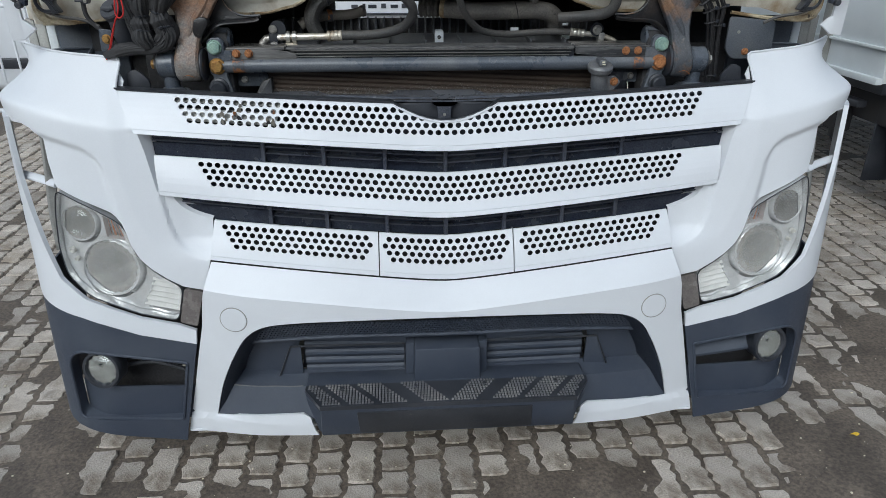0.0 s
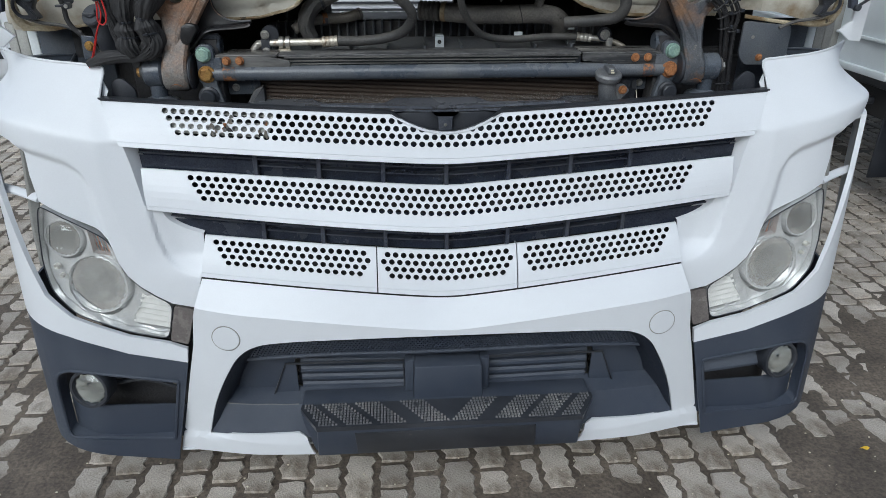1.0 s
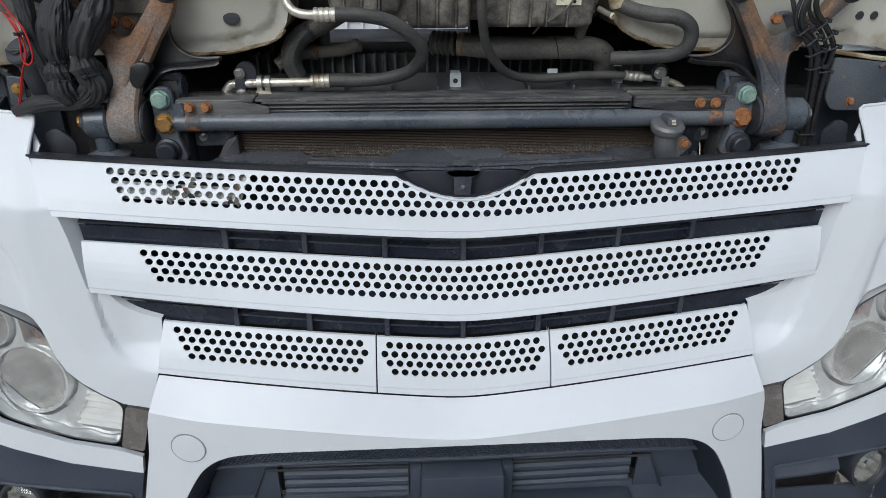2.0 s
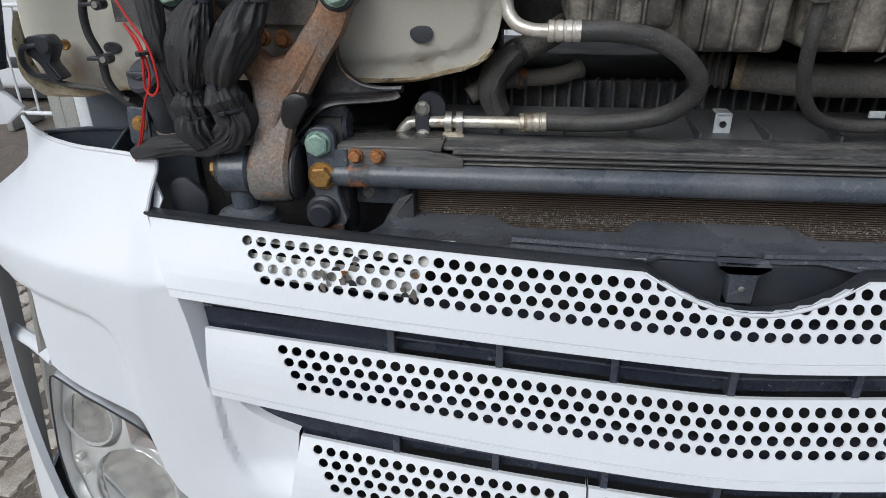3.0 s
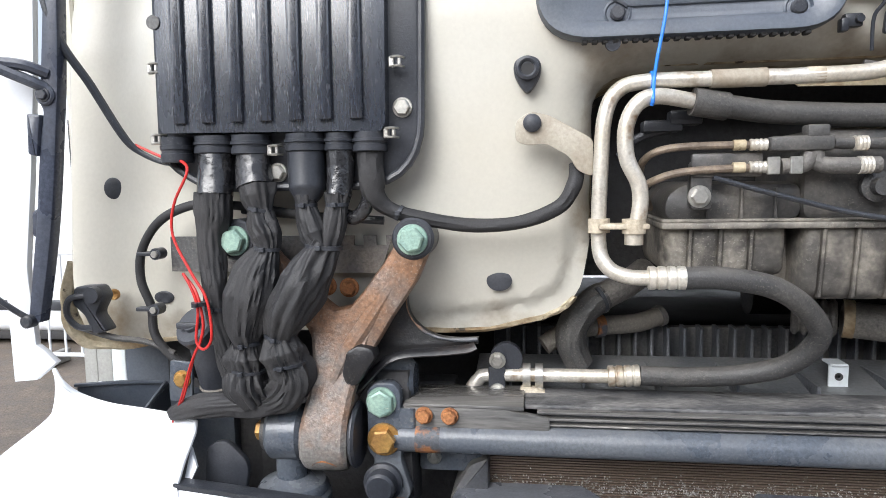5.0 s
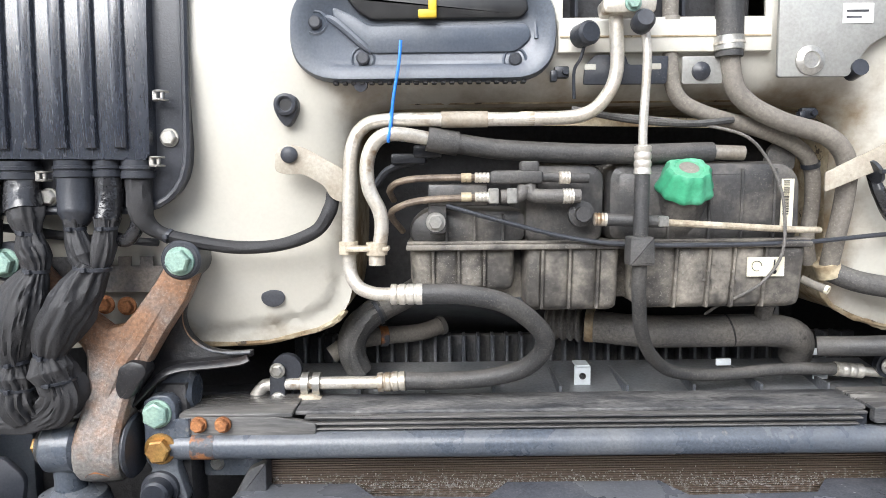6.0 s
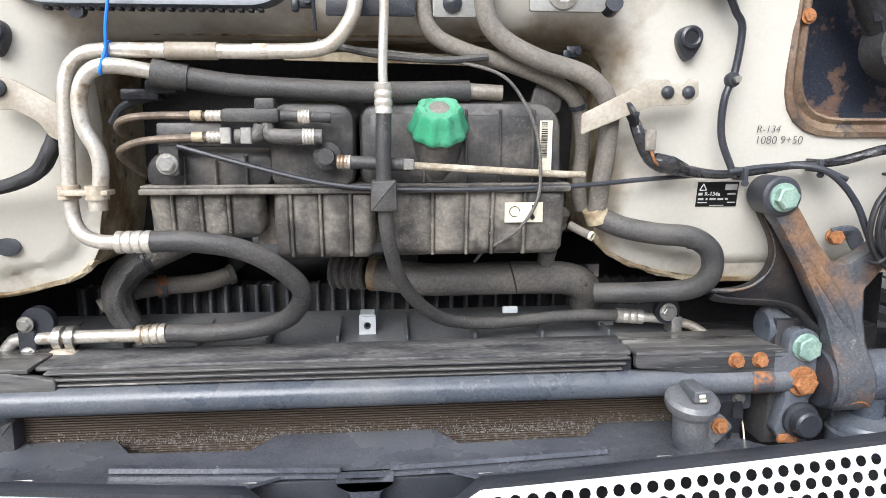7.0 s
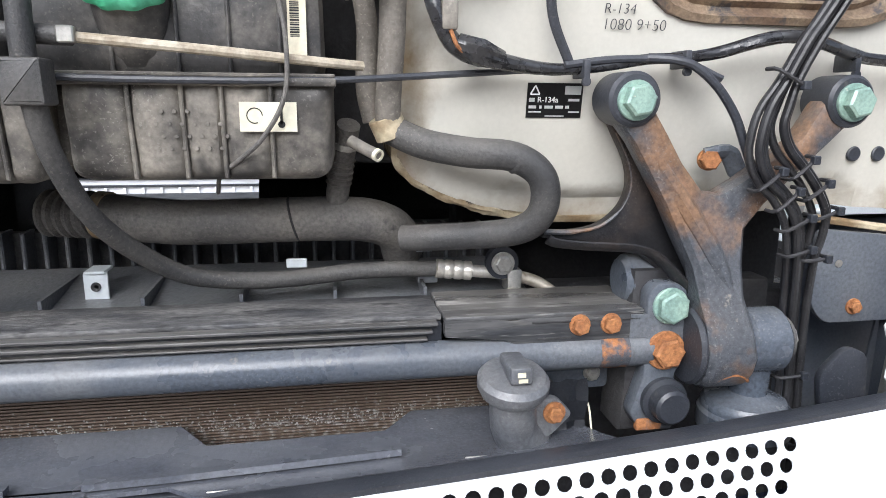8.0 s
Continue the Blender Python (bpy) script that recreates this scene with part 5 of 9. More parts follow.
wall_outline = ([(-1.06, 1.86), (-1.06, 1.262), (-0.91, 1.262), (-0.87, 1.268), (-0.70, 1.282), (-0.50, 1.287)]
                + rounded([(-0.444, 1.290), (-0.335, 1.316), (-0.321, 1.40)], [0.0, 0.058, 0.0], 6)
                + rounded([(-0.318, 1.50), (-0.320, 1.596), (-0.20, 1.599)], [0.0, 0.060, 0.0], 6)
                + rounded([(0.20, 1.599), (0.310, 1.592), (0.312, 1.48)], [0.0, 0.070, 0.0], 6)
                + rounded([(0.306, 1.40), (0.304, 1.340), (0.38, 1.306), (0.46, 1.293)], [0.0, 0.04, 0.03, 0.0], 4)
                + [(0.70, 1.292), (0.78, 1.300), (0.85, 1.296), (0.95, 1.270), (1.06, 1.265), (1.06, 1.86)])
REAR = wall_outline[4:-4]


def edge_gap(x, z):
    """How far a place on the wall lies from the edge of the recess and of the wall's foot."""
    best = 1.0
    for (ax_, az), (bx, bz) in zip(REAR, REAR[1:]):
        dx, dz = bx - ax_, bz - az
        f = max(0.0, min(1.0, ((x - ax_) * dx + (z - az) * dz) / (dx * dx + dz * dz)))
        best = min(best, math.hypot(x - ax_ - dx * f, z - az - dz * f))
    return best


@functools.lru_cache(maxsize=None)
def wall_depth(x, z):
    gap = edge_gap(x, z) if abs(x) < 0.8 and z < 1.72 else 1.0
    # rolled lip round the upper recess, and a pressed flange along the lower lobes
    roll, g = 0.050, min(gap, 0.050)
    lip = (roll - math.sqrt(roll * roll - (roll - g) ** 2)) * 0.85
    flange = 0.009 * (1 - smooth(0.021, 0.029, gap))
    up = smooth(1.37, 1.47, z)
    swell = 0.012 * smooth(0.0, 0.10, gap) * (1 - smooth(0.62, 0.95, abs(x)))
    side = 0.12 * smooth(1.005, 1.06, abs(x)) ** 2
    upright = 0.24 * max(0.0, z - 1.30) * smooth(0.80, 0.98, abs(x))
    return wall_y(z) + lip * up + flange * (1 - up) - swell + 0.008 + side + upright


def wall_fn(x, z):
    return Vector((x, wall_depth(round(x, 5), round(z, 5)), z))
cab = thing("truck_cab", "cream painted truck cab front wall with service recess", "truck cab")
big_hole = rounded([(0.522, 1.80), (0.522, 1.484), (0.815, 1.484), (0.815, 1.80)], [0.02, 0.075, 0.075, 0.02], 6)
vent_hole = [(-0.058, 1.83), (-0.058, 1.697), (0.186, 1.697), (0.186, 1.83)]
part("front_wall", skin(wall_outline, wall_fn, 0.004, [big_hole, vent_hole], step=0.0095), CREAM, cab)
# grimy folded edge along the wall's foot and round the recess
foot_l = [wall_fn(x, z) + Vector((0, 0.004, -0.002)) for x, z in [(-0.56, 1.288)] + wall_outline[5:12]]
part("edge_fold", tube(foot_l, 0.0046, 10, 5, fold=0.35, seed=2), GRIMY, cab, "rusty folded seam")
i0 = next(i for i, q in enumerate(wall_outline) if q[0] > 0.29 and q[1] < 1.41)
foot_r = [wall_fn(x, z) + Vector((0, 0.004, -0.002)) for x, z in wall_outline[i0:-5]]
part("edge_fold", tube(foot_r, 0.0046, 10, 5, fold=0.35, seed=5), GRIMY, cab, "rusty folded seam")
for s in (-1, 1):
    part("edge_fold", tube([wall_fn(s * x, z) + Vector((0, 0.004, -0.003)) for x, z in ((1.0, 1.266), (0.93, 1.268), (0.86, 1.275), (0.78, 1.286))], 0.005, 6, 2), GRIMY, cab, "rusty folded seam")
# recess sides
rec = bmesh.new()
rim_pts = wall_outline[6:i0 + 10]
ra = [rec.verts.new(wall_fn(x, z)) for x, z in rim_pts]
rb = [rec.verts.new(wall_fn(x, z) + Vector((0, 0.19, 0))) for x, z in rim_pts]
for i in range(len(ra) - 1):
    rec.faces.new((ra[i], ra[i + 1], rb[i + 1], rb[i]))
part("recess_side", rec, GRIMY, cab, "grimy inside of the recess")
# Near-black back paints in the shade deep inside the recess.
part("recess_back", box(-0.40, 0.40, 0.315, 0.325, 1.335, 1.64, 0.002, 1), BLACKSHADE, cab)
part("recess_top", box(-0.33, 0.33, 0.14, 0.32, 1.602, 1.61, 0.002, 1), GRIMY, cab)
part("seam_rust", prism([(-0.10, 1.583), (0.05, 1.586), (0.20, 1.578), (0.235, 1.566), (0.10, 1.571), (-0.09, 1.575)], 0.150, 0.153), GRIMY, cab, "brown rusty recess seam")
part("floor", box(-1.05, 1.05, 0.34, 0.80, 1.335, 1.36, 0.003, 1), BLACKSHADE, cab)
part("floor", box(-1.05, 1.05, 1.02, 2.2, 1.243, 1.36, 0.003, 1), BLACKSHADE, cab)
for s in (-1, 1):
    part("side_wall", box(s * 1.06, s * 1.08, 0.26, 2.0, 1.262, 1.86, 0.003, 1), CREAM, cab)
part("upper_front", box(-1.06, 1.06, 0.13, 0.15, 1.88, 2.95, 0.004, 1), CREAM, cab)
for s in (-1, 1):
    part("upper_side", box(s * 1.06, s * 1.08, 0.13, 2.2, 1.86, 2.95, 0.003, 1), CREAM, cab)
    part("lower_side", box(s * 1.06, s * 1.08, 2.0, 2.2, 1.262, 1.86, 0.003, 1), CREAM, cab)
part("rear_wall", box(-1.06, 1.06, 2.2, 2.22, 1.262, 2.95, 0.003, 1), CREAM, cab)
part("roof", box(-1.08, 1.08, 0.12, 2.22, 2.95, 2.98, 0.01), CREAM, cab)
part("windscreen_sill", box(-1.06, 1.06, 0.09, 0.5, 1.855, 1.88, 0.004, 1), CREAM, cab)
# upper shelf under the vent
part("shelf", prism([(-0.064, 1.655), (0.192, 1.655), (0.192, 1.693), (-0.064, 1.693)], 0.086, 0.10, 0.002), CREAM, cab, "pale pressed shelf")
part("shelf_groove", box(-0.062, 0.190, 0.0845, 0.087, 1.672, 1.6745, 0.0005, 1), GRIMY, cab)
# Near-black back paints in the shade inside the vent.
part("vent_box", box(-0.055, 0.183, 0.13, 0.14, 1.70, 1.83, 0.002, 1), BLACKSHADE, cab)
for x in (-0.04, 0.02, 0.09, 0.15):
    part("vent_rib", box(x - 0.002, x + 0.002, 0.10, 0.13, 1.70, 1.83, 0.0005, 1), BLACK, cab)
# black plugs and marks in the wall
for x, z, rx, rz in ((-0.430, 1.353, 0.0155, 0.0125), (-0.951, 1.474, 0.0135, 0.0145), (-0.877, 1.328, 0.0140, 0.0085), (0.795, 1.357, 0.008, 0.008), (0.825, 1.357, 0.008, 0.008)):
    q = wall_fn(x, z)
    plug = lathe([(1.0, -0.002), (1.0, 0.0012), (0.82, 0.0022), (0.1, 0.0012)], (0, 0, 0), (0, -1, 0), 24)
    moved(plug, Matrix.Translation(q + Vector((0, -0.001, 0))) @ Matrix.Diagonal((rx, 1, rz, 1)))
    part("plug", plug, BLACK, cab, "black rubber plug")
for x in (-0.394, 0.390):
    q = wall_fn(x, 1.594)
    pts = rounded([(x - 0.015, 1.607), (x, 1.613), (x + 0.015, 1.607), (x + 0.0155, 1.590), (x, 1.567), (x - 0.0155, 1.590)], 0.012, 4)
    b = part("buffer", prism(pts, q.y - 0.012, q.y + 0.004, 0.003, lean=0.15, z_ref=1.594), BLACK, cab, "black rubber buffer with a hole")
    part("buffer_ring", lathe([(0.0135, -0.002), (0.013, 0.003), (0.010, 0.0045), (0.0078, 0.003), (0.0074, -0.002)], (q.x, q.y - 0.0125, 1.598), (0, -1, 0), 24), BLACK, b)
    part("buffer_hole", lathe([(0.0078, -0.002), (0.0076, 0.0008), (0.001, 0.0008)], (q.x, q.y - 0.0125, 1.598), (0, -1, 0), 18), INK, b)

# ---- steel cross member and radiator ----
beam = thing("cross_member", "blue-black painted steel tube between the cab hinges", "cross member")
part("tube", rod((-0.555, 0.106, 1.166), (0.555, 0.106, 1.166), 0.0178, 28), BEAM, beam)
for s in (-1, 1):
    part("rust_end", rod((s * 0.50, 0.106, 1.166), (s * 0.530, 0.106, 1.166), 0.0182, 28), RUSTPATCH, beam, "rust patch at the tube end")
part("rail", box(-0.37, 0.345, 0.110, 0.118, 1.178, 1.2005, 0.002), BLACK, beam, "dusty black plastic rail")
part("rail_deck", box(-0.40, 0.345, 0.114, 0.185, 1.2015, 1.2075, 0.002), GRIT, beam, "gritty top of the rail")
for xa, xb, z, h in ((-0.385, 0.340, 1.2000, 0.0030), (-0.378, 0.335, 1.1925, 0.0030), (-0.372, 0.33, 1.1858, 0.0022), (-0.372, 0.30, 1.1815, 0.0018)):
    part("ridge", box(xa, xb, 0.1015, 0.114, z, z + h, 0.0007, 1), SCUFF, beam)
part("hinge_bracket", join(prism(rounded([(-0.545, 1.180), (-0.545, 1.209), (-0.44, 1.209), (-0.37, 1.196), (-0.37, 1.180)], 0.004, 2), 0.098, 0.108, 0.002), box(-0.545, -0.40, 0.098, 0.180, 1.2045, 1.2105, 0.002)), SCUFF, beam)
part("hinge_bracket", join(prism(rounded([(0.545, 1.176), (0.545, 1.207), (0.425, 1.207), (0.415, 1.204), (0.345, 1.210), (0.345, 1.190), (0.405, 1.184), (0.42, 1.176)], 0.003, 2), 0.096, 0.108, 0.002), box(0.345, 0.545, 0.096, 0.185, 1.2045, 1.2105, 0.002)), SCUFF, beam)
part("slit", box(0.436, 0.470, 0.0950, 0.097, 1.1835, 1.1855, 0.0004, 1), BLACKSHADE, beam)
part("bracket_groove", box(0.430, 0.540, 0.0945, 0.097, 1.2005, 1.2020, 0.0003, 1), BLACKSHADE, beam)
for s, xs in ((-1, (0.488, 0.519)), (1, (0.478, 0.510))):
    for x in xs:
        part("rusty_bolt", hex_bolt((s * x, 0.0965, 1.197), (0, -1, 0), 0.0085, 0.010, 1.25, 0.3), RUST, beam, "small rusty hexagon bolt")

rad = thing("radiator", "dusty truck radiator behind the steel tube", "radiator")
fin_bm = bmesh.new()
for k in range(46):
    z = 1.005 + k * 0.0034
    for a, b, c, d in (((-0.46, 0.160, z), (0.445, 0.160, z), (0.445, 0.160, z + 0.0019), (-0.46, 0.160, z + 0.0019)), ((-0.46, 0.160, z + 0.0019), (0.445, 0.160, z + 0.0019), (0.445, 0.172, z + 0.0019), (-0.46, 0.172, z + 0.0019))):
        fin_bm.faces.new([fin_bm.verts.new(q) for q in (a, b, c, d)])
tagged(part("core", fin_bm, FINS, rad, "fine horizontal fins, brown with dust", angle=5), kind="stuff")
part("back", box(-0.47, 0.455, 0.1715, 0.21, 0.60, 1.165, 0.004), BLACKSHADE, rad)
for s in (-1, 1):
    part("side_tank", prism(rounded([(s * 0.455, 0.62), (s * 0.50, 0.62), (s * 0.495, 1.075), (s * 0.470, 1.120), (s * 0.445, 1.130)], 0.006), 0.135, 0.21, 0.004), DUSTY, rad)
    part("ear", join(prism(rounded([(s * 0.455, 1.105), (s * 0.535, 1.105), (s * 0.535, 1.138), (s * 0.50, 1.142), (s * 0.455, 1.138)], 0.006), 0.150, 0.160, 0.002)), BEAM, rad)
    part("ear_bolt", hex_bolt((s * 0.516, 0.150, 1.123), (0, -1, 0), 0.007, 0.008), STEEL, rad, "small zinc bolt")
crust = bmesh.new()
crng = random.Random(21)
for k in range(1500):
    x = crng.uniform(-0.455, 0.44)
    z = 1.080 + abs(crng.gauss(0, 0.010))
    q, r = Vector((x, 0.1592, z)), crng.uniform(0.0005, 0.0013)
    a0 = crng.uniform(0, 6)
    vs = [crust.verts.new(q + Vector((r * math.cos(a0 + i * 1.57), crng.uniform(-0.0008, 0), r * math.sin(a0 + i * 1.57)))) for i in range(4)]
    tip = crust.verts.new(q + Vector((0, -0.0016, 0)))
    for i in range(4):
        crust.faces.new((vs[i], vs[(i + 1) % 4], tip))
tagged(part("grit", crust, CRUST, rad, "pale grit caught on the fins"), kind="stuff")
guide = thing("air_guide", "black plastic air guide between radiator and grille", "air guide")


def guide_fn(x, f):
    g = Vector(upper_fn(x, 0.0))
    y0, z0 = g.y + 0.020, g.z - 0.004
    return Vector((x, y0 + (0.155 - y0) * f, z0 + (1.086 - z0) * f - 0.006 * math.sin(math.pi * f)))


part("cover", skin([(-0.50, 0.0), (-0.14, 0.0), (-0.10, 0.25), (0.10, 0.25), (0.14, 0.0), (0.50, 0.0), (0.47, 1.0), (0.32, 1.0), (0.29, 0.74), (0.12, 0.74), (0.09, 1.0), (-0.12, 1.0), (-0.15, 0.74), (-0.30, 0.74), (-0.33, 1.0), (-0.48, 1.0)], guide_fn, 0.004, step=0.05), GUIDE, guide)
part("ledge", skin([(-0.30, 0.28), (-0.03, 0.28), (-0.03, 0.36), (-0.30, 0.36)], lambda x, f: guide_fn(x, f) + Vector((0, 0, 0.006)), 0.006, step=0.1), GUIDE, guide)
part("ledge", skin([(0.03, 0.28), (0.30, 0.28), (0.30, 0.36), (0.03, 0.36)], lambda x, f: guide_fn(x, f) + Vector((0, 0, 0.006)), 0.006, step=0.1), GUIDE, guide)
part("catch_block", prism(rounded([(-0.035, 1.085), (-0.018, 1.075), (0.018, 1.075), (0.035, 1.085), (0.018, 1.070), (0.016, 1.030), (-0.016, 1.030), (-0.018, 1.070)], 0.003, 2), 0.030, 0.060, 0.002), GUIDE, guide, "black Y-shaped catch")
part("catch_screw", hex_bolt((0, 0.030, 1.052), (0, -1, 0), 0.003, 0.003), STEEL, guide)
for s in (-1, 1):
    part("catch_well", box(s * 0.016, s * 0.150, 0.050, 0.06, 0.97, 1.078, 0.002), BLACK, guide)
for x in (-0.39, -0.14, 0.15, 0.37):
    q = guide_fn(x, 0.10)
    part("clip", box(x - 0.016, x + 0.016, q.y, q.y + 0.003, q.z + 0.001, q.z + 0.004, 0.001, 1), STEEL, guide, "bright spring clip")
# fan cowl behind the tube
cowl = thing("fan_cowl", "dusty black ribbed fan cowl behind the cross member", "fan cowl")
part("slope", skin([(-0.47, 0.0), (0.46, 0.0), (0.46, 1.0), (-0.47, 1.0)], lambda x, f: Vector((x, 0.185 + 0.13 * f, 1.195 + 0.022 * f)), 0.004, step=0.25), COWL, cowl)
for k in range(10):
    x = -0.42 + k * 0.095
    part("divider", prism([(x - 0.0018, 1.196), (x + 0.0018, 1.196), (x + 0.0018, 1.214), (x - 0.0018, 1.214)], 0.19, 0.305, lean=0.0), COWL, cowl)
rib_bm = bmesh.new()
for k in range(38):
    x = -0.43 + k * 0.0232
    tmp = prism([(x, 1.195), (x + 0.005, 1.195), (x + 0.005, 1.258), (x, 1.258)], 0.318, 0.35, 0.0015, seg=1)
    me = bpy.data.meshes.new("tmp")
    tmp.to_mesh(me)
    tmp.free()
    rib_bm.from_mesh(me)
    bpy.data.meshes.remove(me)
part("rib_wall", rib_bm, COWL, cowl, "row of upright black ribs")
part("rear_wall", box(-0.45, 0.47, 0.345, 0.36, 1.19, 1.254, 0.002), DUSTY, cowl)
tag_clip = thing("sheet_clip", "small pale metal clip with a square nut", "clip")
part("clip", join(prism(rounded([(-0.0125, 1.200), (0.0115, 1.200), (0.0115, 1.232), (-0.0125, 1.232)], 0.003), 0.231, 0.235, 0.0008), box(-0.011, 0.010, 0.228, 0.258, 1.2295, 1.2330, 0.001, 1)), PALEBLUE, tag_clip)
part("nut_hole", lathe([(0.005, 0), (0.005, 0.0015), (0.003, 0.001), (0.001, -0.001)], (-0.0005, 0.2310, 1.216), (0, -1, 0), 14), BLACKSHADE, tag_clip)


# ---- cab hinges ----
def hinge(s):
    pl = thing("hinge_plate", "dark steel hinge plate with green and rusty bolts" if s > 0 else "dark steel hinge plate with green and yellow bolts", "hinge plate", "cab hinge plates")
    out = [(s * x, z) for x, z in rounded([(0.556, 1.236), (0.576, 1.236), (0.588, 1.228), (0.589, 1.152), (0.581, 1.141), (0.586, 1.10), (0.575, 1.085), (0.545, 1.085), (0.536, 1.10), (0.548, 1.141), (0.547, 1.152), (0.547, 1.226)], 0.004, 2)]
    part("plate", prism(out, 0.094, 0.114, 0.0025), BEAM, pl)
    part("stub", loft([(1.181, s * 0.530, s * 0.552, 0.0945, 0.112), (1.205, s * 0.530, s * 0.552, 0.0945, 0.112)], 0.002), BEAM, pl)
    part("boss", rod((s * 0.536, 0.142, 1.228), (s * 0.585, 0.142, 1.228), 0.027, 24, chamfer=0.006), BEAM, pl)
    part("arm_back", prism([(s * 0.54, 1.245), (s * 0.58, 1.245), (s * 0.585, 1.07), (s * 0.535, 1.07)], 0.114, 0.17, 0.006), BLACKSHADE, pl)
    part("upper_bolt", hex_bolt((s * 0.570, 0.094, 1.213), (0, -1, 0), 0.0165, 0.012, 1.12, 0.5), GREENBOLT, pl, "pale green hexagon bolt")
    part("middle_bolt", hex_bolt((s * 0.568, 0.094, 1.167), (0, -1, 0), 0.0158, 0.015, 1.28, 0.1), RUST if s > 0 else YELLOWZINC, pl, "rusty orange hexagon bolt" if s > 0 else "yellow hexagon bolt")
    part("lower_stop", lathe([(0.024, 0), (0.024, 0.006), (0.019, 0.008), (0.018, 0.022), (0.015, 0.025)], (s * 0.570, 0.094, 1.114), (0, -1, 0), 24), BLACK, pl, "round black rubber stop")
    part("rust_foot", box(s * 0.543, s * 0.582, 0.092, 0.10, 1.081, 1.094, 0.002), RUSTPATCH, pl)

    arm = thing("cab_mount", "rusty forked cast steel cab hinge arm" if s < 0 else "dark worn cast steel cab hinge arm with rust", "cab mount", "cab mounts")
    cast = ARM if s < 0 else ARM_DARK
    nudge = 0.010 if s > 0 else 0.0
    def across(x, z):
        return (s * x - (0.010 if s > 0 else 0.0), z)

    fork = ([(0.505, 1.400), (0.521, 1.362), (0.536, 1.340), (0.552, 1.317), (0.574, 1.281), (0.600, 1.258), (0.606, 1.240), (0.604, 1.225), (0.654, 1.225), (0.649, 1.255),
             (0.648, 1.285), (0.656, 1.303), (0.676, 1.326), (0.701, 1.347), (0.736, 1.380)] + arc(0.736, 1.411, 0.0212, 0.0212, 9, -60, 150)
            + [(0.704, 1.412), (0.688, 1.392), (0.668, 1.371), (0.640, 1.342), (0.621, 1.327), (0.602, 1.331), (0.585, 1.350), (0.562, 1.380), (0.550, 1.398)] + arc(0.524, 1.409, 0.0212, 0.0212, 8, 20, 190))
    slim = ([(0.492, 1.398), (0.514, 1.372), (0.548, 1.318), (0.568, 1.280), (0.588, 1.245), (0.596, 1.222), (0.640, 1.222), (0.634, 1.256), (0.630, 1.284), (0.652, 1.313), (0.690, 1.349), (0.728, 1.386)]
            + arc(0.726, 1.411, 0.0212, 0.0212, 9, -60, 150) + [(0.682, 1.378), (0.655, 1.358), (0.628, 1.339), (0.604, 1.325), (0.588, 1.327), (0.565, 1.354), (0.547, 1.382), (0.534, 1.401)] + arc(0.510, 1.411, 0.0212, 0.0212, 8, 20, 190))
    part("fork", prism(slim if s > 0 else [across(x, z) for x, z in fork], 0.082, 0.112, 0.0075, lean=0.02, z_ref=1.2, seg=2), cast, arm, angle=28)
    trunk = [(1.312, 0.566, 0.656, 0.082, 0.108), (1.290, 0.578, 0.650, 0.0785, 0.104), (1.255, 0.592, 0.649, 0.074, 0.100), (1.225, 0.600, 0.654, 0.067, 0.100), (1.200, 0.604, 0.660, 0.0585, 0.130),
             (1.185, 0.605, 0.6625, 0.0545, 0.132), (1.168, 0.605, 0.663, 0.0525, 0.132), (1.152, 0.606, 0.663, 0.0555, 0.128), (1.140, 0.607, 0.661, 0.063, 0.120), (1.1325, 0.610, 0.657, 0.075, 0.108)]
    if s > 0:
        sides = ((0.556, 0.646), (0.566, 0.634), (0.582, 0.633), (0.588, 0.634), (0.593, 0.640), (0.594, 0.643), (0.595, 0.646), (0.595, 0.645), (0.594, 0.643), (0.597, 0.640))
        trunk = [(z, a + nudge, b + nudge, yf, yb) for (z, _, _, yf, yb), (a, b) in zip(trunk, sides)]
    part("trunk", loft([(z, s * a - nudge, s * b - nudge, yf, yb) for z, a, b, yf, yb in trunk], 0.0055), cast, arm, angle=40)
    spine = ((0.519, 0.0885, 1.388), (0.543, 0.088, 1.352), (0.574, 0.086, 1.310), (0.602, 0.080, 1.266), (0.618, 0.076, 1.235)) if s > 0 else ((0.534, 0.0885, 1.388), (0.556, 0.088, 1.352), (0.583, 0.086, 1.312), (0.610, 0.081, 1.272), (0.625, 0.077, 1.238))
    part("spine", tube([(s * x, y, z) for x, y, z in spine], [0.0085, 0.0105, 0.0115, 0.0105, 0.0070], 10, 5), cast, arm, "raised ridge of the casting")
    ring = [(0.612 + 0.042 * t, 1.1405 + 0.012 * math.sin(math.pi * t)) for t in (0, 0.17, 0.33, 0.5, 0.67, 0.83, 1)]
    part("weld", tube([(s * x - nudge, 0.0915 - math.sqrt(0.0385 ** 2 - (z - 1.17) ** 2), z) for x, z in ring], 0.0022, 6, 3), RUSTPATCH, arm, "rusty curved weld")
    tail = [tuple(q) for q in spline([(0.508, 1.408), (0.522, 1.380), (0.536, 1.354), (0.541, 1.332), (0.537, 1.314), (0.526, 1.300), (0.508, 1.289), (0.482, 1.285), (0.455, 1.286)], 3)]
    part("gusset", prism([across(x, z) for x, z in tail + [(0.455, 1.279), (0.485, 1.276), (0.520, 1.270), (0.553, 1.264), (0.580, 1.240), (0.606, 1.208), (0.622, 1.215), (0.612, 1.270), (0.610, 1.315), (0.575, 1.345), (0.550, 1.385), (0.530, 1.410)]], 0.120, 0.134, 0.002), GUSSET, arm, "dark curved gusset")
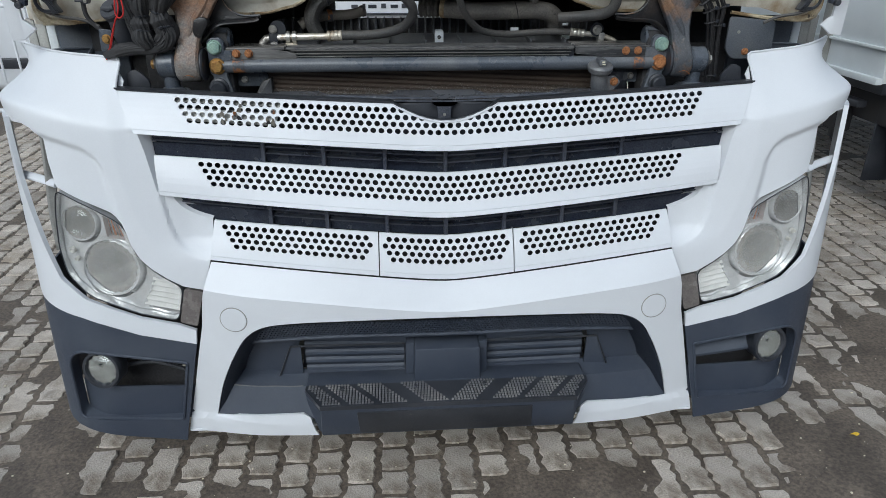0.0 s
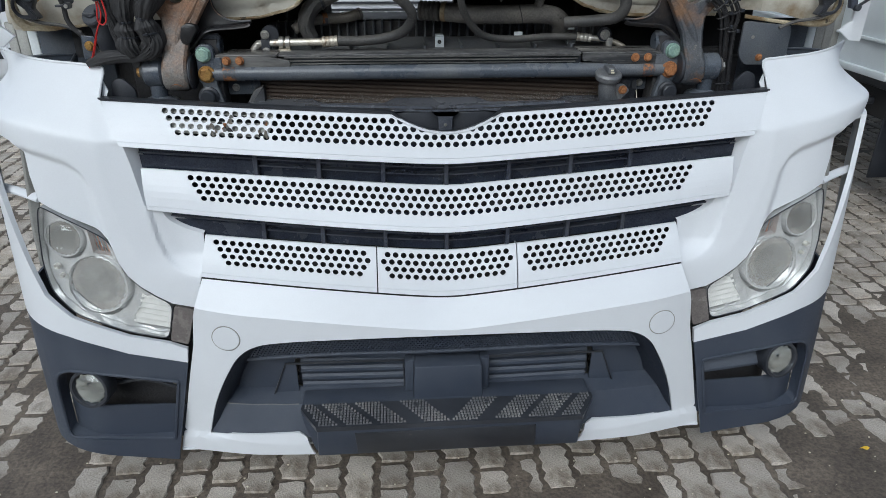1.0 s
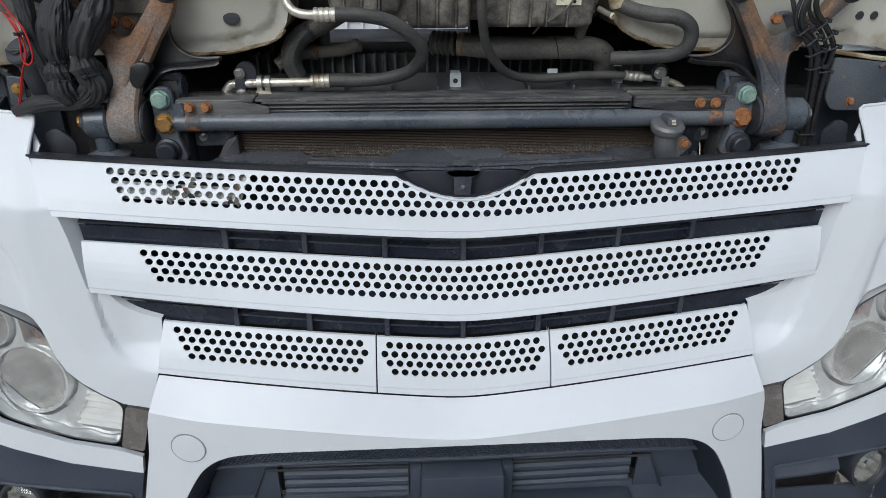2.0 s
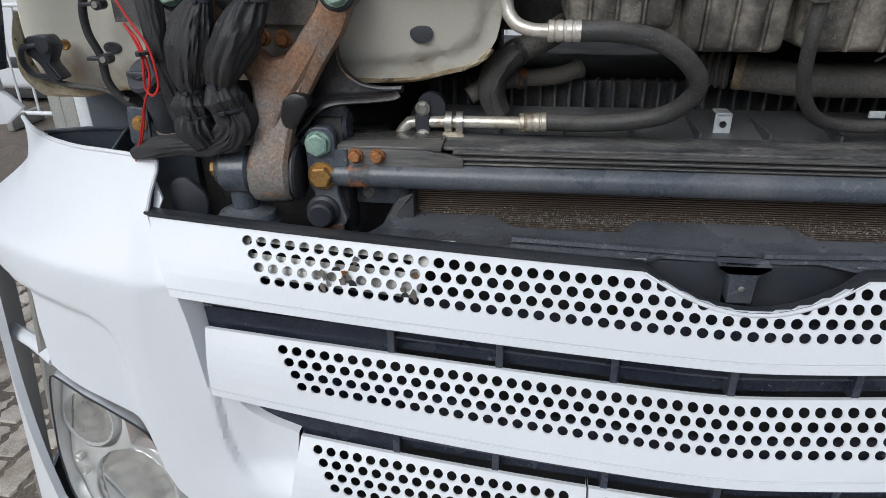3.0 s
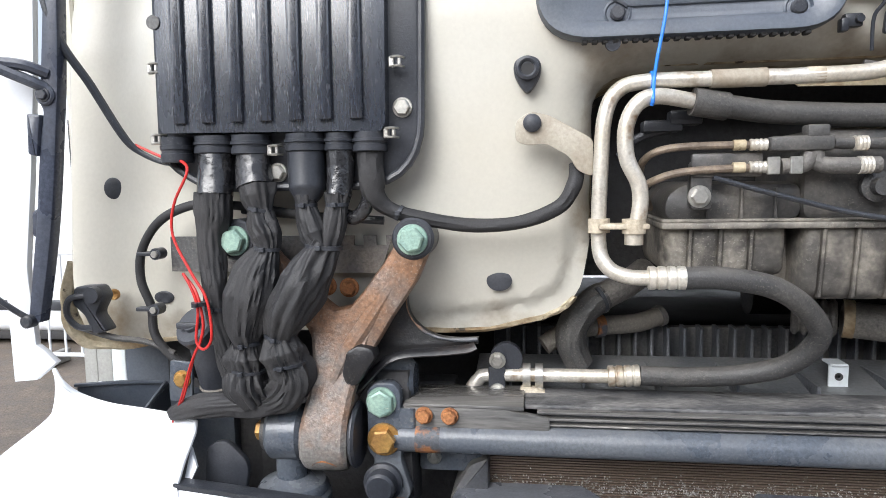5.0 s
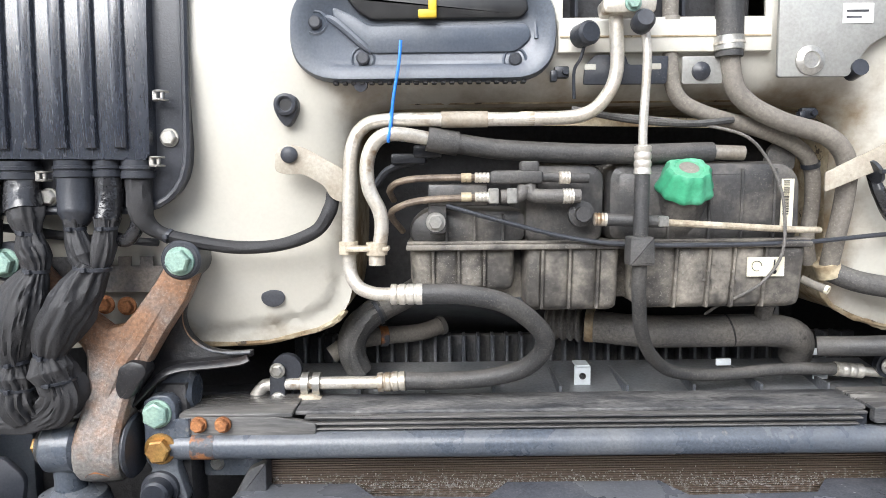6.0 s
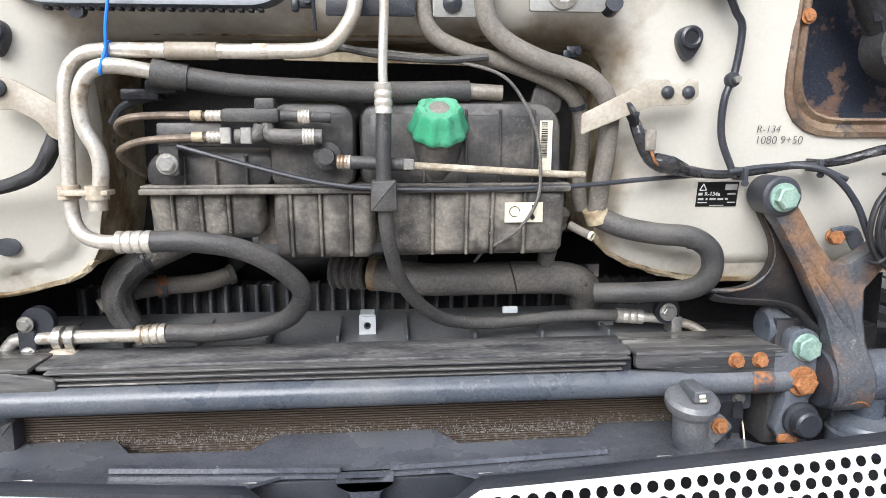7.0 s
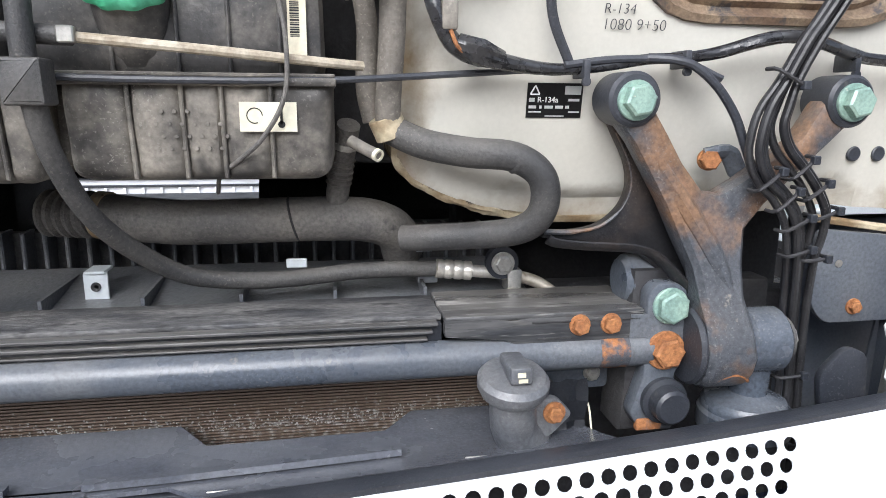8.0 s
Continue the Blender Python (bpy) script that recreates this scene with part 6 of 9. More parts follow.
    part("gusset_lip", tube([(*across(x, 0)[:1], 0.116, z) for x, z in tail[3:]], [0.0008] * 12 + [0.0018] * 6 + [0.0028] * 12, 8, 2), ARM_DARK, arm, "rust-edged lip of the gusset")
    leaf = [(0.602, 0.096, 1.225), (0.584, 0.098, 1.244), (0.564, 0.100, 1.262), (0.540, 0.102, 1.270), (0.50, 0.108, 1.272), (0.468, 0.112, 1.275), (0.458, 0.114, 1.279)]
    part("spring_leaf", tube([(s * x - nudge, y, z) for x, y, z in leaf], 0.0030, 10, 4, flat=2.4), GUSSET, arm, "dark leaf with a rusty edge")
    if s < 0:
        part("horn", prism([(s * x, z) for x, z in rounded([(0.570, 1.272), (0.574, 1.284), (0.590, 1.288), (0.606, 1.280), (0.612, 1.252), (0.606, 1.236), (0.592, 1.240), (0.582, 1.256)], 0.005)], 0.070, 0.10, 0.005), GUSSET, arm, "dark stop lug")
    for x in (0.524, 0.736):
        bx = across(x, 1.41)[0] - (0.004 if s > 0 and x < 0.6 else 0.0)
        part("boss", rod((bx, 0.074, 1.411), (bx, 0.118, 1.411), 0.0245, 32, chamfer=0.003), BLACK, arm, "black round boss")
        part("green_bolt", hex_bolt((bx, 0.074, 1.410), (0, -1, 0.02), 0.0146, 0.014, 1.22, 0.2), GREENBOLT, arm, "pale green hexagon bolt")
    part("washer", rod((s * 0.5965 - nudge, 0.094, 1.172), (s * 0.604 - nudge, 0.094, 1.172), 0.0400, 32, chamfer=0.003), BLACK, arm, "black rubber washer")

    dam = thing("cab_damper", "grey cab suspension damper on its rubber seat", "damper", "cab dampers")
    part("eye", rod((s * 0.664 - 2 * nudge, 0.092, 1.174), (s * 0.709 - 2 * nudge, 0.092, 1.174), 0.0335, 32, chamfer=0.005), BEAM, dam)
    part("bush", rod((s * 0.708 - 2 * nudge, 0.092, 1.174), (s * 0.7155 - 2 * nudge, 0.092, 1.174), 0.024, 24), RUBBER, dam)
    part("pin", hex_bolt((s * 0.7155 - 2 * nudge, 0.092, 1.174), (s, 0, 0), 0.012, 0.012, 1.3), YELLOWZINC if s < 0 else STEEL, dam, "hexagon pin head")
    part("stem", rod((s * 0.686 - 2 * nudge, 0.096, 1.105), (s * 0.686 - 2 * nudge, 0.094, 1.15), 0.019, 20), BEAM, dam)
    part("cup", lathe([(0.047, -0.03), (0.047, -0.012), (0.044, -0.008), (0.044, -0.003), (0.040, 0.003), (0.028, 0.007), (0.021, 0.012)], (s * 0.686 - 2 * nudge, 0.098, 1.105), (0, 0, 1), 32), BEAM, dam, "round dusty rubber cup")
    part("body", rod((s * 0.686 - 2 * nudge, 0.10, 0.75), (s * 0.686 - 2 * nudge, 0.098, 1.08), 0.045, 20), BLACKSHADE, dam)


for side in (-1, 1):
    hinge(side)
slotted = thing("slotted_plate", "rusty slotted steel plate on the cab wall", "steel plate")
outl = [(-0.842, 1.368), (-0.842, 1.412), (-0.64, 1.412)] + [(x, z) for k in range(3) for x, z in ((-0.632 + k * 0.028, 1.412), (-0.632 + k * 0.028, 1.400), (-0.620 + k * 0.028, 1.400), (-0.620 + k * 0.028, 1.412))] + [(-0.556, 1.412), (-0.572, 1.366)]
part("plate", prism(outl, 0.116, 0.120), DARKSTEEL, slotted)
for x, z in ((-0.612, 1.348), (-0.640, 1.350)):
    part("rusty_nut", hex_bolt((x, 0.118, z), (0, -1, 0), 0.009, 0.010), RUST, slotted, "rusty nut")


# ---- coolant tank ----
tank = thing("coolant_tank", "dusty grey ribbed plastic coolant expansion tank", "coolant tank")
part("lower_left", pillow(-0.246, -0.114, 1.364, 1.420, 0.100, 0.24, (-0.217, -0.185, -0.153), 0.006, 0.10, 0.018, seed=1), TANK, tank, "swollen lower tank chamber")
part("lower_main", pillow(-0.103, 0.016, 1.338, 1.420, 0.094, 0.25, (-0.081, -0.047, -0.012), 0.007, 0.13, 0.018, seed=2), TANK, tank, "swollen lower tank chamber")
part("lower_main", pillow(0.032, 0.248, 1.340, 1.420, 0.094, 0.25, (0.085, 0.126, 0.157, 0.196), 0.008, 0.13, 0.022, seed=3), TANK, tank, "swollen lower tank chamber")
part("web", box(-0.13, 0.05, 0.135, 0.22, 1.350, 1.420, 0.004), TANK, tank)
part("seam", join(box(-0.250, 0.250, 0.082, 0.26, 1.4185, 1.4255, 0.002), box(-0.249, 0.249, 0.086, 0.25, 1.4255, 1.4290, 0.001, 1)), TANK, tank)
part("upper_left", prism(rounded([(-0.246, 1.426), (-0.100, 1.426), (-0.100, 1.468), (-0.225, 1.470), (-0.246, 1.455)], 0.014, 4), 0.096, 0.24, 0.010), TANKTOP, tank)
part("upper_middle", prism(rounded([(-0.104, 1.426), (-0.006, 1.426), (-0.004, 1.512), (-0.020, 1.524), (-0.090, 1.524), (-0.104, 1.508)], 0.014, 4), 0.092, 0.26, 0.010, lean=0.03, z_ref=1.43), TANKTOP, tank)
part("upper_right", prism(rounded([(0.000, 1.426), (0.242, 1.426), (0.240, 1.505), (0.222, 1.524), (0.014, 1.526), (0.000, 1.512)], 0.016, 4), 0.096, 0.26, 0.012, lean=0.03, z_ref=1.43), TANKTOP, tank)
for x in (-0.217, -0.185, -0.153):
    part("rib", prism([(x - 0.0018, 1.372), (x + 0.0018, 1.372), (x + 0.0018, 1.420), (x - 0.0018, 1.420)], 0.091, 0.11, 0.001, lean=0.12, z_ref=1.42, seg=1), TANK, tank)
for x in (-0.081, -0.047, -0.012, 0.085, 0.126, 0.157, 0.196):
    part("rib", prism([(x - 0.0018, 1.342), (x + 0.0018, 1.342), (x + 0.0018, 1.420), (x - 0.0018, 1.420)], 0.0855, 0.11, 0.001, lean=0.13, z_ref=1.42, seg=1), TANK, tank)
for x in (-0.20, -0.165, -0.130, 0.075, 0.125, 0.165, 0.205):
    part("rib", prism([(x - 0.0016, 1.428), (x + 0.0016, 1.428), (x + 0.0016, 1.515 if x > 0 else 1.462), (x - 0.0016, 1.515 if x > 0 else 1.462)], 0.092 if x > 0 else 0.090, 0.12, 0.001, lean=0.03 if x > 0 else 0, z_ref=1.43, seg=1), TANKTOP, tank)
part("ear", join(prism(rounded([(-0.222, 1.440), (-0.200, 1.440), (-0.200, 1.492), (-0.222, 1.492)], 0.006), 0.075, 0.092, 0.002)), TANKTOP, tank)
part("ear_bolt", hex_bolt((-0.213, 0.076, 1.454), (0, -1, 0), 0.009, 0.009), STEEL, tank, "zinc fixing bolt")
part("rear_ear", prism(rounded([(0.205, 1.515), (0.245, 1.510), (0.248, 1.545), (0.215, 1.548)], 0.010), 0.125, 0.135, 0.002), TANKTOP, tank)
for k in range(22):
    x, z = 0.105 + (k % 6) * 0.010 + (0.005 if (k // 6) % 2 else 0), 1.368 + (k // 6) * 0.010
    part("stud", rod((x, 0.092 + 0.13 * (1.42 - z) + 0.002, z), (x, 0.0848 + 0.13 * (1.42 - z), z), 0.0017, 8), TANK, tank)
cap_axis = Vector((0, -0.58, 0.81))
cap_at = Vector((0.092, 0.093, 1.490))
cap = part("cap", lathe([(0.028, 0.0), (0.0335, 0.001), (0.0348, 0.005), (0.0335, 0.009), (0.031, 0.014), (0.0285, 0.022), (0.027, 0.026)], cap_at, cap_axis, 80, 10, 0.045), GREEN, tank, "green plastic screw cap")
part("cap_crown", lathe([(0.0275, 0.024), (0.0265, 0.030), (0.0235, 0.0335), (0.018, 0.0340), (0.016, 0.0325), (0.002, 0.0325)], cap_at, cap_axis, 80, 10, 0.05), GREEN, cap, "grooved green crown")
part("cap_mark", lathe([(0.012, 0.0326), (0.010, 0.0332), (0.004, 0.0332)], cap_at, cap_axis, 20), GREYHOSE, cap, "dusty mark on the cap")
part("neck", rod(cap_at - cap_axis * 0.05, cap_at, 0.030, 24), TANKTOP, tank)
yl = part("warning_sticker", box(0.171, 0.217, 0.0862, 0.0872, 1.382, 1.406, 0), PAPER, tank, "cream warning sticker with unreadable print")
moved_ring = tube([(0.183 + 0.0062 * math.cos(a), 0.0860, 1.395 + 0.0062 * math.sin(a)) for a in [i * math.pi / 8 for i in range(14)]], 0.00045, 6, 1)
part("sticker_mark", join(moved_ring, box(0.2035, 0.2055, 0.0854, 0.0860, 1.388, 1.403, 0), rod((0.2045, 0.0860, 1.388), (0.2045, 0.0854, 1.388), 0.003, 10)), INK, yl, "dark printed symbols")
bl = part("code_label", prism([(0.212, 1.438), (0.227, 1.438), (0.227, 1.502), (0.212, 1.502)], 0.0912, 0.0925, lean=0.03, z_ref=1.43), PAPER, tank, "white label with bars")
bars = bmesh.new()
brng = random.Random(3)
z = 1.458
while z < 1.499:
    h = brng.choice((0.0005, 0.0009, 0.0014))
    for q in ((0.2140, 0.2215),):
        bars.faces.new([bars.verts.new(v) for v in ((q[0], 0.0908 - 0.03 * (z - 1.43), z), (q[1], 0.0908 - 0.03 * (z - 1.43), z), (q[1], 0.0908 - 0.03 * (z + h - 1.43), z + h), (q[0], 0.0908 - 0.03 * (z + h - 1.43), z + h))])
    z += h + brng.choice((0.0006, 0.001))
tagged(part("bar_print", bars, INK, bl, "dark printed bars"), kind="stuff")


# ---- pipes and hoses ----
def pipe(name, label, pts, r, material, category="hose", seg=14, n=6, group=""):
    t = thing(name, label, category, group)
    part("tube", tube(pts, r, seg, n), material, t)
    return t


def crimp(t, p0, p1, r, material=ALU):
    """A ribbed metal ferrule from p0 to p1."""
    p0, p1 = Vector(p0), Vector(p1)
    h = (p1 - p0).length
    prof = [(r * 0.8, 0), (r, 0.001)]
    for k in range(3):
        a = h * (0.18 + 0.26 * k)
        prof += [(r, a), (r * 0.9, a + 0.0015), (r * 0.9, a + h * 0.07), (r, a + h * 0.07 + 0.0015)]
    prof += [(r, h - 0.001), (r * 0.8, h)]
    part("ferrule", lathe(prof, p0, p1 - p0, 20), material, t, "ribbed metal ferrule")


def clamp(t, p0, p1, r, material=STEEL):
    part("clamp", rod(p0, p1, r, 20, chamfer=0.0008), material, t, "hose clamp")


def wrap_tie(t, at, axis, r, w=0.004, material=BLACK):
    at, axis = Vector(at), Vector(axis).normalized()
    part("tie", lathe([(r, -w / 2), (r + 0.001, -w / 2), (r + 0.001, w / 2), (r, w / 2)], at, axis, 16), material, t, "cable tie")
    side = axis.orthogonal().normalized()
    front = (Vector((0, -1, 0)) - axis * axis.y * -1).normalized()
    q = at + front * (r + 0.001)
    part("tie_lock", box(q.x - 0.003, q.x + 0.003, q.y - 0.004, q.y + 0.002, q.z - 0.0025, q.z + 0.0025, 0.0006, 1), material, t)


t = pipe("refrigerant_pipe", "dull aluminium air-conditioning pipe bent round the recess",
         [(-0.002, 0.060, 1.80), (-0.002, 0.060, 1.694), (0.001, 0.065, 1.632), (-0.012, 0.065, 1.599), (-0.037, 0.070, 1.580), (-0.089, 0.070, 1.576), (-0.182, 0.072, 1.576), (-0.268, 0.072, 1.576), (-0.298, 0.072, 1.568), (-0.312, 0.070, 1.542), (-0.316, 0.070, 1.489), (-0.318, 0.070, 1.407), (-0.309, 0.065, 1.380), (-0.288, 0.060, 1.370), (-0.262, 0.058, 1.369)], 0.0082, ALU, "pipe", 16)
part("pale_wrap", rod((-0.205, 0.072, 1.576), (-0.150, 0.072, 1.576), 0.0096, 18), BEIGE, t, "pale worn sleeve")
part("mark_band", rod((-0.112, 0.071, 1.576), (-0.095, 0.0705, 1.576), 0.0086, 18), DIRTYLINE, t)
crimp(t, (-0.268, 0.058, 1.369), (-0.229, 0.058, 1.369), 0.0128)
part("rubber", tube([(-0.232, 0.058, 1.369), (-0.187, 0.060, 1.368), (-0.134, 0.070, 1.356), (-0.093, 0.090, 1.327), (-0.074, 0.110, 1.294), (-0.096, 0.135, 1.257), (-0.143, 0.155, 1.238), (-0.199, 0.165, 1.231), (-0.257, 0.170, 1.230)], 0.0122, 16), RUBBER, t, "looped black rubber hose")
crimp(t, (-0.258, 0.170, 1.230), (-0.297, 0.170, 1.228), 0.0135)
part("end_pipe", tube([(-0.295, 0.170, 1.228), (-0.437, 0.180, 1.224), (-0.460, 0.180, 1.218), (-0.474, 0.180, 1.196), (-0.475, 0.180, 1.180)], 0.0088, 14), ALU, t, "aluminium end pipe")
for x in (-0.398, -0.382):
    part("saddle", rod((x - 0.005, 0.178, 1.225), (x + 0.005, 0.178, 1.225), 0.0155, 16), STEEL, t, "zinc pipe clip")
    part("saddle_foot", box(x - 0.005, x + 0.005, 0.17, 0.186, 1.198, 1.216, 0.001, 1), STEEL, t)
part("saddle_tail", box(-0.390, -0.362, 0.172, 0.178, 1.200, 1.206, 0.001, 1), STEEL, t)
part("saddle_block", prism(rounded([(-0.412, 1.196), (-0.374, 1.196), (-0.374, 1.208), (-0.386, 1.212), (-0.404, 1.212), (-0.412, 1.206)], 0.003, 2), 0.160, 0.180, 0.002), DIRTYLINE, t, "cream clamp block")
part("saddle_screw", rod((-0.374, 0.168, 1.202), (-0.364, 0.168, 1.202), 0.0042, 10), STEEL, t)
part("black_foot", box(-0.447, -0.425, 0.170, 0.19, 1.196, 1.238, 0.003), BLACK, t)
for z in (1.205, 1.246):
    part("foot_bolt", hex_bolt((-0.435, 0.170, z), (0, -1, 0), 0.008, 0.008), STEEL, t, "zinc hexagon bolt")
part("foot_disc", rod((-0.424, 0.188, 1.246), (-0.424, 0.176, 1.246), 0.021, 20), BLACK, t)

t = pipe("return_pipe", "dull aluminium return pipe with a dusty rubber hose",
         [(-0.220, 0.075, 1.554), (-0.260, 0.060, 1.559), (-0.281, 0.055, 1.551), (-0.292, 0.055, 1.528), (-0.291, 0.055, 1.496), (-0.279, 0.055, 1.469), (-0.277, 0.055, 1.446), (-0.283, 0.055, 1.411)], 0.0085, ALU, "pipe", 16)
part("rubber", tube([(-0.222, 0.075, 1.554), (-0.184, 0.080, 1.548), (-0.124, 0.085, 1.540), (0.007, 0.090, 1.534), (0.129, 0.100, 1.536)], 0.0122, 14), RUBBER, t, "dusty black hose")
part("collar", tube([(-0.222, 0.075, 1.554), (-0.205, 0.077, 1.551), (-0.186, 0.080, 1.548)], 0.0148, 14, 4), RUBBER, t, "thick rubber collar")
part("far_end", rod((0.129, 0.100, 1.536), (0.168, 0.100, 1.534), 0.0092, 14), DULLSTEEL, t)
part("pipe_clip", join(box(-0.320, -0.268, 0.045, 0.068, 1.4215, 1.4275, 0.002), rod((-0.283, 0.055, 1.417), (-0.283, 0.055, 1.432), 0.0125, 18), rod((-0.318, 0.068, 1.417), (-0.318, 0.068, 1.432), 0.0118, 18)), DIRTYLINE, t, "cream plastic pipe clip")
part("end_cap", rod((-0.283, 0.055, 1.405), (-0.283, 0.055, 1.418), 0.0098, 18), ALU, t)
tie = thing("blue_tie", "bright blue cord tied round the pipes", "cord")
part("cord", tube([(-0.251, 0.060, 1.666), (-0.2535, 0.058, 1.64), (-0.2605, 0.058, 1.60), (-0.2635, 0.060, 1.577), (-0.266, 0.049, 1.556), (-0.267, 0.052, 1.549)], 0.0019, 8), BLUE, tie)
part("loop", lathe([(0.0098, -0.0018), (0.0106, -0.0018), (0.0106, 0.0018), (0.0098, 0.0018)], (-0.264, 0.072, 1.576), (1, 0, 0), 18), BLUE, tie)

t = pipe("suction_pipe", "thin aluminium pipe and black hose down over the tank", [(0.026, 0.050, 1.80), (0.024, 0.050, 1.705), (0.030, 0.050, 1.667), (0.032, 0.050, 1.636), (0.029, 0.051, 1.565), (0.029, 0.051, 1.536)], 0.0052, ALU, "pipe")
crimp(t, (0.029, 0.051, 1.542), (0.029, 0.051, 1.508), 0.0100)
part("rubber", tube([(0.029, 0.051, 1.510), (0.028, 0.050, 1.447), (0.029, 0.055, 1.405), (0.033, 0.070, 1.361), (0.046, 0.100, 1.311), (0.073, 0.140, 1.268), (0.114, 0.170, 1.238), (0.188, 0.190, 1.228), (0.274, 0.200, 1.232), (0.358, 0.200, 1.232)], 0.0088, 14), RUBBER, t, "long black rubber hose")
part("block", prism(rounded([(0.013, 1.402), (0.043, 1.402), (0.042, 1.436), (0.014, 1.436)], 0.003), 0.040, 0.068, 0.003), RUBBER, t, "square rubber block")
part("knob", lathe([(0.010, -0.012), (0.0125, -0.008), (0.0125, 0.006), (0.009, 0.011)], (0.0235, 0.040, 1.680), (0, -1, 0.2), 16), BLACK, t, "black service port cap")
crimp(t, (0.352, 0.200, 1.232), (0.392, 0.200, 1.228), 0.0105)
part("end_pipe", tube([(0.390, 0.200, 1.228), (0.418, 0.200, 1.225), (0.444, 0.200, 1.220), (0.470, 0.198, 1.211), (0.493, 0.190, 1.192), (0.498, 0.185, 1.175)], 0.0068, 12), ALU, t, "aluminium end pipe")
part("strap", join(box(0.430, 0.446, 0.188, 0.214, 1.205, 1.230, 0.002), box(0.428, 0.448, 0.186, 0.190, 1.192, 1.210, 0.002)), STEEL, t, "zinc pipe strap")
for x, z, r in ((0.438, 1.201, 0.0075), (0.424, 1.238, 0.0095)):
    part("strap_bolt", hex_bolt((x, 0.188, z), (0, -1, 0), r, 0.008), STEEL, t, "zinc hexagon bolt")
part("strap_disc", rod((0.424, 0.20, 1.238), (0.424, 0.190, 1.238), 0.018, 20), BLACK, t)
for x, z in ((0.342, 1.250), (0.348, 1.214), (0.205, 1.236)):
    part("bright_clip", box(x - 0.011, x + 0.011, 0.225, 0.229, z - 0.005, z + 0.005, 0.001, 1), PALEBLUE, t, "bright sheet clip")

t = pipe("heater_hose", "dusty grey heater hose clipped over the recess", [(0.074, 0.100, 1.80), (0.074, 0.100, 1.717), (0.075, 0.098, 1.638), (0.087, 0.100, 1.601), (0.124, 0.104, 1.582), (0.184, 0.110, 1.566), (0.239, 0.118, 1.545), (0.268, 0.130, 1.520), (0.279, 0.142, 1.474), (0.278, 0.150, 1.421), (0.284, 0.152, 1.389)], 0.0098, GREYHOSE, group="heater hoses")
clamp(t, (0.0745, 0.099, 1.690), (0.0745, 0.0985, 1.699), 0.0112, DULLSTEEL)
part("hose_clip", lathe([(0.0100, -0.003), (0.0116, -0.003), (0.0116, 0.003), (0.0100, 0.003)], (0.268, 0.130, 1.520), (0.3, 0.3, -1), 18), BLACK, t, "black hose clip")
t = pipe("heater_hose", "dusty grey heater hose with a wide steel clamp", [(0.139, 0.086, 1.80), (0.139, 0.086, 1.715), (0.145, 0.088, 1.630), (0.163, 0.088, 1.596), (0.208, 0.090, 1.572), (0.268, 0.094, 1.553), (0.296, 0.100, 1.523), (0.299, 0.106, 1.475), (0.296, 0.122, 1.407), (0.297, 0.132, 1.380)], 0.0118, GREYHOSE, group="heater hoses")
part("sleeve", rod((0.141, 0.087, 1.648), (0.139, 0.086, 1.80), 0.0165, 20), RUBBER, t, "black rubber sleeve")
clamp(t, (0.1405, 0.087, 1.655), (0.1398, 0.087, 1.672), 0.0182)
part("clamp_band", rod((0.1402, 0.087, 1.662), (0.1400, 0.087, 1.665), 0.0192, 20), ALU, t)
clamp(t, (0.293, 0.130, 1.394), (0.301, 0.132, 1.376), 0.0158, GRIMY)
part("rubber", tube([(0.297, 0.135, 1.383), (0.327, 0.118, 1.370), (0.366, 0.105, 1.363), (0.408, 0.098, 1.359), (0.434, 0.096, 1.341), (0.438, 0.102, 1.310), (0.421, 0.118, 1.288), (0.374, 0.150, 1.277), (0.315, 0.180, 1.270)], 0.0138, 16), RUBBER, t, "looped black rubber hose")
part("bend_scuff", lathe([(0.0142, -0.002), (0.0148, 0), (0.0142, 0.002)], (0.412, 0.098, 1.357), (0.8, 0, -0.5), 16), RUBBER, t)

t = pipe("coolant_hose", "thick black coolant hose under the tank", [(0.005, 0.242, 1.290), (0.06, 0.226, 1.286), (0.110, 0.220, 1.284), (0.225, 0.210, 1.287), (0.282, 0.212, 1.284), (0.312, 0.228, 1.268), (0.322, 0.25, 1.24)], 0.0232, WORNHOSE, seg=20)
part("bellows", lathe([q for k in range(5) for q in ((0.021, k * 0.011), (0.025, k * 0.011 + 0.003), (0.025, k * 0.011 + 0.006), (0.021, k * 0.011 + 0.009))], (-0.05, 0.262, 1.290), (0.056, -0.02, 0), 24), WORNHOSE, t, "ribbed hose end")
clamp(t, (0.006, 0.243, 1.290), (0.018, 0.239, 1.2895), 0.0250, GRIMY)
part("joint_wire", lathe([(0.0234, -0.0012), (0.0244, 0), (0.0234, 0.0012)], (0.205, 0.211, 1.287), (1, -0.06, 0.25), 24), BLACKSHADE, t)
t = pipe("bypass_hose", "black bypass hose with a worn ribbed end below the cab wall", [(-0.236, 0.285, 1.346), (-0.262, 0.252, 1.334), (-0.290, 0.236, 1.322), (-0.312, 0.228, 1.310)], 0.0185, WORNHOSE, seg=18)
part("braided_end", tube([(-0.296, 0.233, 1.319), (-0.314, 0.227, 1.309), (-0.328, 0.222, 1.297), (-0.338, 0.222, 1.276), (-0.338, 0.225, 1.252), (-0.327, 0.228, 1.226)], [0.0190, 0.0200, 0.0205, 0.0205, 0.0200, 0.0185], 40, 8, fold=0.07, folds=16, seed=4), RUBBER, t, "finely ribbed rubber end")
clamp(t, (-0.300, 0.232, 1.317), (-0.305, 0.230, 1.3145), 0.0208, BLACK)
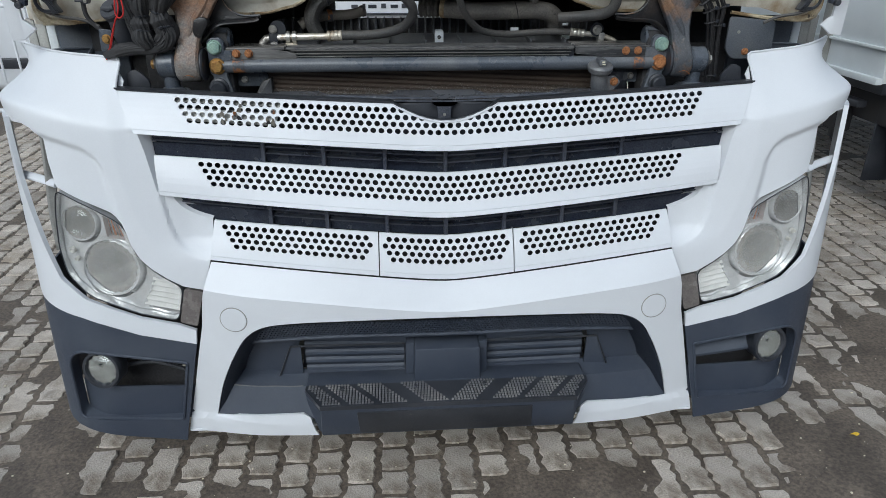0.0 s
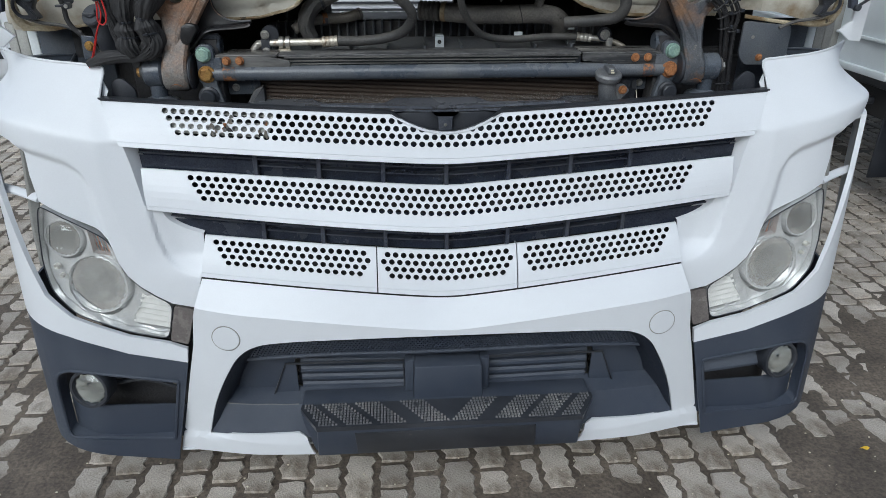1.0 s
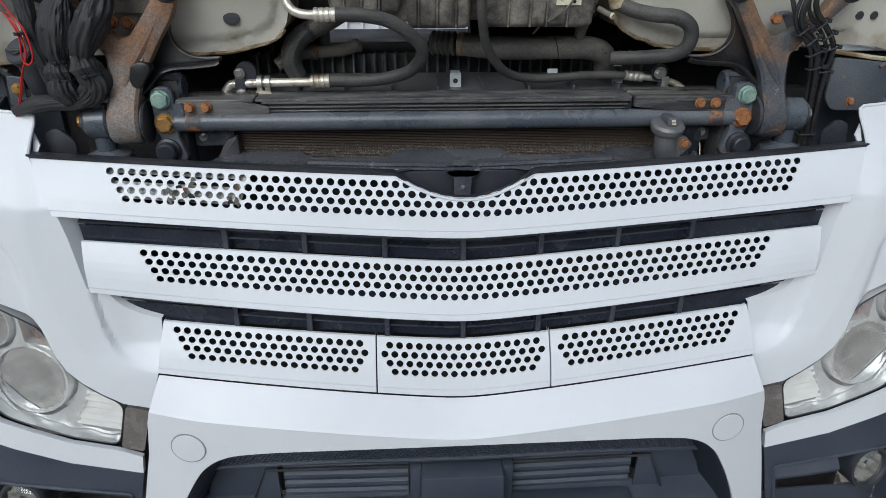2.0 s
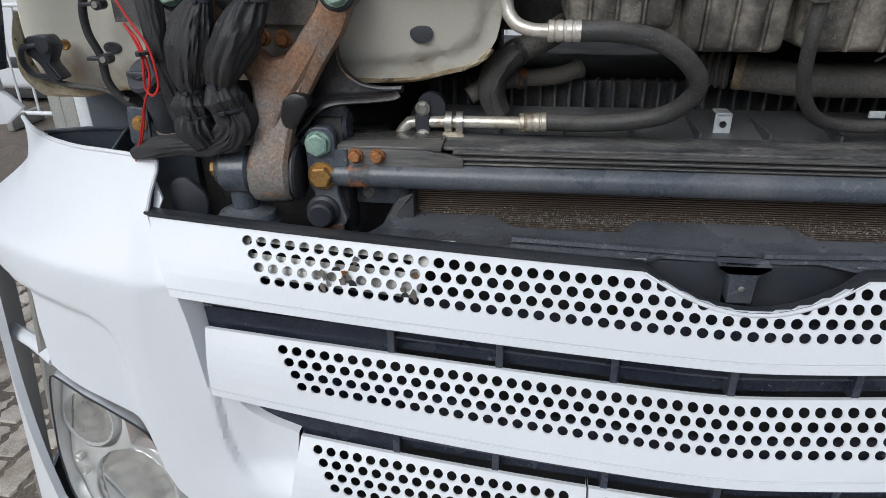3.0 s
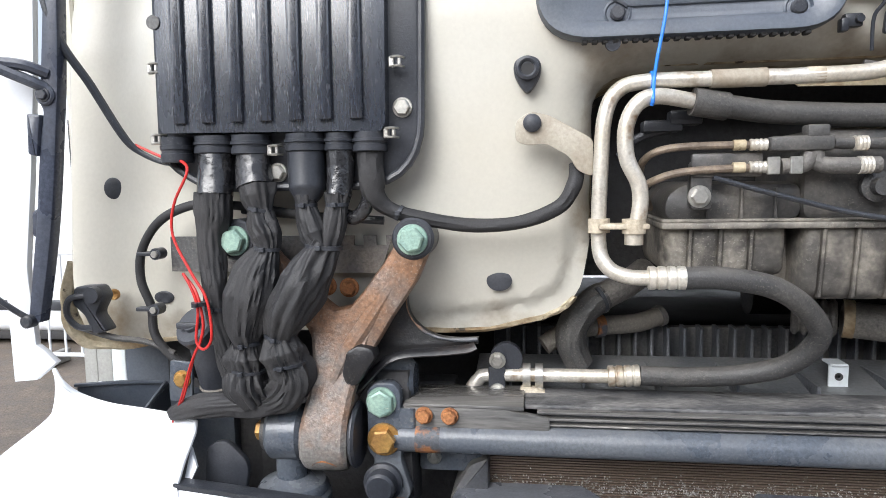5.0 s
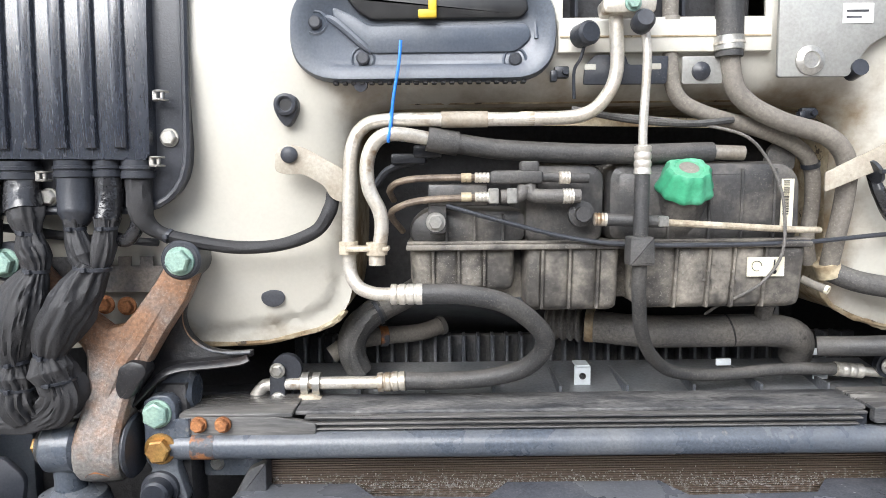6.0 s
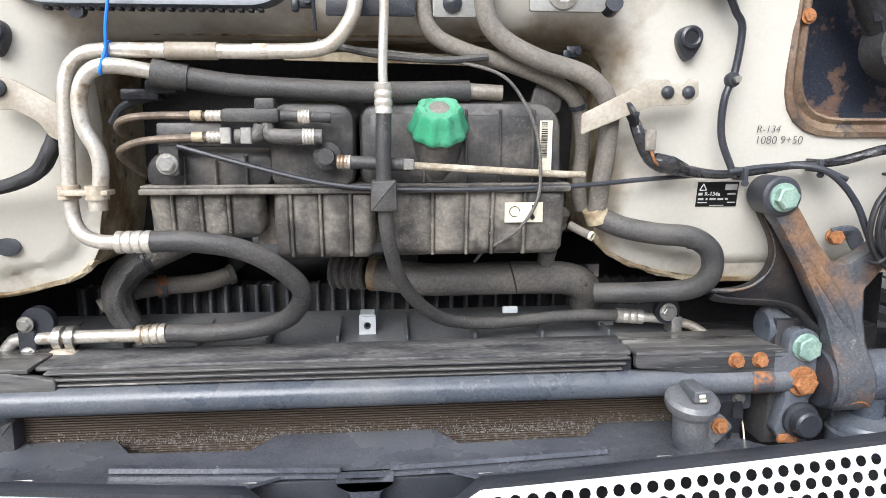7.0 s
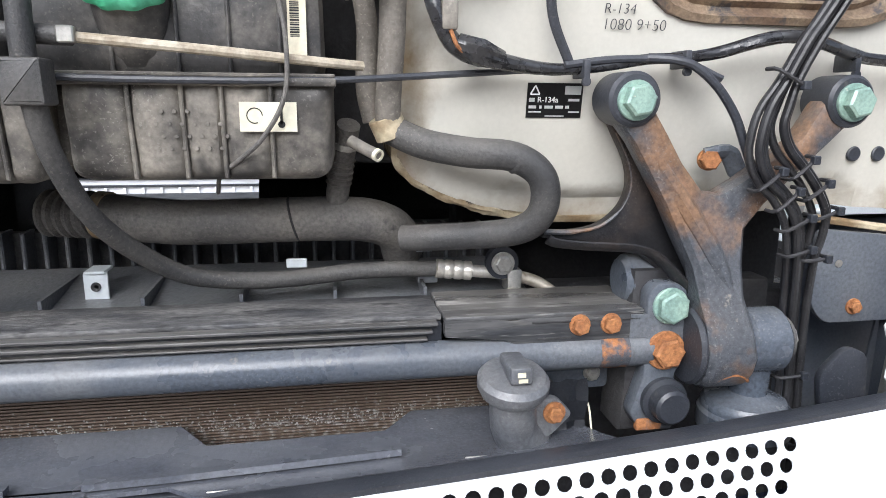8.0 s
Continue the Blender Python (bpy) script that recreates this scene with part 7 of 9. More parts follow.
t = pipe("drain_hose", "brown dusty drain hose with a rusty clamp", [(-0.375, 0.255, 1.245), (-0.345, 0.265, 1.262), (-0.301, 0.280, 1.268), (-0.243, 0.300, 1.269), (-0.205, 0.320, 1.277)], 0.0135, GREYHOSE)
clamp(t, (-0.304, 0.279, 1.268), (-0.292, 0.283, 1.268), 0.0165, RUSTPATCH)
clamp(t, (-0.212, 0.316, 1.275), (-0.205, 0.320, 1.277), 0.0155, WORNHOSE)

for pts, nm in (([(-0.150, 0.068, 1.507), (-0.224, 0.070, 1.507), (-0.256, 0.075, 1.503), (-0.269, 0.090, 1.493), (-0.267, 0.125, 1.480)], 1), ([(-0.150, 0.068, 1.484), (-0.225, 0.070, 1.481), (-0.257, 0.075, 1.473), (-0.268, 0.090, 1.462), (-0.256, 0.125, 1.440)], 2)):
    t = pipe("vent_line", "thin brown vent line with silver end pieces", pts, 0.0042, VENTBROWN, "vent line", 10, group="vent lines")
    z = pts[0][2]
    crimp(t, (-0.166, 0.068, z), (-0.148, 0.068, z), 0.0062)
    part("coupling", rod((-0.182, 0.068, z), (-0.170, 0.068, z), 0.0056, 12), GRIMY, t)
t = thing("vent_valve", "black plastic vent valve with short hoses", "valve")
part("body", join(box(-0.148, -0.085, 0.058, 0.078, 1.499, 1.515, 0.005), rod((-0.085, 0.068, 1.507), (-0.030, 0.070, 1.505), 0.0062, 14), box(-0.112, -0.090, 0.060, 0.080, 1.512, 1.526, 0.003)), RUBBER, t)
crimp(t, (-0.066, 0.068, 1.506), (-0.052, 0.068, 1.506), 0.0080)
part("elbow", tube([(-0.135, 0.068, 1.484), (-0.112, 0.068, 1.486), (-0.106, 0.068, 1.497)], 0.0085, 12), WORNHOSE, t)
part("elbow", tube([(-0.101, 0.070, 1.500), (-0.098, 0.068, 1.487), (-0.080, 0.066, 1.484), (-0.040, 0.068, 1.484)], 0.0085, 12), WORNHOSE, t)
crimp(t, (-0.062, 0.066, 1.484), (-0.048, 0.067, 1.484), 0.0092)
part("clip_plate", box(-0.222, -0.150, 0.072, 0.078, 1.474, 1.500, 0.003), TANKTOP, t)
for x in (-0.150, -0.128):
    part("wire_clip", box(x, x + 0.012, 0.058, 0.064, 1.476, 1.494, 0.001, 1), STEEL, t, "bright wire clip")
t = pipe("overflow_line", "cream plastic overflow line across the tank", [(0.055, 0.060, 1.452), (0.153, 0.073, 1.445), (0.235, 0.094, 1.439), (0.273, 0.112, 1.437)], 0.0042, DIRTYLINE, "overflow line", 10)
part("sleeve", rod((-0.020, 0.066, 1.456), (0.058, 0.060, 1.4525), 0.0075, 14), RUBBER, t)
crimp(t, (-0.024, 0.066, 1.456), (-0.008, 0.065, 1.4555), 0.0082)
part("stub", lathe([(0.016, 0), (0.016, 0.006), (0.009, 0.008), (0.009, 0.02)], (-0.036, 0.084, 1.462), (0, -1, 0), 18), RUBBER, t)
part("clip", box(0.050, 0.062, 0.052, 0.060, 1.447, 1.459, 0.001, 1), STEEL, t)
pipe("tank_cable", "thin black cable in a corrugated sleeve across the tank", [(-0.200, 0.072, 1.474), (-0.132, 0.074, 1.454), (-0.050, 0.076, 1.433), (0.020, 0.078, 1.4245), (0.121, 0.079, 1.4225), (0.242, 0.088, 1.424), (0.350, 0.105, 1.431), (0.451, 0.105, 1.438)], 0.0030, BLACK, "cable", 8)
pipe("sensor_cable", "thin dusty grey sensor cable across the tank", [(-0.03, 0.105, 1.586), (0.05, 0.095, 1.578), (0.12, 0.090, 1.567), (0.165, 0.085, 1.553), (0.19, 0.082, 1.525), (0.205, 0.078, 1.49), (0.211, 0.077, 1.45), (0.208, 0.076, 1.41), (0.19, 0.080, 1.378), (0.168, 0.092, 1.358), (0.150, 0.110, 1.344), (0.142, 0.140, 1.325)], 0.0020, WORNHOSE, "cable", 8)
pipe("black_cable", "black cable tucked under the cab seam", [(-0.045, 0.10, 1.590), (0.03, 0.092, 1.575), (0.10, 0.090, 1.570), (0.15, 0.090, 1.574)], 0.0042, RUBBER, "cable", 8)
t = thing("wiring_plug", "black wiring plug behind the pipes", "plug")
part("plug", join(box(-0.268, -0.225, 0.100, 0.125, 1.525, 1.538, 0.003), box(-0.240, -0.205, 0.098, 0.120, 1.532, 1.548, 0.003), tube([(-0.225, 0.11, 1.532), (-0.27, 0.12, 1.52), (-0.29, 0.13, 1.50)], 0.005, 8)), BLACK, t)
t = pipe("tank_outlet", "short ribbed grey hose below the tank", [(0.262, 0.170, 1.385), (0.258, 0.185, 1.362), (0.254, 0.200, 1.338), (0.248, 0.205, 1.300)], [0.0115, 0.0115, 0.0125, 0.0115], WORNHOSE, seg=16)
for k in range(5):
    part("hose_rib", lathe([(0.0115, -0.0015), (0.0138, 0), (0.0115, 0.0015)], (0.2555 - 0.0010 * k, 0.194 + 0.002 * k, 1.350 - 0.006 * k), (-0.1, 0.25, -1), 18), WORNHOSE, t, "moulded hose rib")
part("clip_ring", lathe([(0.0118, -0.003), (0.0132, -0.003), (0.0132, 0.003), (0.0118, 0.003)], (0.259, 0.182, 1.366), (-0.1, 0.4, -1), 18), STEEL, t, "steel hose clip")
# overflow spout
t = pipe("drain_spout", "short grey plastic drain spout", [(0.262, 0.13, 1.372), (0.275, 0.12, 1.365), (0.286, 0.11, 1.360)], 0.0055, TANK, "spout", 12)
part("mouth", lathe([(0.0058, 0), (0.0058, 0.004), (0.0036, 0.004), (0.0036, 0.0)], (0.284, 0.112, 1.361), (0.6, -0.7, -0.3), 14), PAPER, t)

# brackets on the wall
t = thing("pipe_bracket", "pale steel pipe bracket bolted to the wall", "bracket")
part("arm", prism(rounded([(-0.408, 1.518), (-0.407, 1.540), (-0.390, 1.550), (-0.370, 1.545), (-0.323, 1.518), (-0.323, 1.477), (-0.340, 1.484), (-0.349, 1.500), (-0.374, 1.514), (-0.396, 1.513)], 0.006, 3), 0.082, 0.086, 0.001), BEIGE, t)
part("bolt", lathe([(0.010, 0), (0.010, 0.004), (0.007, 0.007), (0.003, 0.008)], (-0.389, 0.082, 1.537), (0, -1, 0), 18), BLACK, t)
t = thing("hose_bracket", "stained beige steel hose bracket with two black bolts", "bracket")
part("arm", prism(rounded([(0.258, 1.509), (0.258, 1.485), (0.300, 1.502), (0.340, 1.518), (0.386, 1.520), (0.398, 1.530), (0.396, 1.548), (0.384, 1.550), (0.380, 1.544), (0.364, 1.543), (0.360, 1.549), (0.339, 1.548)], 0.003, 2), 0.077, 0.081, 0.001), BEIGE, t)
for x in (0.359, 0.384):
    part("bolt", lathe([(0.0075, 0), (0.0075, 0.003), (0.005, 0.006), (0.003, 0.007)], (x, 0.077, 1.534), (0, -1, 0), 16), BLACK, t)
wrap_tie(t, (0.318, 0.079, 1.509), (0.8, 0, 0.35), 0.014, 0.004)
t = thing("black_bracket", "black slotted bracket under the vent", "bracket")
part("plate", join(prism(rounded([(-0.034, 1.617), (0.066, 1.617), (0.068, 1.650), (0.044, 1.650), (0.040, 1.640), (0.020, 1.640), (0.016, 1.652), (-0.020, 1.652), (-0.032, 1.640)], 0.003, 2), 0.084, 0.090, 0.001)), BLACK, t)
for x in (-0.026, 0.052):
    part("slot", box(x - 0.007, x + 0.007, 0.083, 0.0845, 1.634, 1.641, 0.001, 1), CREAM, t)
part("cap", lathe([(0.014, -0.012), (0.014, 0.010), (0.011, 0.014)], (-0.036, 0.066, 1.672), (0.3, -1, 0), 18), BLACK, t)
part("wire", tube([(-0.036, 0.07, 1.66), (-0.040, 0.074, 1.645), (-0.046, 0.080, 1.632), (-0.045, 0.084, 1.60)], 0.002, 8), BLACK, t)
t = thing("pipe_block", "aluminium clamp block joining two pipes", "clamp block")
part("block", prism(rounded([(-0.020, 1.690), (0.038, 1.690), (0.040, 1.706), (0.030, 1.714), (-0.012, 1.714), (-0.022, 1.704)], 0.005), 0.040, 0.072, 0.003), ALU, t)
part("bolt", hex_bolt((0.012, 0.040, 1.700), (0, -1, 0), 0.007, 0.008), GREENBOLT, t, "green hexagon bolt")
t = thing("small_plate", "small grey plate with a black screw", "plate")
part("plate", prism(rounded([(0.086, 1.617), (0.135, 1.617), (0.135, 1.650), (0.086, 1.650)], 0.003), 0.088, 0.092, 0.0008), GREYPLATE, t)
part("screw", lathe([(0.011, 0), (0.011, 0.003), (0.005, 0.007), (0.002, 0.008)], (0.108, 0.088, 1.632), (0, -1, 0), 16), BLACK, t)
for x, z in ((-0.058, 1.634), (0.258, 1.584)):
    t = thing("wall_clip", "small black plastic clip on the wall", "clip", "wall clips")
    q = wall_fn(x, z)
    part("clip", join(box(x - 0.009, x + 0.009, q.y - 0.012, q.y, z - 0.007, z + 0.007, 0.002), box(x - 0.014, x - 0.006, q.y - 0.016, q.y - 0.004, z - 0.012, z + 0.002, 0.002), rod((x + 0.004, q.y - 0.018, z), (x + 0.004, q.y - 0.01, z), 0.004, 10)), BLACK, t)
t = thing("grey_plate", "grey galvanised mounting plate with a white label", "mounting plate")
part("plate", prism(rounded([(0.194, 1.80), (0.194, 1.622), (0.278, 1.622), (0.288, 1.638), (0.300, 1.656), (0.352, 1.690), (0.38, 1.80)], 0.004, 3), 0.074, 0.080, 0.001), GREYPLATE, t)
part("label", box(0.268, 0.304, 0.0730, 0.0738, 1.683, 1.706, 0), WHITEPAPER, t, "white label with unreadable print")
part("label_bars", join(box(0.272, 0.298, 0.0724, 0.0729, 1.696, 1.6985, 0), box(0.272, 0.290, 0.0724, 0.0729, 1.689, 1.6912, 0)), PENCIL, t)
part("screw", lathe([(0.017, 0), (0.017, 0.003), (0.010, 0.006), (0.009, 0.004), (0.003, 0.004)], (0.231, 0.074, 1.641), (0, -1, 0), 24), STEEL, t, "large zinc screw")
part("plug", rod((0.290, 0.09, 1.628), (0.290, 0.07, 1.632), 0.010, 14), BLACK, t)
t = thing("wire_connector", "black and yellow wiring connector with hanging cable", "connector")
part("shell", join(box(0.362, 0.398, 0.060, 0.085, 1.664, 1.696, 0.003), box(0.395, 0.432, 0.056, 0.088, 1.665, 1.692, 0.003), box(0.408, 0.432, 0.058, 0.084, 1.640, 1.672, 0.003)), BLACK, t)
part("lock", join(box(0.374, 0.412, 0.052, 0.060, 1.662, 1.668, 0.001), box(0.378, 0.384, 0.052, 0.060, 1.664, 1.690, 0.001)), YELLOW, t, "yellow locking tab")
for k in range(4):
    part("wire", tube([(0.362, 0.070, 1.668 + k * 0.006), (0.345, 0.072, 1.670 + k * 0.004), (0.325, 0.074, 1.690 + k * 0.006)], 0.0016, 6), (BLUE, BLACK, GREYHOSE, BLACK)[k], t)
part("cable", tube([(0.424, 0.072, 1.642), (0.436, 0.078, 1.625), (0.447, 0.082, 1.607), (0.444, 0.086, 1.560), (0.433, 0.086, 1.525), (0.437, 0.094, 1.482), (0.458, 0.102, 1.440)], 0.0045, 10), BLACK, t)
part("grommet", lathe([(0.008, -0.005), (0.0095, 0), (0.008, 0.005), (0.004, 0.006)], (0.440, 0.084, 1.549), (0.2, -1, 0), 16), BLACK, t)
part("grommet_pin", rod((0.441, 0.076, 1.549), (0.441, 0.070, 1.549), 0.004, 10), STEEL, t)

# ---- right-hand fuse bay and cables ----
t = thing("electric_bay", "round-cornered opening in the wall with dark equipment", "equipment bay")
def bay_loop(f, y):
    return [Vector((0.668 + (x - 0.668) * f, wall_y(z) + y, 1.642 + (z - 1.642) * f)) for x, z in big_hole]


rim = bmesh.new()
loops = [[rim.verts.new(q) for q in bay_loop(f, y)] for f, y in ((1.02, 0.003), (1.015, -0.008), (0.975, -0.011), (0.945, -0.004), (0.915, -0.001), (0.885, -0.007), (0.865, -0.005), (0.86, 0.012))]
for ia, ib in zip(loops, loops[1:]):
    for i in range(len(ia)):
        j = (i + 1) % len(ia)
        rim.faces.new((ia[i], ia[j], ib[j], ib[i]))
part("rusty_rim", rim, BAYRUST, t, "rust-brown pressed rim")
inner = bmesh.new()
ia = [inner.verts.new(q) for q in bay_loop(0.862, 0.006)]
ib = [inner.verts.new((0.668 + (x - 0.668) * 0.80, 0.165, 1.642 + (z - 1.642) * 0.80)) for x, z in big_hole]
for i in range(len(ia)):
    j = (i + 1) % len(ia)
    inner.faces.new((ia[i], ia[j], ib[j], ib[i]))
inner.faces.new(ib)
part("pan", inner, PANBLUE, t, "blue-black steel pan with rust spots")
part("motor", join(rod((0.60, 0.08, 1.68), (0.66, 0.10, 1.60), 0.034, 20, chamfer=0.006), box(0.57, 0.63, 0.06, 0.12, 1.66, 1.74, 0.006), rod((0.655, 0.07, 1.59), (0.655, 0.12, 1.59), 0.04, 22, chamfer=0.005)), BLACKSHADE, t)
part("blower_wheel", lathe([(0.012, -0.012), (0.038, -0.010), (0.042, 0.0), (0.040, 0.016), (0.034, 0.020), (0.016, 0.020), (0.013, 0.026), (0.002, 0.026)], (0.690, 0.125, 1.595), (-0.1, -1, 0.1), 96, 24, 0.035), BLACK, t, "ribbed black blower wheel")
part("motor_label", box(0.590, 0.612, 0.056, 0.0585, 1.665, 1.69, 0.001, 1), PAPER, t)
for k, (x, z) in enumerate(((0.585, 1.62), (0.60, 1.60), (0.69, 1.62))):
    part("pipe", tube([(x, 0.10, z + 0.16), (x + 0.01, 0.075, z + 0.05), (x + 0.03, 0.08, z)], 0.010, 10), BLACK, t)
part("screw", hex_bolt((0.538, 0.10, 1.625), (0, -1, 0), 0.007, 0.005), RUST, t)

har = thing("cable_bundle", "bundle of black cables with ties beside the hinge", "cable bundle")
near_run = [(0.760, 0.030, 1.66), (0.679, 0.056, 1.497), (0.659, 0.058, 1.464), (0.643, 0.060, 1.430), (0.629, 0.060, 1.405), (0.623, 0.060, 1.380), (0.624, 0.060, 1.360), (0.634, 0.060, 1.341), (0.655, 0.062, 1.322), (0.672, 0.066, 1.299), (0.682, 0.072, 1.270), (0.692, 0.082, 1.231), (0.704, 0.095, 1.184), (0.712, 0.100, 1.131), (0.716, 0.10, 1.05)]
far_run = [(0.768, 0.030, 1.66), (0.689, 0.058, 1.497), (0.670, 0.060, 1.464), (0.654, 0.062, 1.430), (0.646, 0.062, 1.405), (0.643, 0.062, 1.387), (0.651, 0.062, 1.368), (0.667, 0.062, 1.351), (0.686, 0.064, 1.330), (0.700, 0.066, 1.307), (0.703, 0.070, 1.285), (0.702, 0.075, 1.262), (0.708, 0.085, 1.225), (0.716, 0.095, 1.180), (0.722, 0.10, 1.131), (0.726, 0.10, 1.05)]
for run, spots in ((near_run, ((-0.0080, 0.0, 0.0037), (0.0, -0.004, 0.0040), (0.0080, 0.002, 0.0037))), (far_run, ((-0.005, 0.004, 0.0037), (0.003, -0.003, 0.0039), (0.010, 0.004, 0.0035)))):
    for dx, dy, r in spots:
        tight = [0.6, 0.6, 0.6, 0.7] + [1.0] * (len(run) - 4)
        part("cable", tube([(p[0] + dx * k, p[1] + dy, p[2] + 0.25 * dx * k) for p, k in zip(run, tight)], r, 10, 6), CABLE, har, "thin black cable")
for run, i, w in ((near_run, 3, 0.018), (near_run, 7, 0.016), (far_run, 7, 0.015), (near_run, 8, 0.016), (far_run, 8, 0.015), (near_run, 9, 0.016), (far_run, 9, 0.015), (near_run, 10, 0.014), (far_run, 11, 0.014), (near_run, 13, 0.016)):
    p = Vector(run[i])
    d = (Vector(run[i + 1]) - Vector(run[i - 1])).normalized()
    across = d.cross(Vector((0, 1, 0))).normalized()
    part("tie", tube([p - across * w + Vector((0, 0.005, 0)), p - across * w * 0.85 + Vector((0, -0.0095, 0)), p + across * w * 0.85 + Vector((0, -0.0095, 0)), p + across * w + Vector((0, 0.005, 0))], 0.0019, 6, 3), BLACKSHADE, har, "black cable tie")
    q = p + across * w * 0.75 + Vector((0, -0.0115, 0))
    part("tie_lock", box(q.x - 0.0035, q.x + 0.0035, q.y - 0.004, q.y + 0.003, q.z - 0.004, q.z + 0.004, 0.001, 1), BLACK, har)
t = thing("wall_harness", "taped black wiring harness along the cab wall", "harness")
part("harness", tube([(0.326, 0.098, 1.508), (0.334, 0.094, 1.486), (0.345, 0.092, 1.462), (0.360, 0.094, 1.450), (0.385, 0.096, 1.444), (0.421, 0.100, 1.438), (0.455, 0.102, 1.437), (0.495, 0.102, 1.441), (0.533, 0.102, 1.447), (0.566, 0.100, 1.449), (0.599, 0.096, 1.454), (0.633, 0.090, 1.464), (0.655, 0.086, 1.468), (0.679, 0.084, 1.467), (0.703, 0.088, 1.462), (0.735, 0.094, 1.455), (0.778, 0.098, 1.450), (0.95, 0.105, 1.445)],
                      [0.006, 0.0085, 0.0080, 0.0095, 0.0075, 0.0062, 0.0052, 0.0050, 0.0050, 0.0050, 0.0058, 0.0066, 0.0060, 0.0062, 0.0058, 0.0055, 0.0055, 0.0055], 20, 8, fold=0.09, seed=6), TAPE, t)
part("taped_joint", tube([(0.352, 0.090, 1.456), (0.372, 0.088, 1.449), (0.392, 0.090, 1.443)], [0.0085, 0.0110, 0.0080], 24, 10, fold=0.16, seed=8), TAPE, t, "bulging taped joint")
part("branch", tube([(0.530, 0.098, 1.448), (0.552, 0.088, 1.446), (0.570, 0.084, 1.440), (0.591, 0.080, 1.422), (0.608, 0.076, 1.397), (0.618, 0.072, 1.371), (0.627, 0.068, 1.348), (0.642, 0.066, 1.329)], 0.0042, 10), BLACK, t)
part("second_cable", tube([(0.451, 0.097, 1.440), (0.50, 0.098, 1.446), (0.56, 0.096, 1.4455), (0.60, 0.09, 1.43)], 0.0035, 8), BLACK, t)
for x, z in ((0.470, 1.437), (0.566, 1.447), (0.372, 1.452), (0.740, 1.447)):
    part("clip", join(box(x - 0.003, x + 0.003, 0.090, 0.12, z - 0.008, z + 0.008, 0.001), rod((x, 0.094, z - 0.011), (x, 0.090, z - 0.011), 0.004, 10)), BLACK, t, "black harness clip")
part("plug", box(0.338, 0.352, 0.082, 0.098, 1.466, 1.492, 0.003), GREYHOSE, t, "grey plug with orange wires")
part("plug_wires", tube([(0.345, 0.082, 1.466), (0.352, 0.082, 1.452), (0.365, 0.088, 1.445)], 0.0018, 8), RUST, t)
t = thing("cable_stay", "small dark bracket with a rusty bolt on the wall", "bracket")
part("stay", tube([(0.606, 0.118, 1.358), (0.626, 0.112, 1.362), (0.634, 0.112, 1.352), (0.642, 0.112, 1.340), (0.664, 0.118, 1.338)], 0.006, 8, 4, flat=1.6), BEAM, t)
part("rusty_bolt", hex_bolt((0.612, 0.120, 1.354), (-0.3, -1, 0), 0.010, 0.014, 1.1), RUST, t, "rusty bolt")

# ---- labels and handwriting on the wall ----
lab = thing("refrigerant_label", "black refrigerant label with white print on the wall", "label")


def on_wall(u, v, lift=0.0):
    return Vector((u, wall_fn(u, v).y - 0.0012 - lift, v))


def flat_patch(u0, u1, v0, v1, lift):
    b = bmesh.new()
    b.faces.new([b.verts.new(on_wall(u, v, lift)) for u, v in ((u0, v0), (u1, v0), (u1, v1), (u0, v1))])
    bmesh.ops.solidify(b, geom=b.faces[:], thickness=0.0003)
    return b


part("label_field", flat_patch(0.4265, 0.481, 1.3935, 1.4255, 0.0), INK, lab)
part("print_bars", join(flat_patch(0.463, 0.479, 1.4150, 1.4230, 0.0008), flat_patch(0.467, 0.478, 1.4088, 1.4112, 0.0008), flat_patch(0.4285, 0.434, 1.4082, 1.4118, 0.0008),
                        flat_patch(0.4285, 0.436, 1.4020, 1.4048, 0.0008), flat_patch(0.439, 0.4415, 1.4020, 1.4048, 0.0008), flat_patch(0.444, 0.4525, 1.4020, 1.4048, 0.0008), flat_patch(0.4545, 0.4625, 1.4020, 1.4048, 0.0008), flat_patch(0.4645, 0.4685, 1.4020, 1.4048, 0.0008),
                        flat_patch(0.4285, 0.441, 1.3982, 1.3996, 0.0008), flat_patch(0.468, 0.479, 1.3982, 1.3996, 0.0008), flat_patch(0.445, 0.464, 1.3946, 1.3956, 0.0008)), WHITEPAPER, lab, "white print bars")
tri = bmesh.new()
for a, b in (((0.4295, 1.4150), (0.4385, 1.4150)), ((0.4385, 1.4150), (0.434, 1.4230)), ((0.434, 1.4230), (0.4295, 1.4150))):
    p0, p1 = on_wall(*a, 0.0008), on_wall(*b, 0.0008)
    d = (p1 - p0).normalized().cross(Vector((0, 1, 0))) * 0.0007
    tri.faces.new([tri.verts.new(v) for v in (p0 - d, p1 - d, p1 + d, p0 + d)])
part("warning_triangle", tri, WHITEPAPER, lab)


def writing(text, x, z, size, material, parent, y, thick=0.0, shear=0.0):
    cu = bpy.data.curves.new("writing", "FONT")
    cu.body, cu.size, cu.extrude, cu.offset, cu.shear = text, size, 0.0002, thick, shear
    ob = new("writing", cu)
    ob.matrix_basis = pose(x, y, z, 90 + 8.5, 0, 0)
    cu.materials.append(material)
    dg = bpy.context.evaluated_depsgraph_get()
    me = bpy.data.meshes.new_from_object(ob.evaluated_get(dg))
    m = ob.matrix_basis.copy()
    bpy.data.objects.remove(ob)
    me.transform(m)
    o = new("writing", me)
    o.parent = parent
    return o


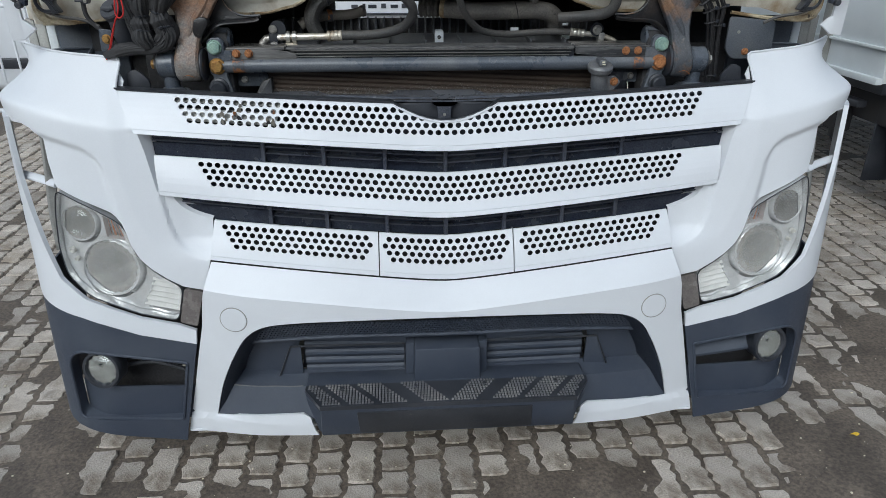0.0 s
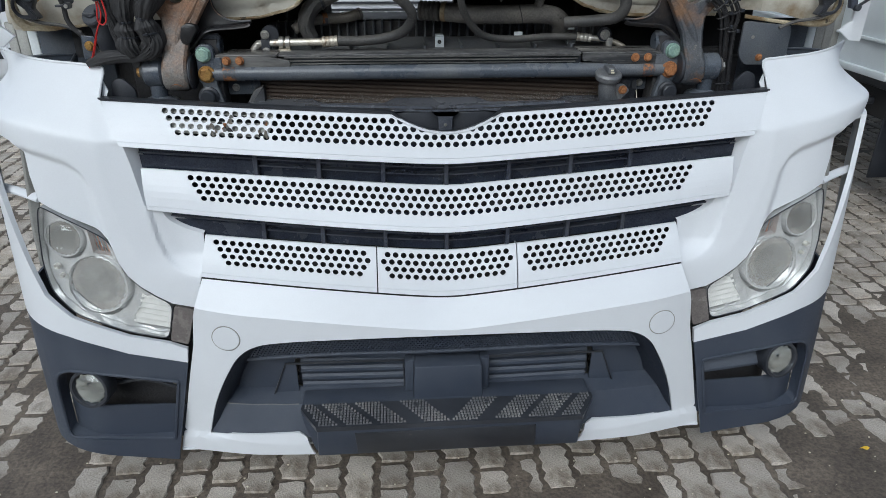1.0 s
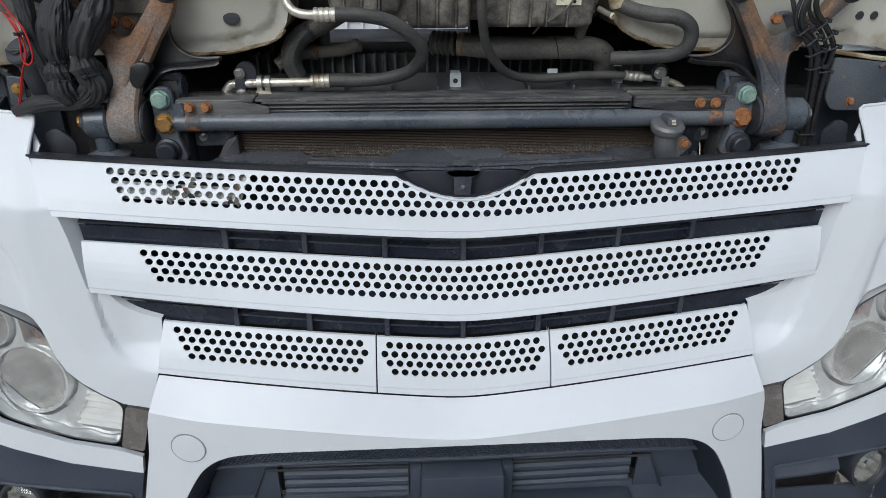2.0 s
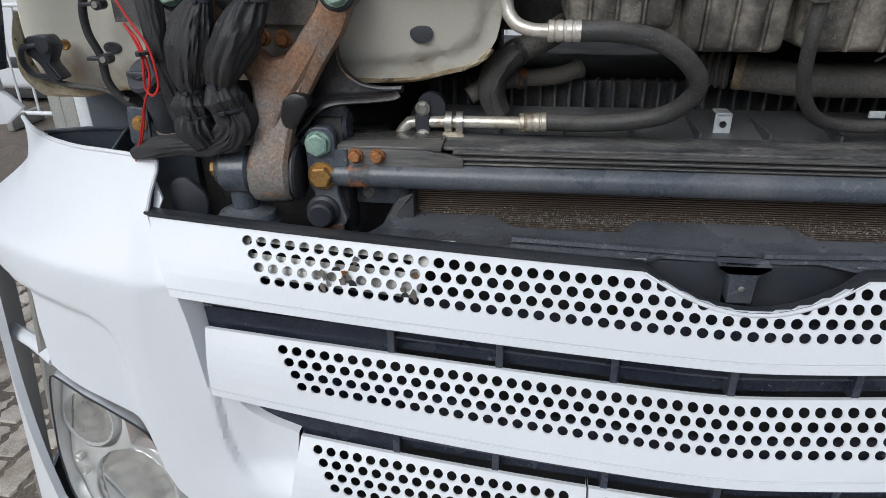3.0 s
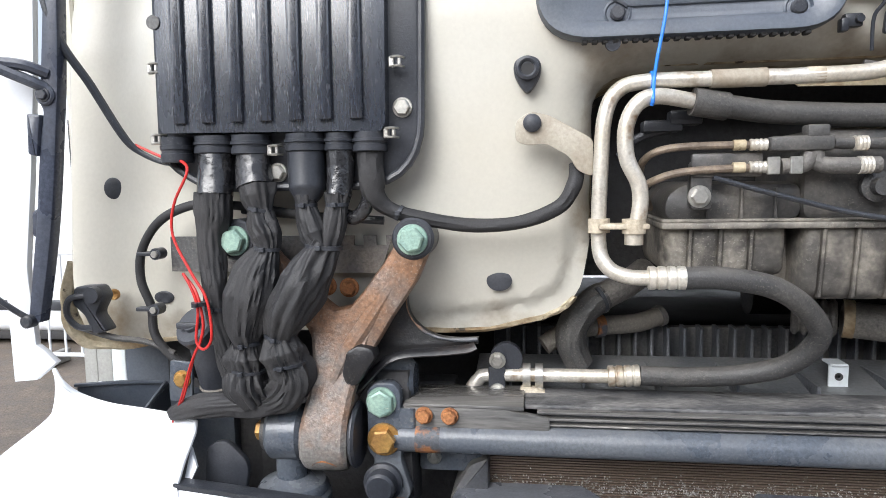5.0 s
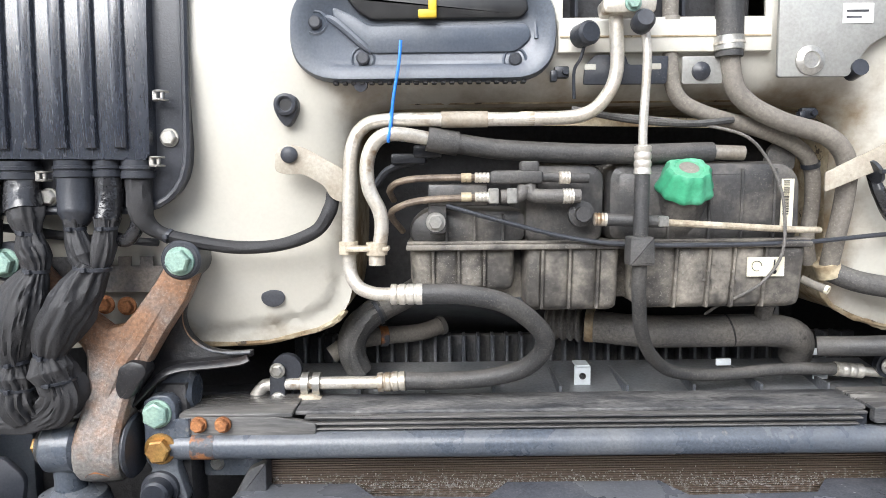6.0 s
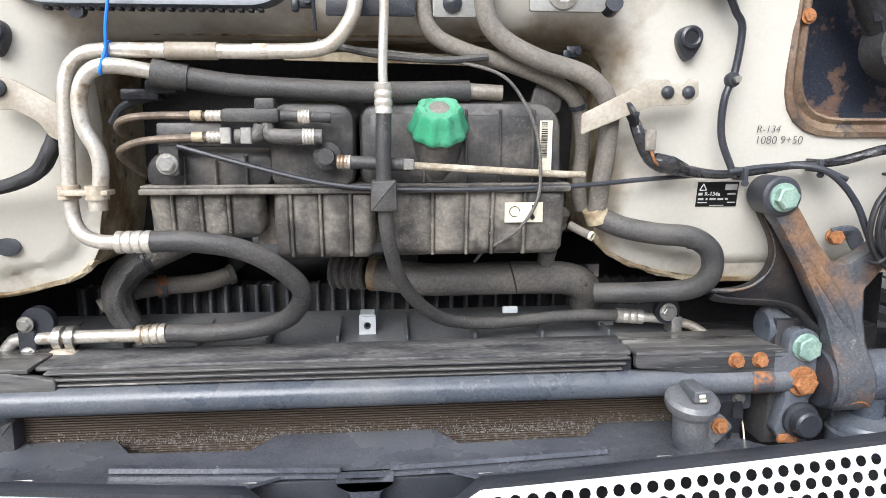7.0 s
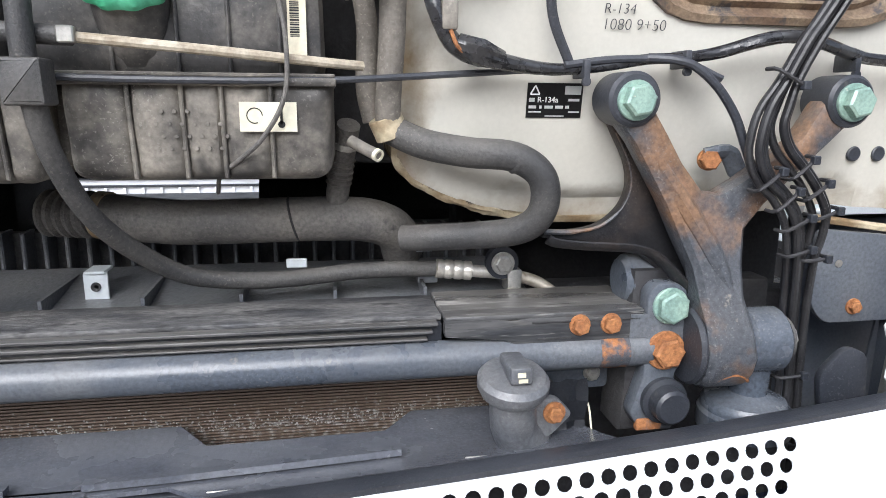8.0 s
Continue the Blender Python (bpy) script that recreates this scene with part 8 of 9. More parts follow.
writing("R-134a", 0.4365, 1.4078, 0.0072, WHITEPAPER, lab, on_wall(0.45, 1.409, 0.0009).y, 0.0001)
note = thing("wall_note", "refrigerant note handwritten on the cab wall", "handwriting")
writing("R-134", 0.492, 1.4875, 0.0130, PENCIL, note, on_wall(0.5, 1.493, 0.0006).y, -0.0002, 0.1)
writing("1080 9+50", 0.492, 1.4735, 0.0145, PENCIL, note, on_wall(0.5, 1.479, 0.0006).y, -0.0003, 0.05)

# ---- blue-black cover at the top ----
pad = thing("filter_cover", "blue-black moulded plastic cover with screws", "cover")
po = rounded([(-0.385, 1.738), (-0.385, 1.6235), (-0.066, 1.6235), (-0.066, 1.738)], [0.052, 0.062, 0.052, 0.052], 9)
pi = rounded([(-0.366, 1.724), (-0.366, 1.639), (-0.083, 1.639), (-0.083, 1.724)], [0.042, 0.050, 0.038, 0.042], 9)

rim_bm = bmesh.new()
rings = []
for outline, y in ((po, 0.100), (po, 0.086), ([(-0.2255 + (x + 0.2255) * 0.985, 1.681 + (z - 1.681) * 0.96) for x, z in po], 0.080), (pi, 0.081), ([(-0.2245 + (x + 0.2245) * 0.965, 1.681 + (z - 1.681) * 0.90) for x, z in pi], 0.0865)):
    rings.append([rim_bm.verts.new((x, y, z)) for x, z in outline])
for a, b in zip(rings, rings[1:]):
    for k in range(len(a)):
        rim_bm.faces.new((a[k], a[(k + 1) % len(a)], b[(k + 1) % len(a)], b[k]))
rim_bm.faces.new(rings[-1])
part("shell", rim_bm, PADBLUE, pad, angle=50)
part("sloped_field", prism(rounded([(-0.335, 1.712), (-0.306, 1.700), (-0.290, 1.688), (-0.100, 1.690), (-0.096, 1.672), (-0.115, 1.656), (-0.290, 1.656), (-0.330, 1.690)], 0.008, 3), 0.083, 0.092, 0.003), PADBLUE, pad)
part("rib", tube([(-0.345, 0.090, 1.700), (-0.330, 0.086, 1.694), (-0.300, 0.084, 1.668), (-0.288, 0.086, 1.658)], [0.003, 0.005, 0.005, 0.003], 8, 5), PADBLUE, pad, "moulded diagonal rib")
part("rib", tube([(-0.092, 0.090, 1.700), (-0.090, 0.087, 1.672)], 0.003, 8, 2), PADBLUE, pad, "moulded rib")
for k in range(22):
    part("hem_tooth", box(-0.335 + 0.0108 * k, -0.329 + 0.0108 * k, 0.086, 0.098, 1.6205, 1.6245, 0.0008, 1), BLACKSHADE, pad, "small moulded tooth")
for x, z in ((-0.298, 1.6505), (-0.116, 1.6475), (-0.354, 1.693)):
    part("boss", lathe([(0.016, 0), (0.016, 0.004), (0.013, 0.006), (0.010, 0.003)], (x, 0.091, z), (0, -1, 0), 24), PADBLUE, pad)
    part("screw", lathe([(0.008, 0), (0.008, 0.007), (0.006, 0.009), (0.002, 0.009)], (x, 0.089, z), (0, -1, 0), 18), BLACK, pad, "black screw")
part("stud", rod((-0.302, 0.10, 1.6215), (-0.302, 0.088, 1.6195), 0.008, 14), BLACK, pad, "black clip stud")
part("dark_vent", prism(rounded([(-0.318, 1.722), (-0.302, 1.703), (-0.286, 1.694), (-0.110, 1.695), (-0.100, 1.704), (-0.104, 1.722)], 0.006), 0.078, 0.094, 0.004), INK, pad, "dark vent mouth")
part("yellow_tab", join(box(-0.231, -0.209, 0.070, 0.078, 1.694, 1.704, 0.002), box(-0.219, -0.209, 0.070, 0.080, 1.700, 1.720, 0.002)), YELLOW, pad, "yellow plastic tab")

# ---- control box with cable sleeves ----
cbox = thing("control_box", "ribbed black plastic control box on a rounded base plate", "control box")
base = rounded([(-0.822, 1.90), (-0.826, 1.505), (-0.770, 1.472), (-0.515, 1.472), (-0.505, 1.90)], [0.02, 0.03, 0.02, 0.075, 0.02], 7)
part("base_plate", prism(base, 0.0855, 0.112, 0.003), BLACK, cbox)
part("base_rim", tube([(x, 0.085, z) for x, z in base], 0.005, 8, 1), BLACK, cbox)
def lean_back(z):
    """The case bows back towards its top."""
    return 0.012 * (z - 1.54) + 0.13 * max(0.0, z - 1.58) ** 2


case = skin([(-0.814, 1.90), (-0.818, 1.545), (-0.813, 1.536), (-0.555, 1.532), (-0.550, 1.540), (-0.545, 1.90)], lambda x, z: Vector((x, 0.066 - 0.007 * (1 - ((x + 0.683) / 0.140) ** 6) + lean_back(z), z)), 0.0, step=0.012)
case_rim = [e.verts[:] for e in case.edges if e.is_boundary]
back_of = {v: case.verts.new((v.co.x, 0.10, v.co.z)) for v in {w for e in case_rim for w in e}}
for a, b in case_rim:
    case.faces.new((a, b, back_of[b], back_of[a]))
part("case", case, BOXBLACK, cbox, angle=40)
for k in range(1, 8):
    x = -0.822 + 0.0345 * k
    fin = prism(rounded([(x - 0.0085, 1.90)] + [(x - 0.0085 + 0.0013 * k / 6, 1.90 - 0.3545 * k / 6) for k in range(1, 7)] + [(x + 0.0075 + 0.0010 * k / 6, 1.5455 + 0.3545 * k / 6) for k in range(7)], 0.0), 0.0, 0.014, 0.0028)
    for v in fin.verts:
        v.co.y += 0.0525 + 0.007 * ((x + 0.683) / 0.140) ** 6 + lean_back(v.co.z)
    part("fin", fin, BOXBLACK, cbox)
for x, z in ((-0.822, 1.611), (-0.823, 1.530), (-0.537, 1.607), (-0.545, 1.530), (-0.681, 1.514)):
    latch = join(*[tube([(x - 0.008, 0.072, z + d), (x - 0.003, 0.064, z + d), (x + 0.004, 0.064, z + d), (x + 0.008, 0.074, z + d)], 0.0014, 6, 3) for d in (-0.005, 0.005)], box(x - 0.008, x - 0.002, 0.066, 0.074, z - 0.006, z + 0.006, 0.001, 1), box(x + 0.002, x + 0.006, 0.064, 0.070, z - 0.004, z + 0.004, 0.001, 1))
    part("latch", latch, STEEL, cbox, "bright spring latch")
for x, z in ((-0.534, 1.559), (-0.684, 1.489)):
    part("bolt", hex_bolt((x, 0.0855, z), (0, -1, 0), 0.0095, 0.009, 1.2), STEEL, cbox, "grey hexagon bolt")
sockets = ((-0.805, 0.0175, 0.030), (-0.757, 0.0225, 0.020), (-0.712, 0.0225, 0.022), (-0.646, 0.0235, 0.020), (-0.606, 0.0175, 0.020), (-0.571, 0.0190, 0.022))
for x, r, h in sockets:
    prof = [(r, 0), (r, h * 0.30), (r * 1.07, h * 0.32), (r * 1.07, h * 0.48), (r * 0.97, h * 0.50), (r * 0.97, h * 0.62), (r * 1.04, h * 0.64), (r * 1.04, h * 0.95), (r * 0.98, h), (r * 0.85, h), (r * 0.83, h * 0.7)]
    part("socket", lathe(prof, (x, 0.078, 1.532), (0, 0, -1), 28), BLACK, cbox, "round black cable socket", angle=25)
part("rib_spot", rod((-0.818, 0.066, 1.662), (-0.818, 0.064, 1.662), 0.008, 16), DUSTY, cbox)
def sleeve(t, pts, radii, seed, fold=0.17, name="cloth"):
    part(name, tube(pts, radii, 64, 12, fold=fold, seed=seed), CLOTH, t, angle=75)


t = thing("cable_sleeve", "black cloth cable sleeve, taped at the top", "cable sleeve", "cable sleeves")
part("tape", tube([(-0.757, 0.078, 1.512), (-0.756, 0.074, 1.490), (-0.755, 0.068, 1.463)], 0.0205, 24, 8, fold=0.05, seed=2), TAPE, t, "wrinkled shiny black tape")
sleeve(t, [(-0.755, 0.068, 1.466), (-0.757, 0.066, 1.440), (-0.761, 0.064, 1.418), (-0.759, 0.062, 1.387), (-0.756, 0.058, 1.357), (-0.754, 0.056, 1.326), (-0.749, 0.056, 1.295), (-0.744, 0.058, 1.268), (-0.735, 0.060, 1.245)],
       [0.0198, 0.0185, 0.0160, 0.0150, 0.0140, 0.0125, 0.0120, 0.0130, 0.0150], 1)
wrap_tie(t, (-0.754, 0.056, 1.333), (0.1, 0, 1), 0.0125)
t = thing("cable_sleeve", "black cloth cable sleeve tied with cable ties", "cable sleeve", "cable sleeves")
part("tape", tube([(-0.710, 0.078, 1.512), (-0.708, 0.074, 1.49), (-0.704, 0.068, 1.472)], 0.0205, 24, 8, fold=0.06, seed=5), TAPE, t, "wrinkled shiny black tape")
sleeve(t, [(-0.704, 0.068, 1.474), (-0.702, 0.066, 1.462), (-0.699, 0.064, 1.446), (-0.697, 0.063, 1.430), (-0.692, 0.062, 1.416), (-0.691, 0.060, 1.401), (-0.700, 0.056, 1.376), (-0.708, 0.052, 1.345), (-0.716, 0.052, 1.315), (-0.718, 0.054, 1.292)],
       [0.0205, 0.0195, 0.0130, 0.0168, 0.0172, 0.0130, 0.0235, 0.0275, 0.0225, 0.0150], 4)
sleeve(t, [(-0.718, 0.054, 1.296), (-0.721, 0.055, 1.277), (-0.719, 0.056, 1.262), (-0.719, 0.056, 1.243), (-0.712, 0.060, 1.222)], [0.0150, 0.0235, 0.0195, 0.0250, 0.0220], 21, 0.24, "gathered_cloth")
wrap_tie(t, (-0.699, 0.064, 1.447), (0.2, 0, 1), 0.0135)
wrap_tie(t, (-0.691, 0.060, 1.402), (0.1, 0, 1), 0.0138)
wrap_tie(t, (-0.718, 0.054, 1.292), (-0.1, 0, 1), 0.0158)
wrap_tie(t, (-0.719, 0.056, 1.261), (0.1, 0, 1), 0.0205, 0.003)
t = thing("cable_sleeve", "two black cloth cable sleeves bound into one", "cable sleeve", "cable sleeves")
part("boot", tube([(-0.646, 0.078, 1.514), (-0.646, 0.076, 1.49), (-0.645, 0.072, 1.468), (-0.645, 0.068, 1.455)], [0.0215, 0.0215, 0.0205, 0.012], 24, 6), BLACK, t, "matt black rubber boot")
part("boot", tube([(-0.606, 0.078, 1.514), (-0.606, 0.076, 1.485), (-0.608, 0.070, 1.460)], [0.0160, 0.0162, 0.0148], 24, 8, fold=0.05, seed=3), TAPE, t, "dark taped boot")
sleeve(t, [(-0.645, 0.068, 1.462), (-0.645, 0.067, 1.451), (-0.641, 0.066, 1.434), (-0.636, 0.065, 1.418), (-0.630, 0.062, 1.403)], [0.0130, 0.0108, 0.0150, 0.0170, 0.0130], 7)
sleeve(t, [(-0.608, 0.070, 1.464), (-0.609, 0.069, 1.450), (-0.612, 0.068, 1.431), (-0.615, 0.066, 1.416), (-0.618, 0.064, 1.403)], [0.0140, 0.0112, 0.0136, 0.0130, 0.0105], 9)
sleeve(t, [(-0.623, 0.062, 1.406), (-0.635, 0.057, 1.382), (-0.648, 0.053, 1.358), (-0.667, 0.052, 1.328), (-0.679, 0.054, 1.300)], [0.0185, 0.0235, 0.0270, 0.0250, 0.0155], 11)
sleeve(t, [(-0.679, 0.054, 1.304), (-0.674, 0.055, 1.284), (-0.671, 0.056, 1.270), (-0.667, 0.057, 1.251), (-0.678, 0.058, 1.232), (-0.702, 0.060, 1.220)], [0.0155, 0.0245, 0.0200, 0.0225, 0.0215, 0.0160], 13, 0.24, "gathered_cloth")
wrap_tie(t, (-0.645, 0.067, 1.451), (0, 0, 1), 0.0118)
wrap_tie(t, (-0.609, 0.069, 1.451), (0, 0, 1), 0.0122)
wrap_tie(t, (-0.624, 0.062, 1.404), (0.1, 0, 1), 0.0208)
wrap_tie(t, (-0.679, 0.054, 1.300), (0.3, 0, 1), 0.0165)
wrap_tie(t, (-0.671, 0.056, 1.268), (-0.1, 0, 1), 0.0210, 0.003)
t = thing("sleeve_run", "thick grey-black cloth sleeve lying across the hinge", "cable sleeve")
sleeve(t, [(-0.672, 0.062, 1.240), (-0.688, 0.061, 1.226), (-0.711, 0.060, 1.219), (-0.747, 0.060, 1.217), (-0.781, 0.062, 1.213), (-0.805, 0.066, 1.207), (-0.826, 0.072, 1.199)], [0.0175, 0.0180, 0.0160, 0.0150, 0.0145, 0.0125, 0.0090], 15, 0.12)
t = thing("corrugated_cable", "black taped cable running across the cab wall", "cable")
part("cable", tube([(-0.571, 0.078, 1.512), (-0.570, 0.077, 1.480), (-0.567, 0.078, 1.460), (-0.552, 0.082, 1.445), (-0.521, 0.085, 1.435), (-0.463, 0.087, 1.425), (-0.405, 0.087, 1.428), (-0.360, 0.087, 1.444), (-0.343, 0.088, 1.468), (-0.340, 0.10, 1.49)], [0.0155, 0.0150, 0.0125, 0.0085, 0.0082, 0.0078, 0.0078, 0.008, 0.009, 0.008], 18, 8, fold=0.10, seed=17), CLOTH, t)
part("tail", tube([(-0.573, 0.078, 1.468), (-0.577, 0.078, 1.450), (-0.590, 0.080, 1.436), (-0.606, 0.082, 1.438)], 0.0085, 12, 5), TAPE, t)
wrap_tie(t, (-0.540, 0.083, 1.440), (0.8, 0, -0.4), 0.0085)
t = thing("wall_cable", "thick black cable looped on wall clips", "cable")
part("cable", tube([(-0.600, 0.104, 1.432), (-0.66, 0.100, 1.438), (-0.739, 0.098, 1.450), (-0.793, 0.096, 1.453), (-0.843, 0.098, 1.434), (-0.874, 0.104, 1.396), (-0.880, 0.108, 1.357), (-0.871, 0.112, 1.323), (-0.868, 0.112, 1.287), (-0.845, 0.115, 1.255), (-0.80, 0.12, 1.225)], 0.0056, 12, fold=0.03), CLOTH, t)
for x, z in ((-0.862, 1.392), (-0.868, 1.322)):
    part("clip", join(rod((x + 0.010, 0.112, z), (x + 0.010, 0.096, z), 0.0075, 12), box(x - 0.016, x + 0.006, 0.098, 0.110, z - 0.0025, z + 0.0025, 0.001)), BLACK, t, "black cable clip")
    part("pin", rod((x + 0.010, 0.097, z), (x + 0.010, 0.093, z), 0.0042, 10), STEEL, t)
pipe("stop_cable", "thin black cable across the wall", [(-0.565, 0.11, 1.43), (-0.66, 0.108, 1.437), (-0.74, 0.106, 1.445)], 0.005, BLACK, "cable", 8)
t = pipe("red_wire", "loose looped thin red wire", [(-0.866, 0.092, 1.526), (-0.857, 0.090, 1.522), (-0.821, 0.082, 1.508), (-0.790, 0.062, 1.503), (-0.780, 0.052, 1.490), (-0.797, 0.050, 1.454), (-0.799, 0.048, 1.418), (-0.775, 0.040, 1.377), (-0.755, 0.034, 1.347), (-0.749, 0.030, 1.306), (-0.760, 0.032, 1.290), (-0.770, 0.034, 1.300), (-0.766, 0.034, 1.335), (-0.774, 0.036, 1.360), (-0.785, 0.040, 1.376)], 0.0017, RED, "wire", 8)
part("second_wire", tube([(-0.785, 0.042, 1.374), (-0.768, 0.036, 1.355), (-0.760, 0.033, 1.322), (-0.764, 0.033, 1.300), (-0.775, 0.038, 1.283), (-0.784, 0.045, 1.266), (-0.800, 0.055, 1.23), (-0.818, 0.065, 1.196)], 0.0017, 8), RED, t)
part("wire_end", tube([(-0.774, 0.037, 1.285), (-0.787, 0.045, 1.262), (-0.806, 0.056, 1.222), (-0.824, 0.066, 1.190)], 0.0014, 8), RED, t)
wrap_tie(t, (-0.764, 0.034, 1.342), (0, 0, 1), 0.008)
pipe("feed_cable", "thick black feed cable down to the control box", [(-0.955, 0.045, 1.78), (-0.932, 0.050, 1.66), (-0.904, 0.070, 1.595), (-0.876, 0.084, 1.536), (-0.858, 0.090, 1.516), (-0.825, 0.088, 1.503), (-0.80, 0.085, 1.505)], [0.0052, 0.0052, 0.0052, 0.005, 0.0035, 0.003, 0.0026], BLACK, "cable", 10)
# washer bottle neck, lock and wall fittings at the left
t = thing("filler_neck", "round black filler neck with a ribbed cap", "filler neck")
part("neck", rod((-0.785, 0.125, 1.205), (-0.792, 0.105, 1.285), 0.025, 28), BLACK, t)
part("cap", lathe([(0.027, -0.004), (0.027, 0.010), (0.024, 0.014), (0.012, 0.014), (0.011, 0.019), (0.002, 0.019)], (-0.799, 0.098, 1.298), (-0.25, -0.75, 0.62), 28), BLACK, t, "round black cap")
part("cap_grip", box(-0.820, -0.790, 0.078, 0.086, 1.302, 1.310, 0.002), BLACK, t)
part("band", lathe([(0.0255, -0.002), (0.0265, 0), (0.0255, 0.002)], (-0.787, 0.12, 1.225), (-0.09, -0.25, 1), 28), GREYHOSE, t)
t = thing("stay_bracket", "dark steel bracket with a yellow bolt", "bracket")
part("plate", prism(rounded([(-0.845, 1.205), (-0.815, 1.205), (-0.812, 1.255), (-0.842, 1.258)], 0.004), 0.098, 0.104, 0.001), BEAM, t)
part("bolt", hex_bolt((-0.826, 0.098, 1.234), (0, -1, 0), 0.0085, 0.009), YELLOWZINC, t, "yellow zinc bolt")
for s in (-1, 1):
    t = thing("flap_lock", "black flap lock with a wire spring on the wall", "lock", "flap locks")
    part("lock", join(prism([(s * x, z) for x, z in rounded([(-0.958, 1.352), (-0.926, 1.354), (-0.918, 1.340), (-0.930, 1.318), (-0.916, 1.296), (-0.936, 1.292), (-0.946, 1.316), (-0.962, 1.330)], 0.005)], 0.085, 0.11, 0.004), rod((s * -0.930, 0.088, 1.343), (s * -0.930, 0.078, 1.343), 0.010, 14)), BLACK, t)
    part("spring", tube([(s * -0.938, 0.082, 1.343), (s * -0.960, 0.080, 1.338), (s * -0.966, 0.082, 1.318), (s * -0.956, 0.086, 1.302), (s * -0.936, 0.088, 1.300)], 0.004, 8), BLACK, t)
    part("stud", lathe([(0.0075, 0), (0.0075, 0.004), (0.006, 0.007), (0.003, 0.005)], (s * -0.944, 0.146, 1.333), (s * 0.3, -1, 0), 16), YELLOWZINC, t, "brass coloured stud")
    part("cable", tube([(s * -0.955, 0.09, 1.300), (s * -0.92, 0.10, 1.286), (s * -0.88, 0.11, 1.278), (s * -0.845, 0.115, 1.262)], 0.0042, 8), RUBBER, t)
# oil filler at the right
t = thing("oil_filler", "dark grey oil filler pipe with a ribbed cap", "oil filler")
part("pipe", tube([(0.400, 0.050, 1.156), (0.401, 0.052, 1.132), (0.405, 0.058, 1.112), (0.418, 0.066, 1.092), (0.438, 0.080, 1.074)], [0.0215, 0.0215, 0.0215, 0.021, 0.020], 20), COWL, t)
part("cap", lathe([(0.024, -0.010), (0.0295, -0.008), (0.0325, -0.002), (0.0325, 0.005), (0.0285, 0.010), (0.012, 0.013)], (0.399, 0.048, 1.162), (0, -0.25, 1), 28), COWL, t, "dark screw cap")
part("grip", box(0.390, 0.410, 0.024, 0.066, 1.170, 1.186, 0.003), COWL, t)
part("grip_mark", join(box(0.397, 0.405, 0.0225, 0.0245, 1.173, 1.176, 0), box(0.396, 0.403, 0.0225, 0.0245, 1.178, 1.182, 0)), PAPER, t, "small yellowed print marks")
part("flange", prism(rounded([(0.415, 1.135), (0.445, 1.140), (0.462, 1.122), (0.440, 1.100), (0.420, 1.098)], 0.006), 0.060, 0.070, 0.002), COWL, t)
part("bolt", hex_bolt((0.443, 0.060, 1.125), (0, -1, 0), 0.008, 0.009), RUST, t, "rusty bolt")
pipe("breather_wire", "thin pale wire beside the oil filler", [(0.445, 0.11, 1.12), (0.475, 0.10, 1.13), (0.488, 0.09, 1.118), (0.492, 0.085, 1.09), (0.494, 0.08, 1.075)], 0.0011, PAPER, "wire", 6)
t = thing("foil_shield", "crumpled dark shield plate below the filler", "shield")
sh = bmesh.new()
for i in range(7):
    for j in range(7):
        sh.verts.new((0.425 + 0.010 * i, 0.085 + 0.010 * noise.noise((i * 0.9, j * 0.9, 2)), 1.145 - 0.011 * j))
sh.verts.ensure_lookup_table()
for i in range(6):
    for j in range(6):
        sh.faces.new([sh.verts[k] for k in (i * 7 + j, i * 7 + j + 1, (i + 1) * 7 + j + 1, (i + 1) * 7 + j)])
bmesh.ops.solidify(sh, geom=sh.faces[:], thickness=0.002)
part("plate", sh, BLACK, t)


